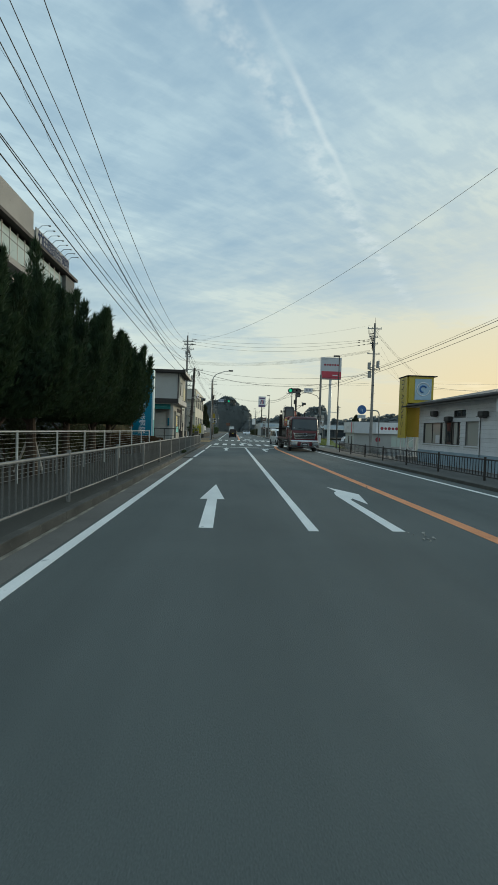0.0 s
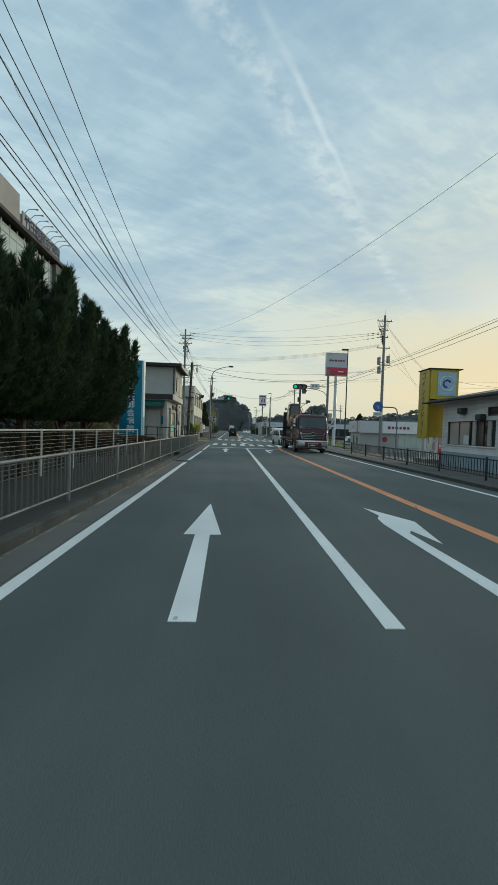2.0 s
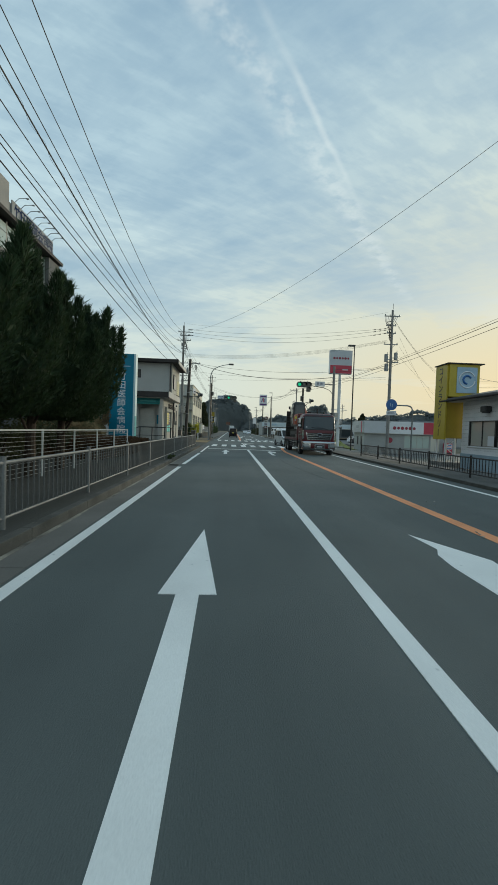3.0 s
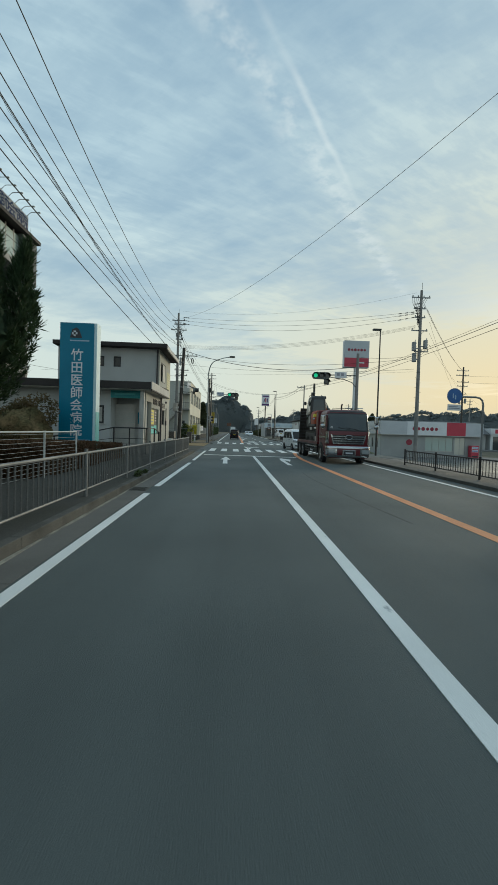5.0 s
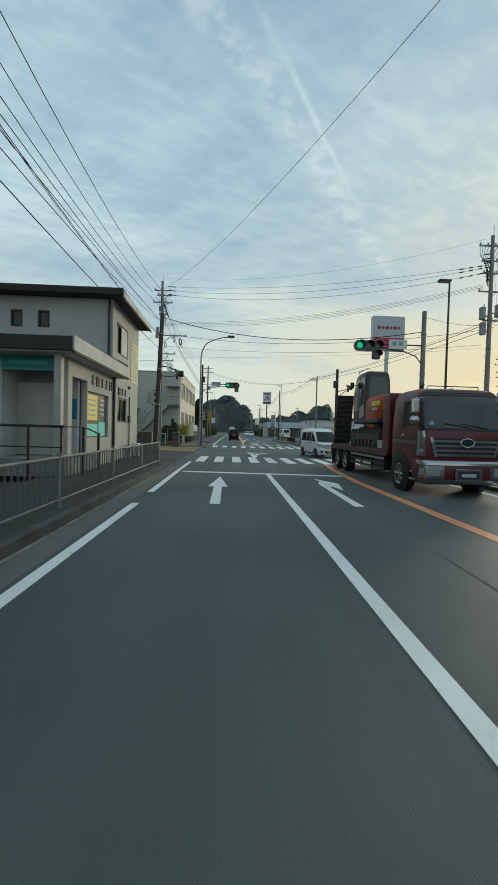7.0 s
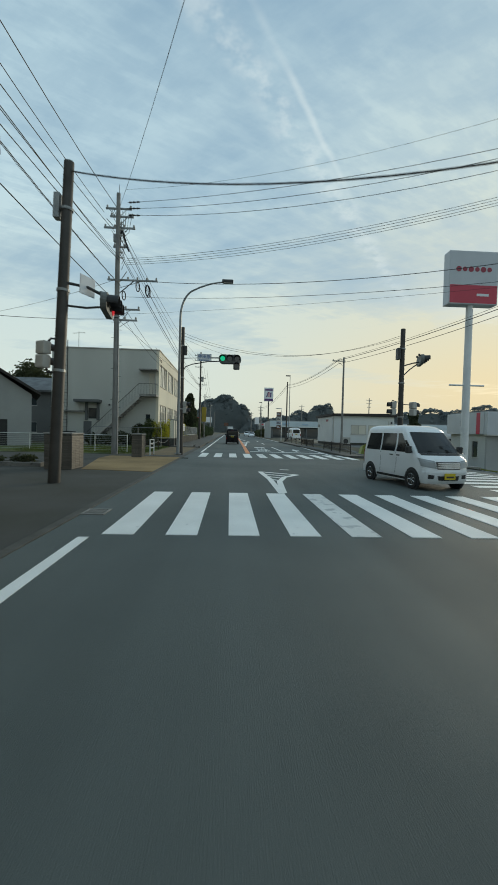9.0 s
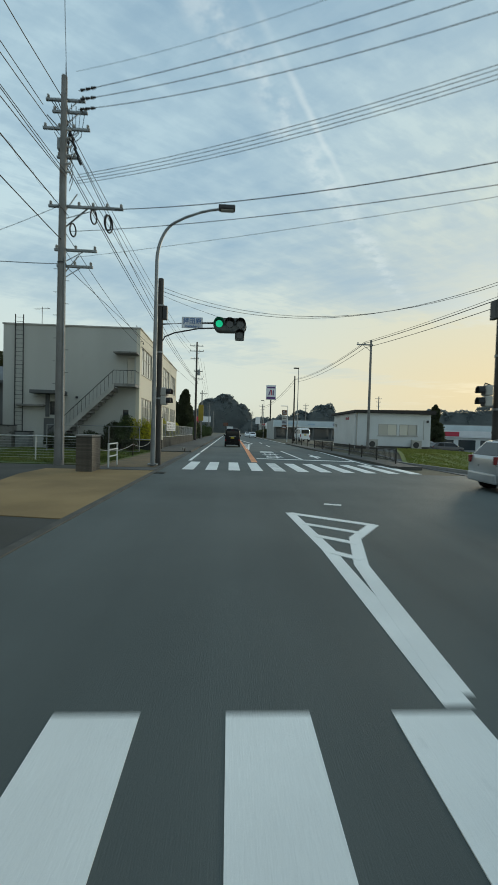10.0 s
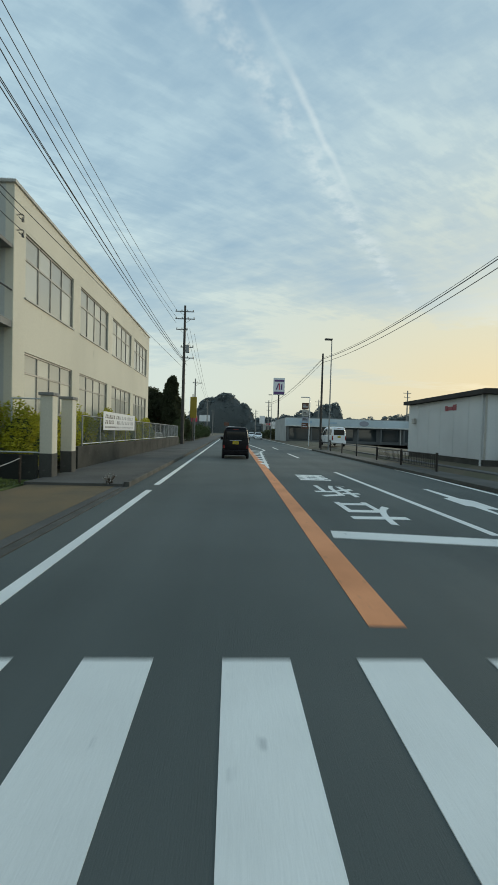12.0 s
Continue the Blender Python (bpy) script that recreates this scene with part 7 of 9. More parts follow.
# thin mesh fence across the school yard, before the stair
f = thing("yard_fence", (-11.0, 67.2, 0.03), "thin grey wire fence on pipe posts across the school yard", "fence")
for k in range(4):
    part("post", rod((1.85 * k, 0, -0.05), (1.85 * k, 0, 1.62), 0.028, n=8), GALV, f)
part("rail", rod((0, 0, 1.6), (5.55, 0, 1.6), 0.02, n=8), GALV, f)
part("rail", rod((0, 0, 0.1), (5.55, 0, 0.1), 0.015, n=8), GALV, f)
bm = bmesh.new()
for k in range(38):
    x = 0.15 * k
    cyl(bm, (x, 0, 0.1), (min(x + 0.75, 5.55), 0, 1.6), 0.0015, n=3)
    cyl(bm, (x, 0, 1.6), (min(x + 0.75, 5.55), 0, 0.1), 0.0015, n=3)
tagged(part("wire_mesh", bm, GALV, f), kind="stuff")
# storage boxes and meters along the foot of the school's end wall
for x, w, h, m in ((-15.3, 0.8, 1.5, CONCRETE), (-14.2, 0.9, 1.1, GALV), (-10.4, 0.6, 0.9, CONCRETE_DARK)):
    b = thing("storage_box", (x, 71.0, 0.0), "weathered grey storage box against the school wall", "storage box")
    part("body", boxes((-w / 2, -0.35, -0.03, w / 2, 0.35, h), bevel=0.02), m, b)
    part("lid", boxes((-w / 2 - 0.03, -0.38, h, w / 2 + 0.03, 0.36, h + 0.06), bevel=0.01), STEEL_DARK, b)

g = thing("pipe_gate", (-6.15, 70.9, 0.0), "narrow gate of white-painted pipes beside the gate post", "gate")
for x in (0.0, 0.85):
    part("upright", rod((x, 0, 0.0), (x, 0, 2.3), 0.025, n=8), FENCE_WHITE, g)
for z in (0.75, 2.28):
    part("cross_rail", rod((0, 0, z), (0.85, 0, z), 0.022, n=8), FENCE_WHITE, g)

# ---- plants ----
RNG = np.random.default_rng(7)


def blades(name, base, way, length, width, material, per=4, spread=0.55):
    """Sprays of narrow pointed leaves: for each base point a small bunch of triangles round its direction."""
    n = len(base)
    b = np.repeat(base, per, 0)
    d = np.repeat(way, per, 0) + RNG.normal(0, spread, (n * per, 3))
    d /= np.linalg.norm(d, axis=1, keepdims=True)
    ln = np.repeat(length, per) * RNG.uniform(0.6, 1.1, n * per)
    side = np.cross(d, RNG.normal(0, 1, (n * per, 3)))
    side /= np.linalg.norm(side, axis=1, keepdims=True) + 1e-9
    wd = np.repeat(width, per)[:, None] * RNG.uniform(0.7, 1.2, (n * per, 1))
    mid = b + d * ln[:, None] * 0.45
    m0, m1 = mid - side * wd, mid + side * wd
    tip = b + d * ln[:, None]
    verts = np.stack([b, m1, tip, m0], 1).reshape(-1, 3)
    k = np.arange(n * per)[:, None] * 4
    me = bpy.data.meshes.new(name)
    me.from_pydata(verts.tolist(), [], (k + np.array([[0, 1, 2, 3]])).tolist())
    me.materials.append(material)
    return me


def conifer_mesh(h, rad, seed, material=CONIFER):
    """A juniper of many leaning spires, each a flame of fine upswept sprays."""
    g = np.random.default_rng(seed)
    base, way, ln, wd = [], [], [], []
    spires = [(0.0, 0.0, h)] + [(rad * q * math.cos(a), rad * q * math.sin(a), h * g.uniform(0.68, 0.98) * (1.04 - 0.2 * q)) for q, n, o in ((0.42, 7, 0.2), (0.72, 11, 0.5), (1.0, 15, 0.1)) for a in [o + 2 * math.pi * (k + g.uniform(-0.3, 0.3)) / n for k in range(n)]]
    for sx, sy, top in spires:
        m = 760
        f = g.uniform(0, 1, m) ** 0.8
        a = g.uniform(0, 2 * math.pi, m)
        out = np.c_[np.cos(a), np.sin(a)]
        lump = 0.72 + 0.38 * np.sin(a * 3 + f * 11 + g.uniform(0, 6)) * np.sin(f * 17 + g.uniform(0, 6) + a)
        r = (0.66 * (1 - f) ** 0.7 * np.minimum(1, 0.45 + f * 3) + 0.02) * lump * np.sqrt(g.uniform(0.45, 1, m))
        lean = 0.42 + 0.72 * f ** 0.5
        p = np.c_[sx * lean + out[:, 0] * r, sy * lean + out[:, 1] * r, 1.6 + f * (top - 1.8)]
        base.append(p)
        way.append(np.c_[out * (0.85 * (1 - f) + 0.16)[:, None], np.full(m, 1.0)])
        ln.append(g.uniform(0.09, 0.24, m) * (0.85 + 0.5 * f))
        wd.append(np.full(m, 0.012))
    return blades("crown", np.concatenate(base), np.concatenate(way), np.concatenate(ln), np.concatenate(wd), material, 5, 0.34)


def core_mesh(h, rad, seed, material):
    """The dark inner mass of twigs and old leaves, uneven all over."""
    bm = bmesh.new()
    bmesh.ops.create_icosphere(bm, subdivisions=5, radius=1)
    for v in bm.verts:
        f = (v.co.z + 1) / 2
        n = noise.fractal(v.co * 2.2 + Vector((seed, 0, 0)), 1.0, 2.0, 4)
        r = rad * 0.94 * (1 + 0.22 * n + 0.12 * noise.fractal(v.co * 9 + Vector((seed, 3, 0)), 1.0, 2.0, 3))
        q = (0.62 + 0.5 * math.sin(min(f * 2.4, 1.57))) * (1 - 0.75 * f * f)
        v.co = Vector((v.co.x * r * q, v.co.y * r * q, 1.75 + f * (h - 2.7) + 0.3 * n))
    return mesh_of("inner_foliage", bm, material, True)


crowns = [(conifer_mesh(6.5, 1.75, 1), core_mesh(5.5, 1.95, 1.0, CONIFER)), (conifer_mesh(6.1, 1.75, 2), core_mesh(5.2, 1.95, 5.0, CONIFER)), (conifer_mesh(6.8, 1.75, 3), core_mesh(5.8, 1.95, 9.0, CONIFER))]
for k, (x, y, s) in enumerate(((-5.9, 6.0, 0.92), (-5.75, 8.4, 0.98), (-5.8, 10.8, 1.02), (-5.75, 13.2, 0.95), (-5.65, 15.5, 1.0), (-5.63, 17.4, 0.95))):
    t = thing("conifer_tree", pose(x, y, 0.05, 0, 0, 67 * k), "dense dark green juniper with upswept flame-like tufts", "tree", "conifers behind the hospital fence")
    t.scale = (s, s, s)
    me, core = crowns[k % 3]
    part("crown", me, None, t)
    part("inner_foliage", core, None, t)
    bm = bmesh.new()
    tube(bm, [(0, 0, -0.2), (0.05, 0.02, 1.0), (0.0, 0.06, 2.4), (0.04, 0, 5.0)], 0.17, 10, 0.06)
    for j in range(6):
        a = j * 1.1
        tube(bm, [(0, 0, 1.0 + 0.3 * j), (0.5 * math.cos(a), 0.5 * math.sin(a), 1.6 + 0.3 * j), (0.9 * math.cos(a), 0.9 * math.sin(a), 2.4 + 0.3 * j)], 0.05, 6, 0.02)
    part("trunk", bm, BARK, t, smooth=True)
for k, (x, y) in enumerate(((-6.2, 4.6), (-6.3, 9.0), (-6.1, 11.3))):
    t = thing("tree_stake", (x, y, 0.05), "leaning weathered wooden tree stakes tied together", "stake")
    part("stake", rod((-0.5, 0, -0.1), (0.15, 0.1, 1.7), 0.035, n=7), TRIM_LIGHT, t)
    part("stake", rod((0.5, -0.2, -0.1), (-0.1, 0.1, 1.7), 0.035, n=7), TRIM_LIGHT, t)
    part("stake", rod((0.0, 0.5, -0.1), (0.05, -0.1, 1.7), 0.035, n=7), TRIM_LIGHT, t)


def leaf_mass(name, centre, radii, n, material, leaf, seed):
    """Leaves over several overlapping lumps, so that the outline is uneven and has gaps."""
    g = np.random.default_rng(seed)
    m = 9
    c = g.normal(0, 1, (m, 3))
    c /= np.linalg.norm(c, axis=1, keepdims=True)
    c *= g.uniform(0.25, 0.72, (m, 1))
    q = g.uniform(0.32, 0.55, m)
    pick = g.integers(0, m, n)
    v = g.normal(0, 1, (n, 3))
    v /= np.linalg.norm(v, axis=1, keepdims=True)
    pts = np.array(centre) + (c[pick] + v * (q[pick] * g.uniform(0.65, 1.1, n))[:, None]) * np.array(radii)
    pts[:, 2] = np.maximum(pts[:, 2], 0.02)
    return blades(name, pts, v + np.array([0, 0, 0.45]), np.full(n, leaf) * g.uniform(0.6, 1.5, n), np.full(n, leaf * 0.28), material, 3, 0.8)


def bush(x, y, z, rx, ry, rz, material, label, seed, leaf=0.16, n=900, lift=0.0, core=0.0):
    t = thing("bush", (x, y, z), label, "bush")
    part("leaves", leaf_mass("leaves", (0, 0, rz * 0.9 + lift), (rx, ry, rz), n, material, leaf, seed), None, t)
    bm = bmesh.new()
    for k in range(5):
        a = 1.3 * k
        tube(bm, [(0.05 * math.cos(a), 0.05 * math.sin(a), -0.1), (rx * 0.3 * math.cos(a), ry * 0.3 * math.sin(a), rz * 0.7), (rx * 0.6 * math.cos(a), ry * 0.6 * math.sin(a), rz * 1.3)], 0.03, 6, 0.01)
    part("branching_stem", bm, BARK, t)
    if core:
        bm = bmesh.new()
        bmesh.ops.create_icosphere(bm, subdivisions=3, radius=1)
        for v in bm.verts:
            q = core * (1 + 0.3 * noise.fractal(v.co * 2 + Vector((seed, 0, 0)), 1.0, 2.0, 3))
            v.co = Vector((v.co.x * q * rx, v.co.y * q * ry, max(-0.05, rz * 0.9 + lift + v.co.z * q * rz)))
        part("inner_foliage", bm, LEAF_GREEN if material == LEAF_YELLOW else material, t, smooth=True)


bush(-7.2, 24.6, 0.05, 1.35, 0.9, 1.38, BUSH_AUTUMN, "dense brown autumn bush beside the sign tower", 31, 0.075, 9000, core=0.62)
bush(-9.2, 24.6, 0.05, 1.2, 0.9, 1.25, BUSH_AUTUMN, "dense brown autumn bush beside the sign tower", 32, 0.075, 8000, core=0.62)


def clipped_hedge(x0, x1, y0, y1, h, seed):
    """A flat-topped clipped hedge: a rough inner mass with small leaves all over it."""
    t = thing("hedge", ((x0 + x1) / 2, (y0 + y1) / 2, 0.03), "low clipped brown hedge before the clinic", "hedge", "clipped hedges before the clinic")
    w, d = (x1 - x0) / 2, (y1 - y0) / 2
    bm = bmesh.new()
    box(bm, -w + 0.08, -d + 0.08, -0.05, w - 0.08, d - 0.08, h - 0.06, bevel=0.1)
    part("inner_foliage", bm, HEDGE, t)
    g = np.random.default_rng(seed)
    n = int(900 * (w * d * 4 + 2 * h * (w + d)))
    p = np.c_[g.uniform(-w, w, n), g.uniform(-d, d, n), np.full(n, h) + g.normal(0, 0.02, n)]
    side = g.uniform(0, 1, n)
    k = side < 0.5 * h * (w + d) / (w * d + h * (w + d)) * 2
    f = g.integers(0, 4, n)
    p[k, 2] = g.uniform(0.02, h, k.sum())
    p[k & (f == 0), 0] = -w
    p[k & (f == 1), 0] = w
    p[k & (f == 2), 1] = -d
    p[k & (f == 3), 1] = d
    part("leaves", blades("leaves", p, np.c_[p[:, 0] / w * k, p[:, 1] / d * k, np.full(n, 0.6)], np.full(n, 0.075), np.full(n, 0.02), HEDGE, 2, 0.7), None, t)


clipped_hedge(-8.2, -4.85, 21.4, 25.2, 0.9, 41)
clipped_hedge(-8.2, -6.7, 25.3, 26.1, 0.75, 42)
clipped_hedge(-8.4, -5.0, 26.2, 28.8, 0.74, 43)
for k in range(13):
    bush(-6.0 - 0.1 * (k % 2), 71.9 + 1.5 * k, 0.05, 0.5, 1.1, 0.95 + 0.08 * (k % 3), LEAF_YELLOW, "yellow flowering bush behind the school fence", 60 + k, 0.08, 4200, 0.15, 0.68)
bush(-7.2, 70.1, 0.05, 0.6, 0.6, 1.3, LEAF_GREEN, "dark evergreen bush beside the school stair", 81, 0.1, 2200)
for k in range(14):
    bush(-6.4, 103 + 5.0 * k, 0.0, 1.4, 3.2, 1.25 + 0.2 * (k % 3), LEAF_GREEN, "overgrown green roadside bush", 90 + k, 0.13, 2200)
for k in range(6):
    bush(9.6 + 0.4 * (k % 2), 150 + 6 * k, 0.0, 1.6, 3.0, 1.2, LEAF_DARK, "dark roadside bush past the yard", 110 + k, 0.3, 700)
bush(-3.0, 69.6, 0.1, 0.22, 0.5, 0.14, TRIM_LIGHT, "pale flowering weeds at the kerb", 120, 0.035, 60)


def broad_tree(x, y, z, h, r, seed, label, material=LEAF_DARK, peak=0.6):
    g = np.random.default_rng(seed)
    t = thing("tree", (x, y, z), label, "tree", "trees beyond the junction")
    bm = bmesh.new()
    tube(bm, [(0, 0, -0.2), (0.1, 0, h * 0.3), (0, 0.1, h * 0.6), (0.1, 0, h * 0.9)], 0.03 * h, 8, 0.02)
    ms, ws = [], []
    n = 16 if peak < 0.7 else 30
    for k in range(n):
        a, f = 2.4 * k + g.uniform(-0.4, 0.4), 0.22 + 0.75 * (k + 0.5) / n
        rr = r * (1.1 - peak * f) * g.uniform(0.25, 1.15)
        lump = r * 0.42 * (1 if peak < 0.7 else g.uniform(0.6, 1.35) * (1.15 - 0.8 * f))
        c = np.array([rr * math.cos(a), rr * math.sin(a), h * f])
        tube(bm, [(0, 0, h * f * 0.7), tuple(c * np.array([0.5, 0.5, 0.95])), tuple(c)], 0.012 * h, 6, 0.01)
        v = g.normal(0, 1, (420, 3))
        v /= np.linalg.norm(v, axis=1, keepdims=True)
        ms.append(c + v * g.uniform(0.35, 1.1, (420, 1)) * lump * np.array([1, 1, 0.8 if peak < 0.7 else 1.3]))
        ws.append(v)
    part("trunk", bm, BARK, t)
    p = np.concatenate(ms)
    part("crown", blades("crown", p, np.concatenate(ws), np.full(len(p), 0.035 * h), np.full(len(p), 0.011 * h), material, 3, 0.8), None, t)


broad_tree(33.5, 107, height(33.5, 107), 7.4, 1.5, 16, "pointed dark evergreen tree beyond the phone shop", peak=0.95)
broad_tree(-7.7, 112, 0, 8.3, 2.1, 15, "pointed dark evergreen tree past the school", peak=1.0)
broad_tree(-10.0, 113, 0, 6.6, 2.2, 8, "broad dark evergreen tree past the school")
broad_tree(-7.7, 114, 0, 4.9, 1.7, 6, "low dark evergreen tree past the school", peak=0.9)
broad_tree(-14, 110, 0, 7.0, 3.2, 7, "dark evergreen tree past the school")
broad_tree(-27, 92, 0, 9.5, 3.6, 12, "dark evergreen tree behind the houses")
broad_tree(-33, 90, 0, 8.5, 4.0, 13, "dark evergreen tree behind the houses")
broad_tree(-36, 110, 0, 9.0, 4.0, 10, "dark evergreen tree behind the houses")
broad_tree(-30, 98, 0, 7.0, 3.0, 11, "dark evergreen tree behind the houses")


def woods(name, domes, count, label, size):
    """A far wooded hill: clumps of leaves over the domes, and an uneven mass beneath."""
    g = np.random.default_rng(count)
    pts, ways = [], []
    bm = bmesh.new()
    for cx, cy, rx, ry, h in domes:
        n = int(count * rx / sum(d[2] for d in domes))
        for _ in range(n):
            a, q = g.uniform(0, 2 * math.pi), math.sqrt(g.uniform(0, 1))
            zc = h * (1 - q ** 2.2)
            c = np.array([cx + rx * q * math.cos(a), cy + ry * q * math.sin(a), zc + g.uniform(-0.5, 1.1) * size * 0.45])
            v = g.normal(0, 1, (34, 3))
            v[:, 2] = np.abs(v[:, 2])
            v /= np.linalg.norm(v, axis=1, keepdims=True)
            pts.append(c + v * size * g.uniform(0.35, 0.85))
            ways.append(v)
        bmesh.ops.create_icosphere(bm, subdivisions=4, radius=1, matrix=Matrix.Translation((cx, cy, -h * 0.05)) @ Matrix.Diagonal((rx * 1.02, ry * 1.02, h * 1.0, 1)))
    for v in bm.verts:
        n = noise.fractal(v.co * 0.11, 1.0, 2.0, 4)
        v.co += Vector((0, 0, 1)) * n * size * 0.9
    ob = part(name, bm, LEAF_HAZED, smooth=False)
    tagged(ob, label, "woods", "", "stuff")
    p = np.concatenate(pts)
    part("leaf_clumps", blades("leaf_clumps", p, np.concatenate(ways), np.full(len(p), size * 0.42), np.full(len(p), size * 0.14), LEAF_HAZED, 3, 0.8), None, ob)


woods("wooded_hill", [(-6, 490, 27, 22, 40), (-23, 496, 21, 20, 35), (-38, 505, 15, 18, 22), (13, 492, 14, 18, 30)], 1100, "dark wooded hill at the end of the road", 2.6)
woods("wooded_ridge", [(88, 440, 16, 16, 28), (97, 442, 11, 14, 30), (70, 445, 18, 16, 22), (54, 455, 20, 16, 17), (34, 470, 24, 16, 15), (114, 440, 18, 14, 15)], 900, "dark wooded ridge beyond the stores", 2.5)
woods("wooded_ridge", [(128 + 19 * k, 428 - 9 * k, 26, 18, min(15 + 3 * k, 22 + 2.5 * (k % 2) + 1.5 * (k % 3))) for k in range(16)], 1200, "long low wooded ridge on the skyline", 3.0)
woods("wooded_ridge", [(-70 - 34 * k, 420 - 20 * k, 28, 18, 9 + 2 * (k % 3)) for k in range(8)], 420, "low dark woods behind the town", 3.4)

for k in range(4):
    bush(-11.4 + 1.15 * k, 50.4, 0.1, 0.5, 0.4, 0.16, LEAF_DARK, "low dark plants in the forecourt bed", 130 + k, 0.1, 300)

# weeds in the gutter joints
for k, (x, y, q) in enumerate(((-2.6, 21.7, 0.9), (-2.62, 22.5, 0.6))):
    bush(x, y, 0.14, 0.13 * q, 0.35 * q, 0.1 * q, LEAF_GREEN, "small green weeds growing from the kerb joint", 140 + k, 0.06, 120)

for k, (x, y, r, h) in enumerate(((-8.3, 69.9, 0.7, 0.85), (-9.4, 69.6, 0.8, 0.7), (-10.6, 69.8, 0.7, 0.6), (-6.4, 68.6, 0.5, 0.45), (-7.6, 68.4, 0.6, 0.4), (-12.0, 69.9, 0.7, 0.6))):
    bush(x, y, 0.05, r, r * 0.8, h, LEAF_DARK, "dark evergreen shrub in the school yard", 160 + k, 0.09, 1500)

for k in range(9):
    bush(-7.3 - 0.3 * (k % 2), 3.0 + 2.3 * k, 0.02, 0.7, 1.4, 1.05, LEAF_DARK, "dark undergrowth below the conifers", 180 + k, 0.11, 1300)

# dark shrubs and yellow blossom along the foot of the school's end wall
for k in range(3):
    bush(-6.0 - 1.0 * k, 71.0, 0.05, 0.75, 0.4, 1.05 + 0.12 * (k % 2), LEAF_YELLOW if k < 2 else LEAF_DARK, "yellow flowering bush by the school's end wall" if k < 2 else "dark evergreen shrub in the school yard", 200 + k, 0.08, 2600, 0.2, 0.5)

# grass blades standing on the verge
g = np.random.default_rng(77)
n = 14000
u, w = g.uniform(0, 1, n), g.uniform(0, 1, n)
vy = 58.4 + 16.0 * u
vx = np.maximum(np.maximum(10.75 - 0.3 * (vy - 58.2), 9.1), 8.9 + 0.36 * (vy - 62)) + 0.25 + 6.5 * w ** 1.3
tall = 0.6 + 0.7 * np.sin(vx * 1.9 + vy * 0.7) ** 2
me = blades("verge_grass", np.array([(x, y, height(x, y) + 0.05) for x, y in zip(vx.tolist(), vy.tolist())]), np.c_[g.normal(0, 0.3, n), g.normal(0, 0.3, n), np.ones(n)], 0.10 * tall, np.full(n, 0.010), VERGE_BLADE, 4, 0.3)
tagged(part("verge_grass", me, None), "short yellow-green grass on the verge beside the shed", "grass", "", "stuff")

# grass blades on the lawn before the school
n = 13000
vx, vy = -14 + 8.8 * g.uniform(0, 1, n) ** 0.7, g.uniform(58.8, 70.2, n)
tall = 0.5 + 0.9 * np.sin(vx * 1.3 + vy * 0.5) ** 2
me = blades("lawn_grass", np.c_[vx, vy, np.full(n, 0.03)], np.c_[g.normal(0, 0.3, n), g.normal(0, 0.3, n), np.ones(n)], 0.10 * tall, np.full(n, 0.010), LAWN_BLADE, 4, 0.3)
tagged(part("lawn_grass", me, None), "rough yellow-green grass on the lawn before the school", "grass", "", "stuff")

# ---- vehicles ----


def wheel(parent, x, y, r, w, out, rim_mat=CHROME, spokes=7, name="wheel"):
    """A wheel on an axle along x; out is the side (+1 or -1) that shows."""
    h = new(name)
    h.parent = parent
    h.matrix_basis = Matrix.Translation((x, y, r))
    bm = bmesh.new()
    prof = [(0.62, -w / 2), (0.9, -w / 2), (0.98, -w * 0.36), (1.0, -w * 0.2), (1.0, w * 0.2), (0.98, w * 0.36), (0.9, w / 2), (0.62, w / 2)]
    n = 28
    rings = [[bm.verts.new((q, r * f * math.cos(2 * math.pi * k / n), r * f * math.sin(2 * math.pi * k / n))) for k in range(n)] for f, q in prof]
    for s, t in zip(rings, rings[1:]):
        for k in range(n):
            bm.faces.new((s[k], s[(k + 1) % n], t[(k + 1) % n], t[k]))
    part("tyre", bm, TYRE, h, smooth=True)
    bm = bmesh.new()
    cyl(bm, (-out * w * 0.3, 0, 0), (out * w * 0.2, 0, 0), r * 0.63, n=24)
    part("rim_barrel", bm, STEEL_DARK, h)
    bm = bmesh.new()
    tube(bm, [(out * w * 0.42, r * 0.6 * math.cos(a), r * 0.6 * math.sin(a)) for a in steps(0, 2 * math.pi, 24)], r * 0.05, 6)
    cyl(bm, (out * w * 0.2, 0, 0), (out * w * 0.44, 0, 0), r * 0.16, n=14)
    for k in range(spokes):
        a = 2 * math.pi * k / spokes
        cyl(bm, (out * w * 0.36, 0.1 * r * math.cos(a), 0.1 * r * math.sin(a)), (out * w * 0.38, 0.6 * r * math.cos(a), 0.6 * r * math.sin(a)), r * 0.07, r * 0.05, n=6)
    part("rim", bm, rim_mat, h, smooth=True)


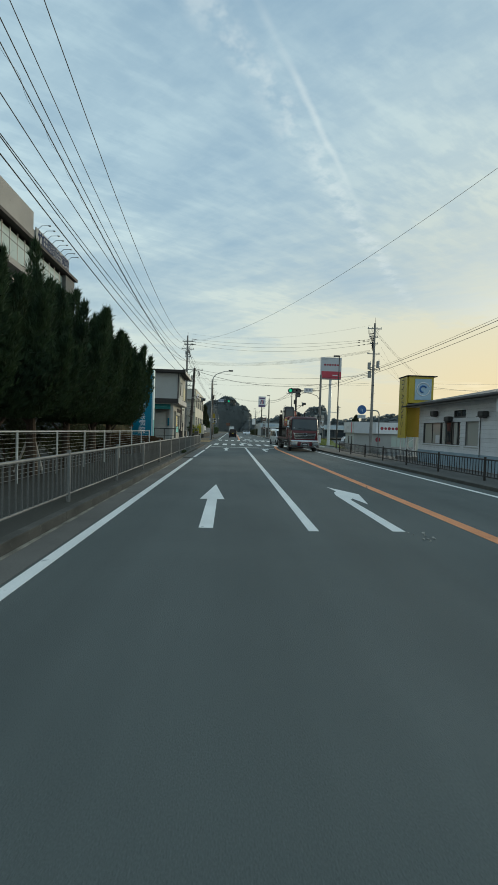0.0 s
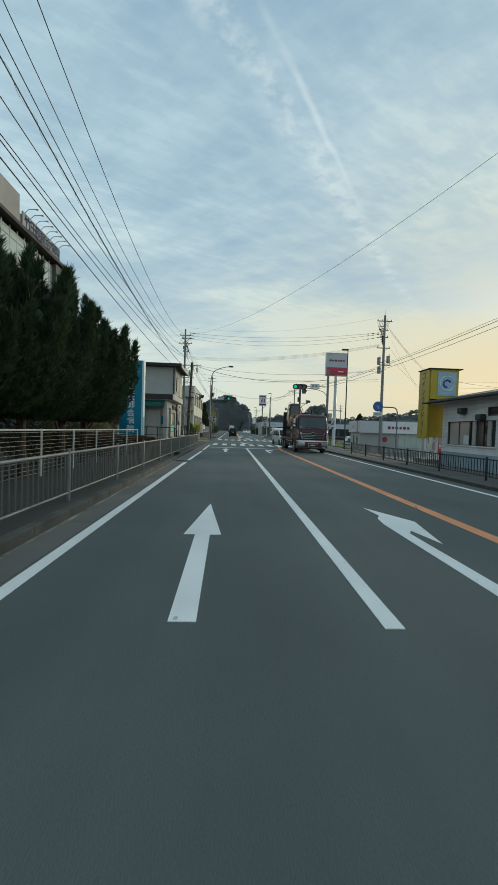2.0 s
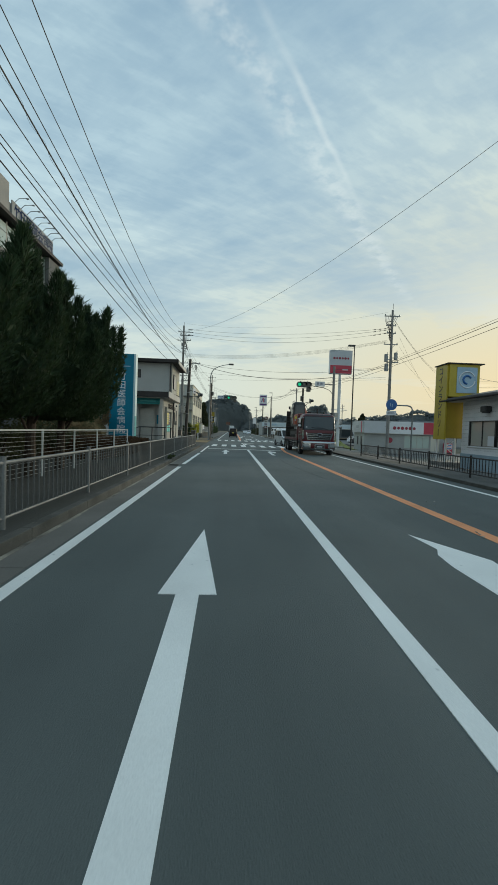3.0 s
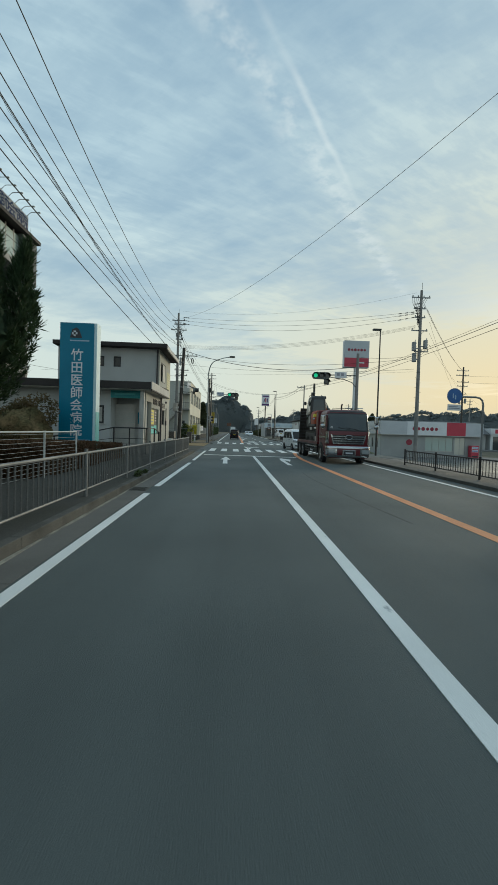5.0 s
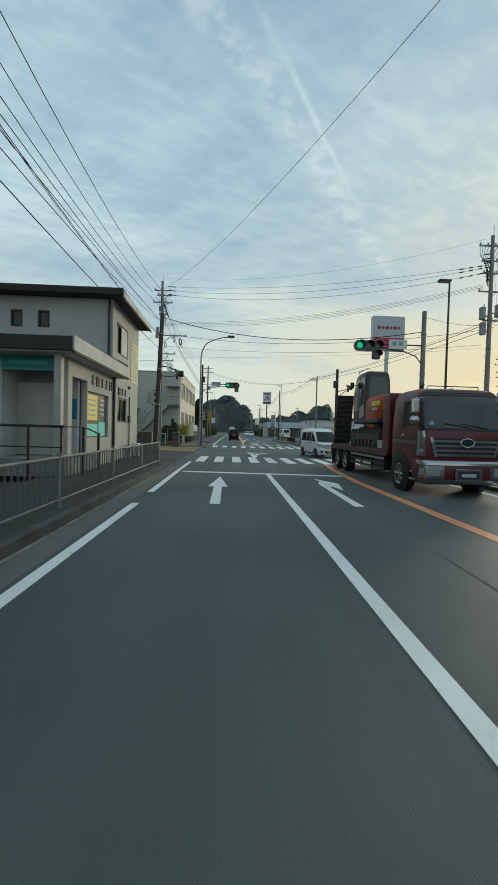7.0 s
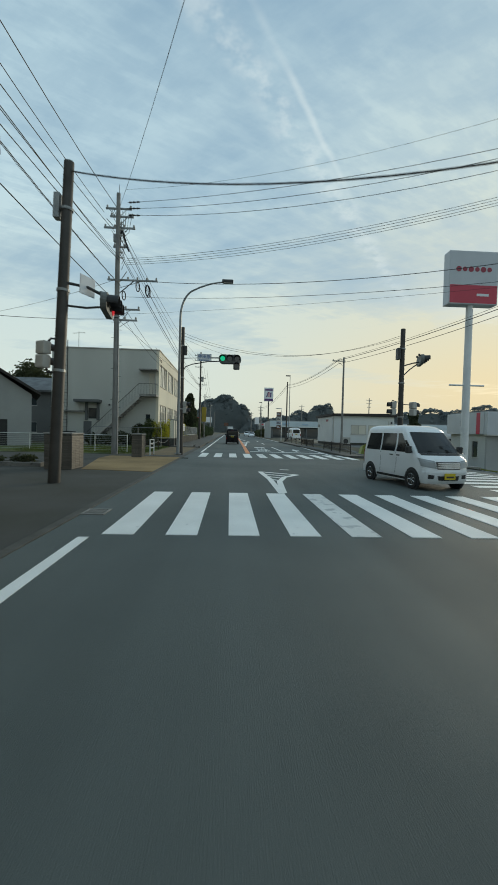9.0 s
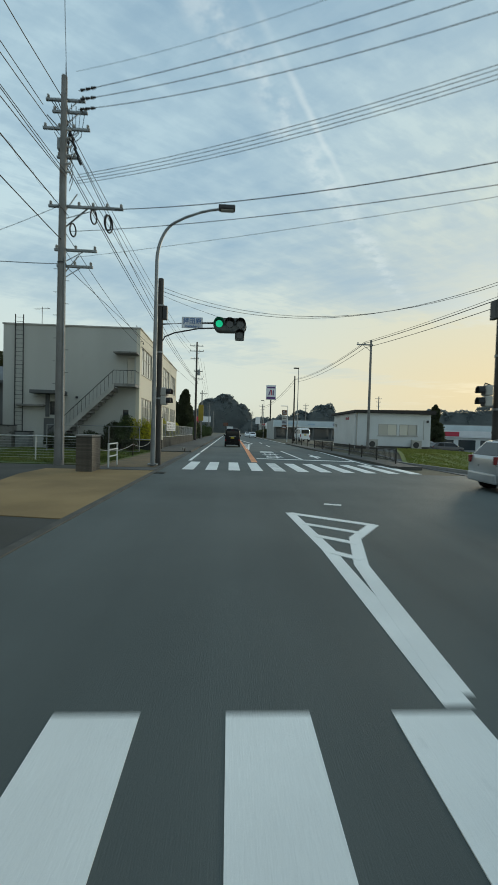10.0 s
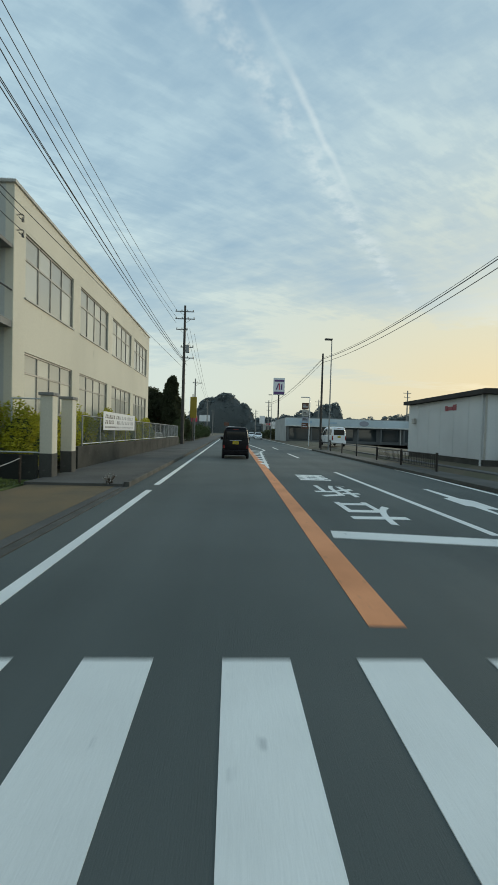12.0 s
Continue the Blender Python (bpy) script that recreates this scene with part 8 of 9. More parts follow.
def shell(prof, wide, belt, roof, taper, bevel=0.05):
    """A car body pulled across x from a side outline of (y, z), narrowing above the belt line."""
    def half(z):
        return wide * (1 - taper * max(0.0, z - belt) / (roof - belt))
    # the outline gets a corner where it meets the belt line, so that each side is two flat faces
    full = []
    for (y0, z0), (y1, z1) in zip(prof, prof[1:] + prof[:1]):
        full.append((y0, z0))
        if (z0 - belt) * (z1 - belt) < -1e-9:
            full.append((y0 + (y1 - y0) * (belt - z0) / (z1 - z0), belt))
    prof = full
    bm = bmesh.new()
    cols = [[bm.verts.new((s * half(z), y, z)) for y, z in prof] for s in (-1, -0.5, 0.5, 1)]
    n = len(prof)
    for a, b in zip(cols, cols[1:]):
        for k in range(n):
            bm.faces.new((a[k], a[(k + 1) % n], b[(k + 1) % n], b[k]))
    for col in (cols[0], cols[-1][::-1]):
        bm.faces.new([v for v in col if v.co.z <= belt + 1e-6])
        bm.faces.new([v for v in col if v.co.z >= belt - 1e-6])
    bmesh.ops.recalc_face_normals(bm, faces=bm.faces)
    edge = [e for e in bm.edges if len(e.link_faces) == 2 and e.calc_face_angle(0) > 0.5 and abs(abs(e.verts[0].co.x) - half(e.verts[0].co.z)) < 1e-4 and abs(abs(e.verts[1].co.x) - half(e.verts[1].co.z)) < 1e-4]
    bmesh.ops.bevel(bm, geom=edge, offset=bevel, segments=3, affect="EDGES", profile=0.5)
    return bm, half


def side_glass(half, poly, s, lift=0.006):
    bm = bmesh.new()
    lo = [bm.verts.new((s * (half(z) + lift), y, z)) for y, z in poly]
    hi = [bm.verts.new((s * (half(z) - 0.02), y, z)) for y, z in poly]
    bm.faces.new(lo)
    bm.faces.new(hi[::-1])
    n = len(poly)
    for k in range(n):
        bm.faces.new((lo[k], hi[k], hi[(k + 1) % n], lo[(k + 1) % n]))
    return bm


def end_glass(half, p, q, margin, out, lift=0.008):
    """A pane across the body's end between outline points p and q (y, z)."""
    bm = bmesh.new()
    (y0, z0), (y1, z1) = p, q
    d = Vector((0, y1 - y0, z1 - z0)).normalized()
    nrm = Vector((0, d.z, -d.y)) * out
    v = []
    for (y, z) in (p, q):
        for s in (-1, 1):
            v.append(Vector((s * (half(z) - margin), y, z)) + nrm * lift)
    order = (0, 1, 3, 2)
    top = [bm.verts.new(v[i]) for i in order]
    bot = [bm.verts.new(v[i] - nrm * 0.02) for i in order]
    bm.faces.new(top)
    bm.faces.new(bot[::-1])
    for k in range(4):
        bm.faces.new((top[k], bot[k], bot[(k + 1) % 4], top[(k + 1) % 4]))
    return bm


def hull(levels):
    """A rounded body from level sections (z, half width, front y, back y, front corner radius, bow of the front, back corner radius).
    Gives the point at (s, z): s runs from 0 at the middle of the front over the corner (1 to 2), the side (2 to 3) and the back corner (3 to 4)
    to 5 at the middle of the back; below 0 it is the other side."""
    zs = [q[0] for q in levels]

    def at(s, z):
        hw, yf, yb, r, bow, rb = [float(np.interp(z, zs, [q[k] for q in levels])) for k in range(1, 7)]
        g, u = (1 if s >= 0 else -1), abs(s)
        if u <= 1:
            x, y = u * (hw - r), yf + bow * u * u
        elif u <= 2:
            a = (u - 1) * math.pi / 2
            x, y = hw - r + r * math.sin(a), yf + bow + r - r * math.cos(a)
        elif u <= 3:
            x, y = hw, yf + bow + r + (u - 2) * (yb - rb - yf - bow - r)
        elif u <= 4:
            a = (u - 3) * math.pi / 2
            x, y = hw - rb + rb * math.cos(a), yb - rb + rb * math.sin(a)
        else:
            x, y = (5 - u) * (hw - rb), yb
        return Vector((g * x, y, z))

    def along(y, z):
        """s of the side at y."""
        a, b = at(2, z).y, at(3, z).y
        return 2 + (y - a) / (b - a)

    return at, along, zs


HULL_S = [0, 0.5, 1, 1.25, 1.5, 1.75, 2, 2.25, 2.5, 2.75, 3, 3.33, 3.67, 4, 4.5]


def hull_body(h):
    at, _, zs = h
    ss = HULL_S + [5] + [-q for q in HULL_S[:0:-1]]
    bm = bmesh.new()
    rows = [[bm.verts.new(at(q, z)) for q in ss] for z in zs]
    n = len(ss)
    for a, b in zip(rows, rows[1:]):
        for k in range(n):
            bm.faces.new((a[k], a[(k + 1) % n], b[(k + 1) % n], b[k]))
    bm.faces.new(rows[0][::-1])
    bm.faces.new(rows[-1])
    return bm


def hull_panel(h, corners, lift=0.008, n=8, m=4, thick=0.02):
    """A panel that lies on the body between four corners (s, z), in order round it."""
    at = h[0]
    c = [Vector((*q, 0)) for q in corners]
    bm = bmesh.new()
    out, back = [], []
    for j in range(m + 1):
        ro, rb = [], []
        for i in range(n + 1):
            u, v = i / n, j / m
            p = (c[0] * (1 - u) + c[1] * u) * (1 - v) + (c[3] * (1 - u) + c[2] * u) * v
            e = 0.02
            nrm = (at(p.x + e, p.y) - at(p.x - e, p.y)).cross(at(p.x, p.y + e) - at(p.x, p.y - e)).normalized()
            q = at(p.x, p.y)
            if nrm.dot(q - Vector((0, at(2.5, p.y).y, p.y))) < 0:
                nrm = -nrm
            ro.append(bm.verts.new(q + nrm * lift))
            rb.append(bm.verts.new(q + nrm * (lift - thick)))
        out.append(ro)
        back.append(rb)
    for j in range(m):
        for i in range(n):
            bm.faces.new((out[j][i], out[j][i + 1], out[j + 1][i + 1], out[j + 1][i]))
            bm.faces.new((back[j][i], back[j + 1][i], back[j + 1][i + 1], back[j][i + 1]))
    rim_o = out[0] + [r[-1] for r in out[1:]] + out[-1][-2::-1] + [r[0] for r in out[-2:0:-1]]
    rim_b = back[0] + [r[-1] for r in back[1:]] + back[-1][-2::-1] + [r[0] for r in back[-2:0:-1]]
    for k in range(len(rim_o)):
        q = (k + 1) % len(rim_o)
        bm.faces.new((rim_o[k], rim_b[k], rim_b[q], rim_o[q]))
    return bm


def side_panel_of(h, pts, lift=0.008):
    """A panel on one flank from four (y, z), first with its side as sign."""
    g, pts = pts
    return hull_panel(h, [(g * h[1](y, z), z) for y, z in pts], lift, 6, 4)


def kei_van(m, paint, label, name="minivan", plate=PLATE_YELLOW, H=1.88, W=1.475, L=3.4, slope=0.62, chrome=True):
    """A small tall van; its front is at +y of its own, its body built front to -y and turned."""
    t = thing(name, m @ Matrix.Rotation(math.pi, 4, "Z"), label, "van")
    f, b, w, k = -L / 2, L / 2, W / 2, H / 1.88
    h = hull([(0.20, w - 0.05, f + 0.12, b - 0.08, 0.2, 0.03, 0.08), (0.30, w - 0.01, f + 0.03, b - 0.02, 0.24, 0.05, 0.1), (0.55, w, f, b, 0.26, 0.06, 0.1), (0.80, w, f + 0.04, b, 0.26, 0.06, 0.1),
              (0.93 * k, w, f + 0.13, b - 0.005, 0.24, 0.07, 0.1), (1.03 * k, w - 0.01, f + 0.30, b - 0.01, 0.22, 0.08, 0.1), (1.20 * k, w - 0.03, f + 0.30 + slope * 0.24, b - 0.03, 0.2, 0.08, 0.1),
              (1.45 * k, w - 0.065, f + 0.30 + slope * 0.66, b - 0.06, 0.18, 0.08, 0.1), (1.66 * k, w - 0.1, f + 0.30 + slope, b - 0.09, 0.18, 0.08, 0.1),
              (1.76 * k, w - 0.13, f + 0.42 + slope, b - 0.12, 0.18, 0.08, 0.1), (1.83 * k, w - 0.18, f + 0.58 + slope, b - 0.19, 0.18, 0.06, 0.12), (1.87 * k, w - 0.28, f + 0.8 + slope, b - 0.34, 0.16, 0.04, 0.14), (H, w - 0.42, f + 1.05 + slope, b - 0.6, 0.14, 0.02, 0.14)])
    part("body", hull_body(h), paint, t, smooth=True)
    part("windscreen", hull_panel(h, [(-1.5, 1.06 * k), (1.5, 1.06 * k), (1.42, 1.66 * k), (-1.42, 1.66 * k)], 0.008, 12, 6), CAR_GLASS, t)
    part("cowl", hull_panel(h, [(-1.35, 1.0 * k), (1.35, 1.0 * k), (1.4, 1.05 * k), (-1.4, 1.05 * k)], 0.01, 10, 1), PLASTIC_BLACK, t)
    part("rear_window", boxes((-w + 0.2, b - 0.05, 1.08 * k, w - 0.2, b + 0.0, 1.6 * k), bevel=0.02), CAR_GLASS, t)
    zl, zh = 1.06 * k, 1.62 * k
    for g in (-1, 1):
        part("front_window", side_panel_of(h, (g, [(f + 0.86, zl), (f + 1.45, zl), (f + 1.45, zh), (f + 1.26, zh)]), 0.006), CAR_GLASS, t)
        part("quarter_window", side_panel_of(h, (g, [(f + 0.62, zl), (f + 0.82, zl), (f + 1.08, zl + 0.34), (f + 0.98, zl + 0.34)]), 0.006), CAR_GLASS, t)
        part("side_window", side_panel_of(h, (g, [(f + 1.53, zl), (f + 2.28, zl), (f + 2.28, zh), (f + 1.53, zh)]), 0.006), CAR_GLASS, t)
        part("side_window", side_panel_of(h, (g, [(f + 2.36, zl), (b - 0.2, zl), (b - 0.3, zh), (f + 2.36, zh)]), 0.006), CAR_GLASS, t)
        part("door_seam", side_panel_of(h, (g, [(f + 1.485, 0.35), (f + 1.497, 0.35), (f + 1.497, zl - 0.02), (f + 1.485, zl - 0.02)]), 0.002), PLASTIC_BLACK, t)
        part("door_seam", side_panel_of(h, (g, [(f + 2.315, 0.35), (f + 2.327, 0.35), (f + 2.327, zl - 0.02), (f + 2.315, zl - 0.02)]), 0.002), PLASTIC_BLACK, t)
        for y in (f + 1.25, f + 1.6):
            part("door_handle", boxes((g * w - 0.02, y, 0.93 * k, g * w + 0.018, y + 0.15, 0.965 * k), bevel=0.006), PLASTIC_BLACK if chrome else paint, t)
        part("mirror", boxes((g * (w + 0.1) - 0.08, f + 0.6, 1.04 * k, g * (w + 0.1) + 0.08, f + 0.72, 1.25 * k), bevel=0.035), paint if not chrome else PLASTIC_BLACK, t)
        part("mirror_foot", boxes((g * w - 0.03, f + 0.64, 1.06 * k, g * (w + 0.06), f + 0.7, 1.1 * k)), PLASTIC_BLACK, t)
        part("head_lamp", hull_panel(h, [(g * 0.78, 0.62), (g * 1.75, 0.68), (g * 1.9, 0.93 * k), (g * 0.86, 0.82)], 0.014, 8, 4), HEADLAMP, t)
        part("fog_recess", hull_panel(h, [(g * 0.9, 0.34), (g * 1.3, 0.34), (g * 1.3, 0.46), (g * 0.9, 0.44)], 0.006, 4, 2), PLASTIC_BLACK, t)
        part("tail_lamp", boxes((g * (w - 0.08) - 0.055, b - 0.06, 0.58, g * (w - 0.08) + 0.055, b + 0.012, 0.76 if not chrome else 1.0), bevel=0.012), LAMP_RED, t)
        part("sill_trim", side_panel_of(h, (g, [(f + 0.9, 0.24), (b - 0.9, 0.24), (b - 0.9, 0.31), (f + 0.9, 0.31)]), 0.006), PLASTIC_BLACK, t)
        for y in (f + 0.62, b - 0.5):
            part("wheel_arch", rod((g * (w - 0.06), y, 0.29), (g * (w + 0.004), y, 0.29), 0.325, n=28), PLASTIC_BLACK, t)
            wheel(t, g * (w - 0.05), y, 0.275, 0.15, g)
    part("grille", hull_panel(h, [(-0.74, 0.6), (0.74, 0.6), (0.8, 0.8), (-0.8, 0.8)], 0.006, 8, 2), PLASTIC_BLACK, t)
    for z in ((0.63, 0.685, 0.74) if chrome else (0.72,)):
        part("grille_bar", hull_panel(h, [(-0.74, z), (0.74, z), (0.74, z + 0.032), (-0.74, z + 0.032)], 0.022, 8, 1), CHROME, t, "chrome grille bar")
    part("lower_grille", hull_panel(h, [(-0.62, 0.3), (0.62, 0.3), (0.7, 0.42), (-0.7, 0.42)], 0.006, 8, 2), PLASTIC_BLACK, t)
    part("bumper_lip", hull_panel(h, [(-1.7, 0.49), (1.7, 0.49), (1.7, 0.53), (-1.7, 0.53)], 0.02, 14, 1), paint, t)
    for g in (-1, 1):
        part("wiper", rod((g * 0.1 + 0.25, f + 0.37, 1.085 * k), (g * 0.1 - 0.3, f + 0.4, 1.12 * k), 0.012, n=6), PLASTIC_BLACK, t)
    part("number_plate", boxes((-0.165, f - 0.03, 0.33, 0.165, f - 0.015, 0.495)), plate, t)
    part("plate_bar", boxes((-0.12, f - 0.034, 0.37, 0.12, f - 0.0302, 0.42)), PRINT_DARK, t)
    part("number_plate", boxes((-0.165, b + 0.012, 0.82, 0.165, b + 0.026, 0.985)), plate, t)
    part("plate_bar", boxes((-0.12, b + 0.0262, 0.86, 0.12, b + 0.03, 0.91)), PRINT_DARK, t)
    part("rear_bumper", boxes((-w + 0.03, b - 0.08, 0.26, w - 0.03, b + 0.05, 0.5), bevel=0.035), paint, t)
    part("tailgate_trim", boxes((-0.34, b - 0.02, 1.0, 0.34, b + 0.018, 1.035), bevel=0.008), CHROME if not chrome else paint, t)
    part("rear_wiper", rod((0.0, b + 0.012, 1.12 * k), (-0.32, b + 0.012, 1.17 * k), 0.012, n=6), PLASTIC_BLACK, t)
    part("high_brake_lamp", boxes((-0.15, b - 0.17, 1.7 * k, 0.15, b - 0.1, 1.73 * k)), LAMP_RED, t)
    part("roof_spoiler", boxes((-0.52, b - 0.4, 1.76 * k, 0.52, b - 0.1, 1.8 * k), bevel=0.015), paint, t)
    return t


def hatchback(m, paint, label, name="hatchback", H=1.5, L=3.6, W=1.6):
    t = thing(name, m, label, "car")
    b, f = -L / 2, L / 2
    prof = [(b + 0.05, 0.3), (b, 0.6), (b + 0.05, 0.95), (b + 0.45, H - 0.08), (b + 0.9, H), (f - 1.75, H), (f - 1.4, H - 0.07), (f - 0.85, 0.98), (f - 0.35, 0.86), (f - 0.06, 0.7), (f, 0.5), (f - 0.02, 0.3), (f - 0.15, 0.2), (b + 0.15, 0.22)]
    bm, half = shell(prof, W / 2, 0.9, H, 0.16)
    part("body", bm, paint, t, smooth=True)
    part("windscreen", end_glass(half, (f - 1.38, H - 0.1), (f - 0.88, 1.0), 0.1, 1), CAR_GLASS, t)
    part("rear_window", end_glass(half, (b + 0.1, 1.02), (b + 0.42, H - 0.12), 0.12, -1), CAR_GLASS, t)
    for s in (-1, 1):
        part("side_window", side_glass(half, [(b + 0.55, 0.98), (b + 1.5, 0.96), (b + 1.5, H - 0.12), (b + 0.8, H - 0.12)], s), CAR_GLASS, t)
        part("side_window", side_glass(half, [(b + 1.58, 0.96), (f - 1.0, 0.96), (f - 1.42, H - 0.13), (b + 1.58, H - 0.12)], s), CAR_GLASS, t)
        part("mirror", boxes((s * (W / 2 + 0.07) - 0.08, f - 1.15, 0.95, s * (W / 2 + 0.07) + 0.08, f - 1.02, 1.08), bevel=0.03), paint, t)
        part("head_lamp", boxes((s * 0.6 - 0.14, f - 0.26, 0.62, s * 0.6 + 0.14, f - 0.03, 0.76), bevel=0.03), HEADLAMP, t)
        part("tail_lamp", boxes((s * 0.7 - 0.07, b - 0.01, 0.78, s * 0.7 + 0.07, b + 0.1, 1.0), bevel=0.02), LAMP_RED, t)
        part("door_handle", boxes((s * W / 2 - 0.02, b + 1.35, 0.84, s * W / 2 + 0.02, b + 1.5, 0.87)), paint, t)
        for y in (b + 0.65, f - 0.65):
            part("wheel_arch", rod((s * (W / 2 - 0.06), y, 0.3), (s * (W / 2 + 0.004), y, 0.3), 0.35, n=24), PLASTIC_BLACK, t)
            wheel(t, s * (W / 2 - 0.06), y, 0.29, 0.17, s)
    part("front_bumper", boxes((-W / 2 + 0.05, f - 0.1, 0.24, W / 2 - 0.05, f + 0.03, 0.5), bevel=0.05), paint, t)
    part("rear_bumper", boxes((-W / 2 + 0.05, b - 0.03, 0.24, W / 2 - 0.05, b + 0.1, 0.52), bevel=0.05), paint, t)
    part("grille", boxes((-0.35, f + 0.012, 0.32, 0.35, f + 0.035, 0.42)), PLASTIC_BLACK, t)
    part("number_plate", boxes((-0.165, f + 0.03, 0.34, 0.165, f + 0.042, 0.48)), SIGN_WHITE, t)
    return t


kei_van(pose(0.35, 83.4, 0), BLACK_CAR, "black small box van with a yellow rear plate on the road", "box_van", H=1.8, slope=0.42, chrome=False)
kei_van(pose(5.75, 46.7, 0, 0, 0, 190), WHITE_CAR, "white small van with a yellow front plate crossing the junction", "delivery_van", H=1.82)
kei_van(pose(10.3, 99.6, height(10.3, 99.6) + 0.0, 0, 0, 8), WHITE_CAR, "white small van parked in the yard", "parked_van")
hatchback(pose(9.1, 53.2, height(9.1, 53.2), 0, 0, -96), SILVER_CAR, "silver compact car leaving the side road mouth")
hatchback(pose(30.1, 97.0, height(30.1, 97.0) + 0.0, 0, 0, -92), DARK_CAR, "dark grey car parked on the lot beyond the shed", "parked_car", L=4.3, W=1.7)
hatchback(pose(30.6, 103.0, height(30.6, 103) + 0.0, 0, 0, -88), WHITE_CAR, "white compact car parked on the lot beyond the shed", "parked_car")
hatchback(pose(-33, 102, -0.045, 0, 0, 90), WHITE_CAR, "white compact car parked beside the old house", "parked_car")
for x, y, rz in ((6.2, 150, 180), (5.8, 172, 180)):
    hatchback(pose(x, y, 0, 0, 0, rz), WHITE_CAR, "white car far off in the opposite lane", "distant_car")
t = thing("box_lorry", (0.2, 205, 0), "white box lorry far ahead on the road", "lorry")
part("box_body", boxes((-1.15, 0, 0.9, 1.15, 6, 3.5), bevel=0.04), METAL_WHITE, t)
part("cab", boxes((-1.05, 6.05, 0.6, 1.05, 7.6, 2.6), bevel=0.08), WHITE_CAR, t)
part("chassis", boxes((-0.9, 0.1, 0.55, 0.9, 7.2, 0.9)), STEEL_DARK, t)
part("rear_bumper", boxes((-1.1, -0.05, 0.45, 1.1, 0.08, 0.65)), TRIM_LIGHT, t)
for s in (-1, 1):
    part("tail_lamp", boxes((s * 0.9 - 0.12, -0.06, 0.68, s * 0.9 + 0.12, 0.0, 0.8)), LAMP_RED, t)
    for y in (1.4, 6.6):
        wheel(t, s * 0.92, y, 0.42, 0.28, s)


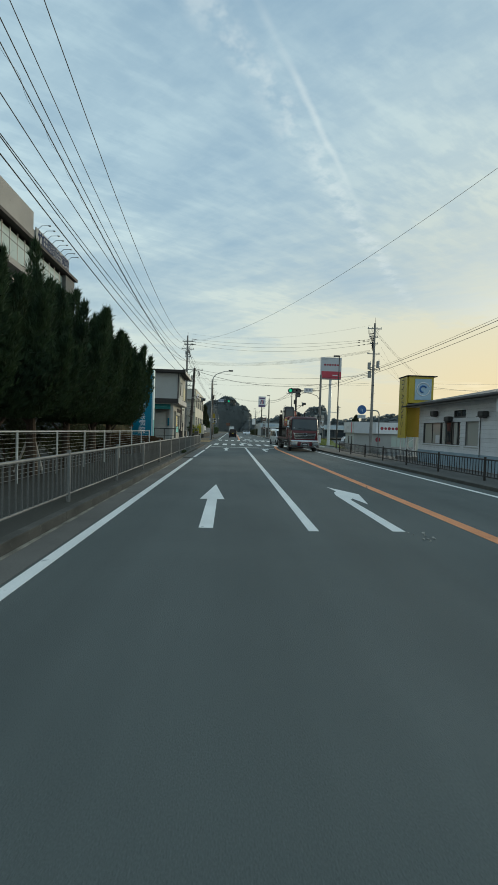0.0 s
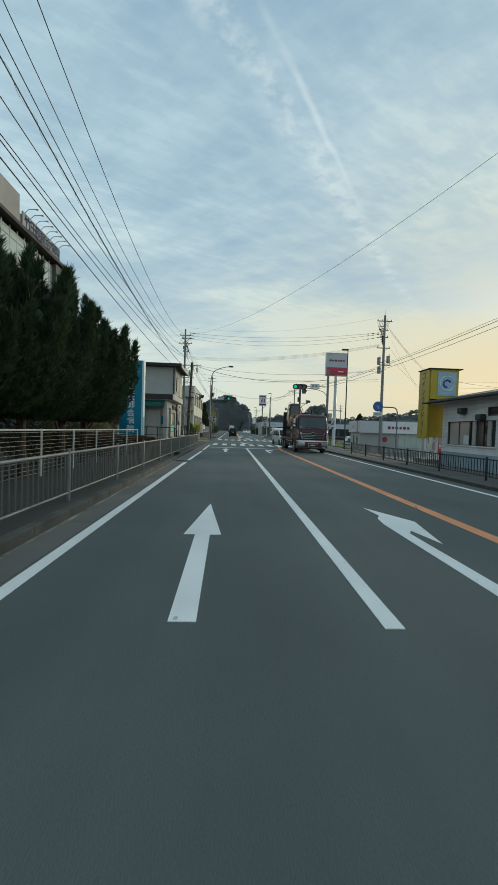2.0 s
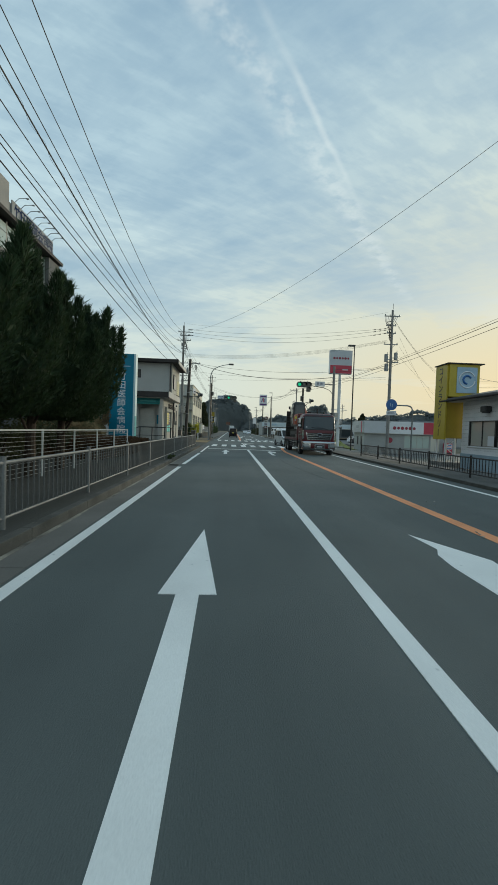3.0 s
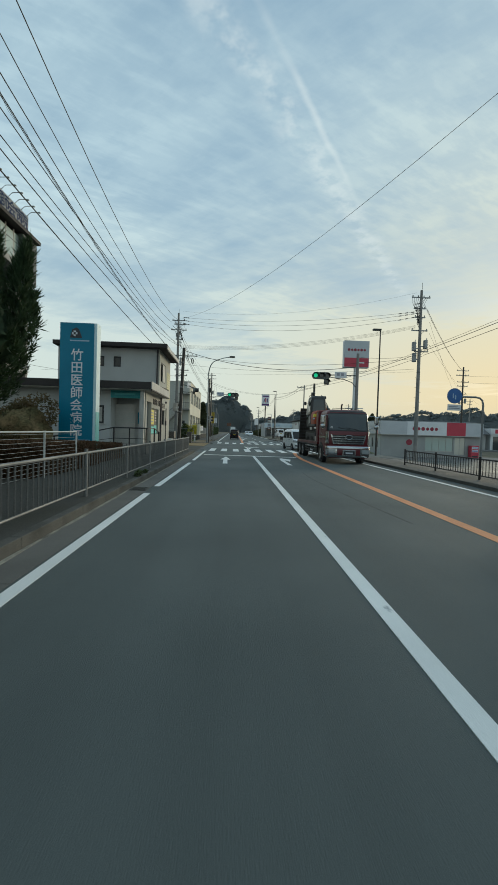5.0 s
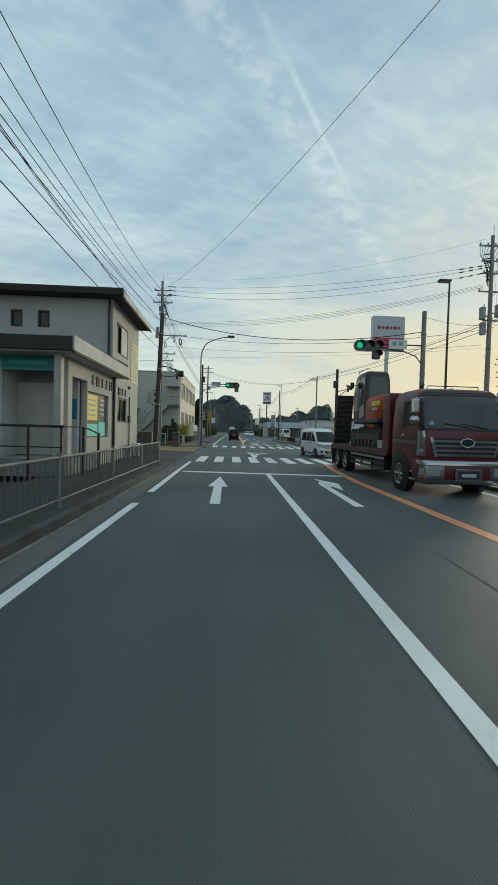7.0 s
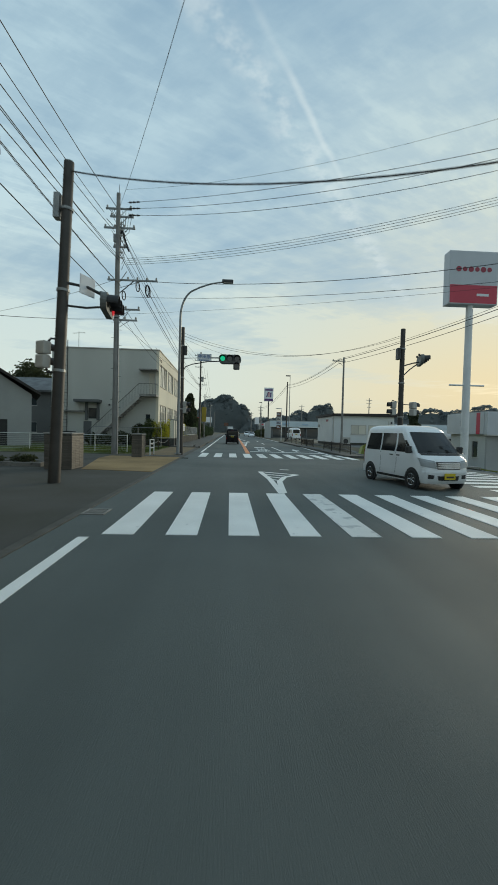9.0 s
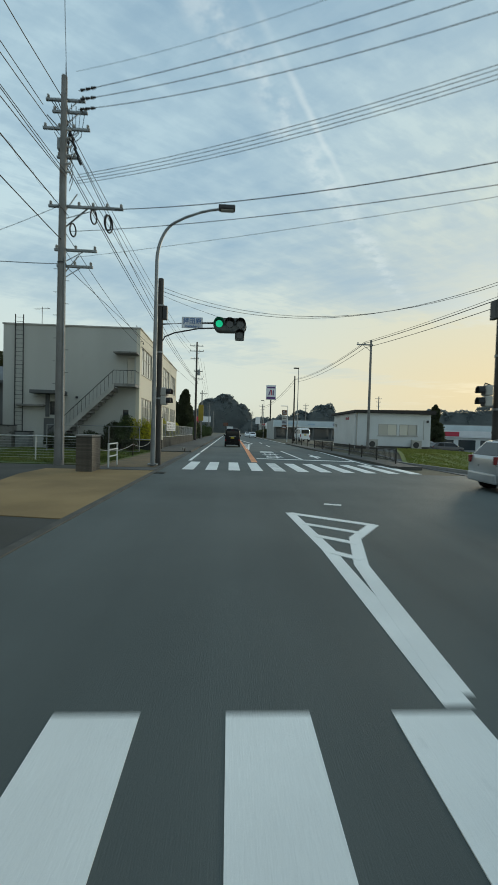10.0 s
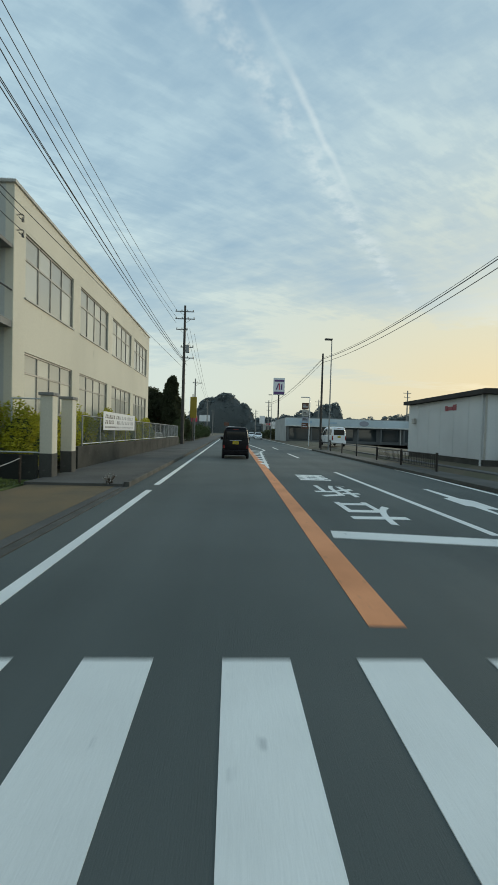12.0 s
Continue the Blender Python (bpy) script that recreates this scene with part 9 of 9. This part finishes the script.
# flatbed lorry carrying a digger; its front is at -y of its own
def flatbed():
    t = thing("flatbed_lorry", (5.82, 30.3, 0), "maroon flatbed lorry with chrome bumpers carrying a digger", "lorry")
    h = hull([(0.52, 1.06, 0.10, 1.95, 0.20, 0.05, 0.06), (0.95, 1.10, 0.02, 1.95, 0.20, 0.06, 0.06), (1.45, 1.10, 0.0, 1.95, 0.20, 0.06, 0.06), (1.62, 1.10, 0.03, 1.95, 0.20, 0.06, 0.06), (1.70, 1.095, 0.06, 1.95, 0.19, 0.06, 0.06),
              (2.1, 1.08, 0.15, 1.94, 0.18, 0.06, 0.06), (2.50, 1.06, 0.24, 1.93, 0.18, 0.06, 0.08), (2.60, 1.04, 0.29, 1.91, 0.18, 0.06, 0.1), (2.69, 1.0, 0.40, 1.86, 0.2, 0.06, 0.12), (2.75, 0.9, 0.58, 1.76, 0.2, 0.05, 0.14), (2.78, 0.74, 0.8, 1.6, 0.2, 0.03, 0.14)])
    part("cab", hull_body(h), MAROON, t, "maroon painted cab", True)
    part("windscreen_edge", hull_panel(h, [(-1.62, 1.66), (1.62, 1.66), (1.52, 2.58), (-1.52, 2.58)], 0.005, 14, 6), PLASTIC_BLACK, t)
    part("windscreen", hull_panel(h, [(-1.55, 1.72), (1.55, 1.72), (1.45, 2.53), (-1.45, 2.53)], 0.01, 14, 6), LORRY_GLASS, t)
    part("visor_strip", hull_panel(h, [(-1.3, 2.62), (1.3, 2.62), (1.2, 2.69), (-1.2, 2.69)], 0.012, 10, 2), STEEL_DARK, t)
    part("roof_rail", pipe([(-0.7, 0.75, 2.77), (-0.68, 0.72, 2.84), (0.68, 0.72, 2.84), (0.7, 0.75, 2.77)], 0.014, 6), STEEL_DARK, t)
    for g in (-1, 1):
        part("wiper", rod((g * 0.2 + 0.32, 0.055, 1.74), (g * 0.2 - 0.32, 0.075, 1.84), 0.014, n=6), PLASTIC_BLACK, t)
        part("side_window", side_panel_of(h, (g, [(0.42, 1.80), (1.22, 1.74), (1.20, 2.42), (0.58, 2.46)]), 0.01), CAR_GLASS, t)
        part("window_frame", side_panel_of(h, (g, [(0.37, 1.74), (1.28, 1.68), (1.25, 2.48), (0.53, 2.52)]), 0.005), MAROON, t)
        for y in (0.36, 1.32):
            part("door_seam", side_panel_of(h, (g, [(y, 0.72), (y + 0.014, 0.72), (y + 0.014, 2.5), (y, 2.5)]), 0.003), PLASTIC_BLACK, t)
        part("door_strip", side_panel_of(h, (g, [(0.34, 1.30), (1.9, 1.30), (1.9, 1.40), (0.34, 1.40)]), 0.012), CHROME, t, "bright side strip")
        part("door_handle", boxes((g * 1.1 - 0.03, 1.08, 1.5, g * 1.1 + 0.03, 1.26, 1.55), bevel=0.01), CHROME, t)
        part("corner_panel", hull_panel(h, [(g * 1.25, 1.02), (g * 2.03, 1.02), (g * 2.0, 1.64), (g * 1.35, 1.64)], 0.018, 6, 4), CHROME, t, "chrome corner panel")
        part("indicator", hull_panel(h, [(g * 1.45, 1.10), (g * 1.9, 1.10), (g * 1.9, 1.2), (g * 1.45, 1.2)], 0.028, 4, 2), HEADLAMP, t)
        part("mirror_arm", pipe([(g * 1.05, 0.2, 2.46), (g * 1.3, 0.0, 2.44), (g * 1.36, -0.05, 2.25), (g * 1.3, 0.0, 1.86), (g * 1.08, 0.16, 1.8)], 0.02, 6), CHROME, t)
        part("mirror", boxes((g * 1.36 - 0.1, -0.12, 2.06, g * 1.36 + 0.1, -0.01, 2.42), bevel=0.04), CHROME, t, "chrome backed mirror")
        bm = bmesh.new()
        ball(bm, (g * 1.36, -0.06, 1.9), 0.12, 14, 8, (1, 0.5, 1))
        part("round_mirror", bm, CHROME, t, smooth=True)
        part("step", boxes((g * 1.0 - 0.1, 0.36, 0.36, g * 1.0 + 0.1, 0.86, 0.43), (g * 1.0 - 0.1, 0.36, 0.56, g * 1.0 + 0.1, 0.86, 0.61), bevel=0.01), CHROME, t)
        part("wheel_arch", rod((g * 0.9, 1.32, 0.5), (g * 1.112, 1.32, 0.5), 0.57, n=28), PLASTIC_BLACK, t)
        wheel(t, g * 1.0, 1.32, 0.46, 0.27, g, CHROME, 8)
        for y in (6.75, 7.95):
            wheel(t, g * 0.96, y, 0.44, 0.34, g, CHROME, 8)
            part("mudguard", pipe([(g * 0.96, y + 0.53 * math.cos(a), 0.44 + 0.5 * math.sin(a)) for a in steps(0.3, 2.84, 8)], 0.035, 6), PLASTIC_BLACK, t)
        for z in (0.42, 0.58, 0.74):
            part("side_guard", boxes((g * 1.05 - 0.02, 2.6, z, g * 1.05 + 0.02, 6.1, z + 0.075)), CHROME if z > 0.7 else STEEL_DARK, t)
        for y in (2.7, 3.8, 4.9, 6.0):
            part("guard_post", boxes((g * 1.01 - 0.03, y, 0.38, g * 1.01 + 0.03, y + 0.06, 0.95)), STEEL_DARK, t)
        part("mud_flap", boxes((g * 0.96 - 0.22, 8.6, 0.18, g * 0.96 + 0.22, 8.63, 0.72)), PLASTIC_BLACK, t)
        part("rope_hook_rail", boxes((g * 1.115 - 0.015, 2.3, 0.86, g * 1.115 + 0.015, 9.1, 0.92)), STEEL_DARK, t)
    # grille: chrome bars in a tapering frame with an oval badge
    part("grille_backing", hull_panel(h, [(-0.78, 1.0), (0.78, 1.0), (0.92, 1.46), (-0.92, 1.46)], 0.006, 8, 3), PLASTIC_BLACK, t)
    for k in range(4):
        z, q = 1.02 + 0.115 * k, 0.79 + 0.035 * k
        part("grille_bar", hull_panel(h, [(-q, z), (q, z), (q + 0.02, z + 0.06), (-q - 0.02, z + 0.06)], 0.03, 8, 1, 0.03), CHROME, t, "chrome grille bar")
    for g in (-1, 1):
        part("grille_frame", hull_panel(h, [(g * 0.78, 1.0), (g * 0.86, 1.0), (g * 1.0, 1.48), (g * 0.92, 1.48)], 0.034, 2, 4, 0.03), CHROME, t)
    bm = bmesh.new()
    tube(bm, [(0.17 * math.cos(a), -0.045, 1.36 + 0.105 * math.sin(a)) for a in steps(0, 2 * math.pi, 24)], 0.022, 8)
    part("badge_ring", bm, CHROME, t, "chrome oval badge")
    part("badge_plate", boxes((-0.1, -0.036, 1.28, 0.1, -0.03, 1.44)), PLASTIC_BLACK, t)
    # bumper
    hb = hull([(0.32, 1.04, -0.02, 0.55, 0.16, 0.06, 0.05), (0.42, 1.10, -0.10, 0.55, 0.18, 0.07, 0.05), (0.60, 1.12, -0.12, 0.55, 0.18, 0.07, 0.05), (0.84, 1.12, -0.11, 0.55, 0.18, 0.07, 0.05), (0.93, 1.10, -0.05, 0.55, 0.16, 0.06, 0.05)])
    part("bumper_body", hull_body(hb), MAROON, t, "maroon bumper body", True)
    part("front_bumper", hull_panel(hb, [(-2.4, 0.80), (2.4, 0.80), (2.4, 0.90), (-2.4, 0.90)], 0.014, 20, 2), CHROME, t, "chrome bumper strip")
    part("front_bumper", hull_panel(hb, [(-2.3, 0.35), (2.3, 0.35), (2.3, 0.45), (-2.3, 0.45)], 0.014, 20, 2), CHROME, t, "chrome bumper strip")
    for g in (-1, 1):
        part("lamp_surround", hull_panel(hb, [(g * 0.62, 0.47), (g * 1.9, 0.47), (g * 1.95, 0.78), (g * 0.62, 0.78)], 0.01, 8, 3), CHROME, t)
        part("head_lamp", hull_panel(hb, [(g * 0.72, 0.54), (g * 1.25, 0.54), (g * 1.3, 0.74), (g * 0.72, 0.74)], 0.02, 6, 3), HEADLAMP, t)
        part("fog_lamp", hull_panel(hb, [(g * 1.4, 0.56), (g * 1.75, 0.56), (g * 1.75, 0.72), (g * 1.4, 0.72)], 0.02, 4, 3), HEADLAMP, t)
    part("plate_frame", boxes((-0.33, -0.165, 0.42, 0.33, -0.14, 0.72), bevel=0.01), CHROME, t)
    part("number_plate", boxes((-0.27, -0.176, 0.47, 0.27, -0.166, 0.67)), PRINT_DARK, t)
    part("plate_bar", boxes((-0.18, -0.181, 0.53, 0.18, -0.1765, 0.61)), SIGN_GREY, t)
    part("screen_sticker", rod((-0.85, 0.1, 1.83), (-0.85, 0.115, 1.84), 0.065, n=14), SIGN_WHITE, t)
    part("tailpipe", rod((0.7, 2.08, 1.0), (0.7, 2.08, 2.95), 0.055, n=10), STEEL_DARK, t)
    part("chassis", boxes((-0.42, 0.6, 0.52, 0.42, 9.0, 0.8)), STEEL_DARK, t)
    part("fuel_tank", boxes((-0.98, 2.75, 0.4, -0.5, 4.0, 0.82), bevel=0.06), STEEL_DARK, t)
    part("bed", boxes((-1.11, 2.25, 0.92, 1.11, 9.15, 1.06), bevel=0.01), MAROON, t, "maroon edged load bed")
    part("bed_floor", boxes((-1.05, 2.3, 1.061, 1.05, 9.1, 1.08)), IRON_DIRTY, t)
    part("headboard", boxes((-1.1, 2.2, 1.08, 1.1, 2.3, 2.78), bevel=0.02), MAROON, t)
    for g in (-1, 1):
        part("headboard_wing", boxes((g * 1.08 - 0.025, 2.3, 1.08, g * 1.08 + 0.025, 2.7, 2.72)), MAROON, t)
        bm = bmesh.new()
        prism(bm, [(8.85, 1.08), (9.1, 1.08), (8.62, 3.25), (8.42, 3.25)], "x", g * 0.68 - 0.36, g * 0.68 + 0.36)
        ramp = part("loading_ramp", bm, IRON_DIRTY, t, "raised dark steel loading ramp")
        for k in range(9):
            z = 1.25 + 0.22 * k
            y = 8.85 - (z - 1.08) * 0.198
            part("ramp_rung", boxes((g * 0.68 - 0.34, y - 0.05, z, g * 0.68 + 0.34, y + 0.01, z + 0.05)), STEEL_DARK, ramp)
    part("rear_beam", boxes((-1.1, 9.02, 0.46, 1.1, 9.17, 0.9)), STEEL_DARK, t)
    part("tool_box", boxes((-1.06, 2.75, 1.08, -0.62, 3.25, 1.34), bevel=0.02), TRIM_LIGHT, t, "pale box on the load bed")


def digger():
    t = thing("excavator", (5.82, 35.0, 1.08), "orange tracked excavator standing on the lorry bed", "excavator")
    for g in (-1, 1):
        bm = bmesh.new()
        pts = [(1.32 * (1 if k < 8 else -1) + 0.3 * math.cos(a), 0.31 + 0.3 * math.sin(a)) for k, a in enumerate([radians(q) for q in (-90, -64, -38, -13, 13, 38, 64, 90, 90, 116, 142, 167, 193, 218, 244, 270)])]
        prism(bm, pts, "x", g * 0.82 - 0.2, g * 0.82 + 0.2)
        tr = part("track", bm, IRON_DIRTY, t, "muddy steel track")
        bm = bmesh.new()
        box(bm, -0.23, -0.065, 0.0, 0.23, 0.065, 0.035)
        me = mesh_of("track_shoe", bm, IRON_DIRTY)
        run = [(-1.28 + 0.16 * k, 0.61, 0) for k in range(17)] + [(1.32 + 0.3 * math.sin(a), 0.31 + 0.3 * math.cos(a), -math.degrees(a)) for a in (0.5, 1.05, 1.6, 2.1, 2.6)] + [(-1.32 - 0.3 * math.sin(a), 0.31 + 0.3 * math.cos(a), math.degrees(a)) for a in (0.5, 1.05, 1.6, 2.1, 2.6)]
        for y, z, q in run:
            part("track_shoe", me, None, tr, at=pose(g * 0.82, y, z, q, 0, 0))
        for k in range(6):
            part("roller", rod((g * 1.02, -1.05 + 0.42 * k, 0.17), (g * 1.05, -1.05 + 0.42 * k, 0.17), 0.1, n=14), STEEL_DARK, tr)
        for y in (-1.32, 1.32):
            part("sprocket", rod((g * 1.02, y, 0.31), (g * 1.05, y, 0.31), 0.2, n=16), STEEL_DARK, tr)
        part("track_frame", boxes((g * 1.02 - 0.015, -1.1, 0.26, g * 1.02 + 0.02, 1.1, 0.46), bevel=0.01), STEEL_DARK, tr)
    part("undercarriage", boxes((-0.62, -0.8, 0.3, 0.62, 0.8, 0.64)), IRON_DIRTY, t)
    part("turntable", rod((0, 0, 0.6), (0, 0, 0.84), 0.55, n=24), STEEL_DARK, t)
    part("deck", boxes((-1.08, -1.45, 0.84, 1.08, 1.15, 0.98), bevel=0.03), STEEL_DARK, t)
    # rounded counterweight and engine covers
    h = hull([(0.84, 0.98, -1.66, -0.2, 0.42, 0.18, 0.05), (0.92, 1.07, -1.76, -0.2, 0.45, 0.2, 0.05), (1.2, 1.09, -1.80, -0.2, 0.45, 0.2, 0.05), (1.55, 1.08, -1.78, -0.2, 0.45, 0.2, 0.05), (1.68, 1.05, -1.72, -0.22, 0.43, 0.2, 0.06), (1.75, 0.98, -1.6, -0.28, 0.4, 0.18, 0.08), (1.78, 0.86, -1.45, -0.36, 0.36, 0.16, 0.1)])
    part("counterweight", hull_body(h), EXC_ORANGE, t, "rounded orange counterweight", True)
    part("maker_strip", hull_panel(h, [(-2.3, 1.4), (-1.6, 1.4), (-1.6, 1.56), (-2.3, 1.56)], 0.006, 6, 2), POSTER_YELLOW, t, "yellow label panel")
    part("label_strip", hull_panel(h, [(-2.2, 1.25), (-1.75, 1.25), (-1.75, 1.33), (-2.2, 1.33)], 0.006, 6, 2), SIGN_PALEBLUE, t, "pale blue label panel")
    part("cover_seam", hull_panel(h, [(-5, 1.22), (5, 1.22), (5, 1.235), (-5, 1.235)], 0.002, 40, 1), PLASTIC_BLACK, t)
    part("side_cover", boxes((0.35, -0.2, 0.98, 1.06, 1.1, 1.62), bevel=0.05), EXC_ORANGE, t, "orange side cover")
    part("exhaust", pipe([(0.6, -0.9, 1.75), (0.6, -0.9, 2.1), (0.6, -1.02, 2.18)], 0.05, 8), STEEL_DARK, t)
    # operator's cab on the road side: rounded frame with big panes
    c = hull([(0.98, 0.46, -0.02, 1.42, 0.08, 0.0, 0.1), (1.5, 0.47, -0.04, 1.50, 0.08, 0.0, 0.1), (1.75, 0.47, -0.04, 1.54, 0.08, 0.0, 0.12), (2.45, 0.44, 0.02, 1.36, 0.1, 0.0, 0.14), (2.62, 0.42, 0.05, 1.28, 0.12, 0.0, 0.16), (2.70, 0.37, 0.12, 1.18, 0.12, 0.0, 0.18), (2.73, 0.28, 0.22, 1.05, 0.12, 0.0, 0.16)])
    shift = Matrix.Translation((-0.62, -0.18, 0))
    part("cab_shell", hull_body(c), STEEL_DARK, t, "dark grey cab shell", True, shift)
    part("cab_glass", hull_panel(c, [(-0.95, 1.78), (0.95, 1.78), (0.9, 2.5), (-0.9, 2.5)], 0.008, 6, 4), LORRY_GLASS, t, at=shift)
    for g in (-1, 1):
        part("cab_glass", side_panel_of(c, (g, [(0.12, 1.6), (0.62, 1.5), (0.62, 2.5), (0.16, 2.5)]), 0.008), LORRY_GLASS, t, at=shift)
        part("cab_glass", side_panel_of(c, (g, [(0.7, 1.3), (1.34, 1.3), (1.2, 2.5), (0.7, 2.5)]), 0.008), LORRY_GLASS, t, at=shift)
        part("door_trim", side_panel_of(c, (g, [(0.12, 1.08), (0.6, 1.02), (0.6, 1.42), (0.12, 1.52)]), 0.012), TRIM_LIGHT, t, "pale grey door panel", at=shift)
    part("cab_glass", hull_panel(c, [(4.05, 1.4), (4.98, 1.4), (4.98, 2.5), (4.05, 2.5)], 0.008, 4, 4), LORRY_GLASS, t, at=shift)
    part("handrail", pipe([(-1.12, 0.45, 1.4), (-1.17, 0.45, 1.5), (-1.17, 0.45, 2.3), (-1.1, 0.45, 2.4)], 0.018, 6), GALV, t)
    part("roof_guard", pipe([(-1.0, -0.1, 2.74), (-1.0, -0.1, 2.8), (-1.0, 0.9, 2.8), (-1.0, 0.9, 2.72)], 0.016, 6), STEEL_DARK, t)
    part("mirror", boxes((-1.3, 0.95, 2.2, -1.16, 1.02, 2.42), bevel=0.02), PLASTIC_BLACK, t)
    part("mirror_arm", rod((-1.05, 1.0, 2.3), (-1.2, 0.98, 2.32), 0.012, n=6), PLASTIC_BLACK, t)
    # folded arm
    bm = bmesh.new()
    prism(bm, [(0.9, 1.0), (1.2, 0.98), (1.8, 1.75), (2.5, 2.2), (3.2, 2.25), (3.3, 2.45), (2.4, 2.48), (1.55, 2.05), (0.95, 1.3)], "x", -0.02, 0.28)
    part("boom", bm, EXC_ORANGE, t, "orange boom")
    bm = bmesh.new()
    prism(bm, [(3.05, 2.5), (3.4, 2.4), (2.95, 0.8), (2.75, 0.6), (2.62, 0.75)], "x", 0.02, 0.24)
    part("dipper_arm", bm, EXC_ORANGE, t, "orange dipper arm")
    part("ram", rod((0.13, 1.1, 1.02), (0.13, 2.1, 1.75), 0.06, n=10), CHROME, t)
    part("ram", rod((0.13, 2.0, 2.5), (0.13, 3.1, 2.58), 0.05, n=10), CHROME, t)
    part("hose", pipe([(0.3, 0.9, 1.6), (0.33, 1.6, 2.3), (0.33, 2.5, 2.65), (0.3, 3.2, 2.5)], 0.025, 6), CABLE, t)
    bm = bmesh.new()
    prism(bm, [(2.9, 0.75), (3.1, 0.35), (2.9, 0.02), (2.4, 0.02), (2.2, 0.25), (2.35, 0.55), (2.6, 0.38), (2.72, 0.75)], "x", -0.28, 0.54)
    part("bucket", bm, IRON_DIRTY, t, "dirty steel bucket")
    for k in range(4):
        part("bucket_tooth", boxes((-0.25 + 0.24 * k, 2.1, 0.17, -0.18 + 0.24 * k, 2.24, 0.25)), IRON_DIRTY, t)


flatbed()
digger()
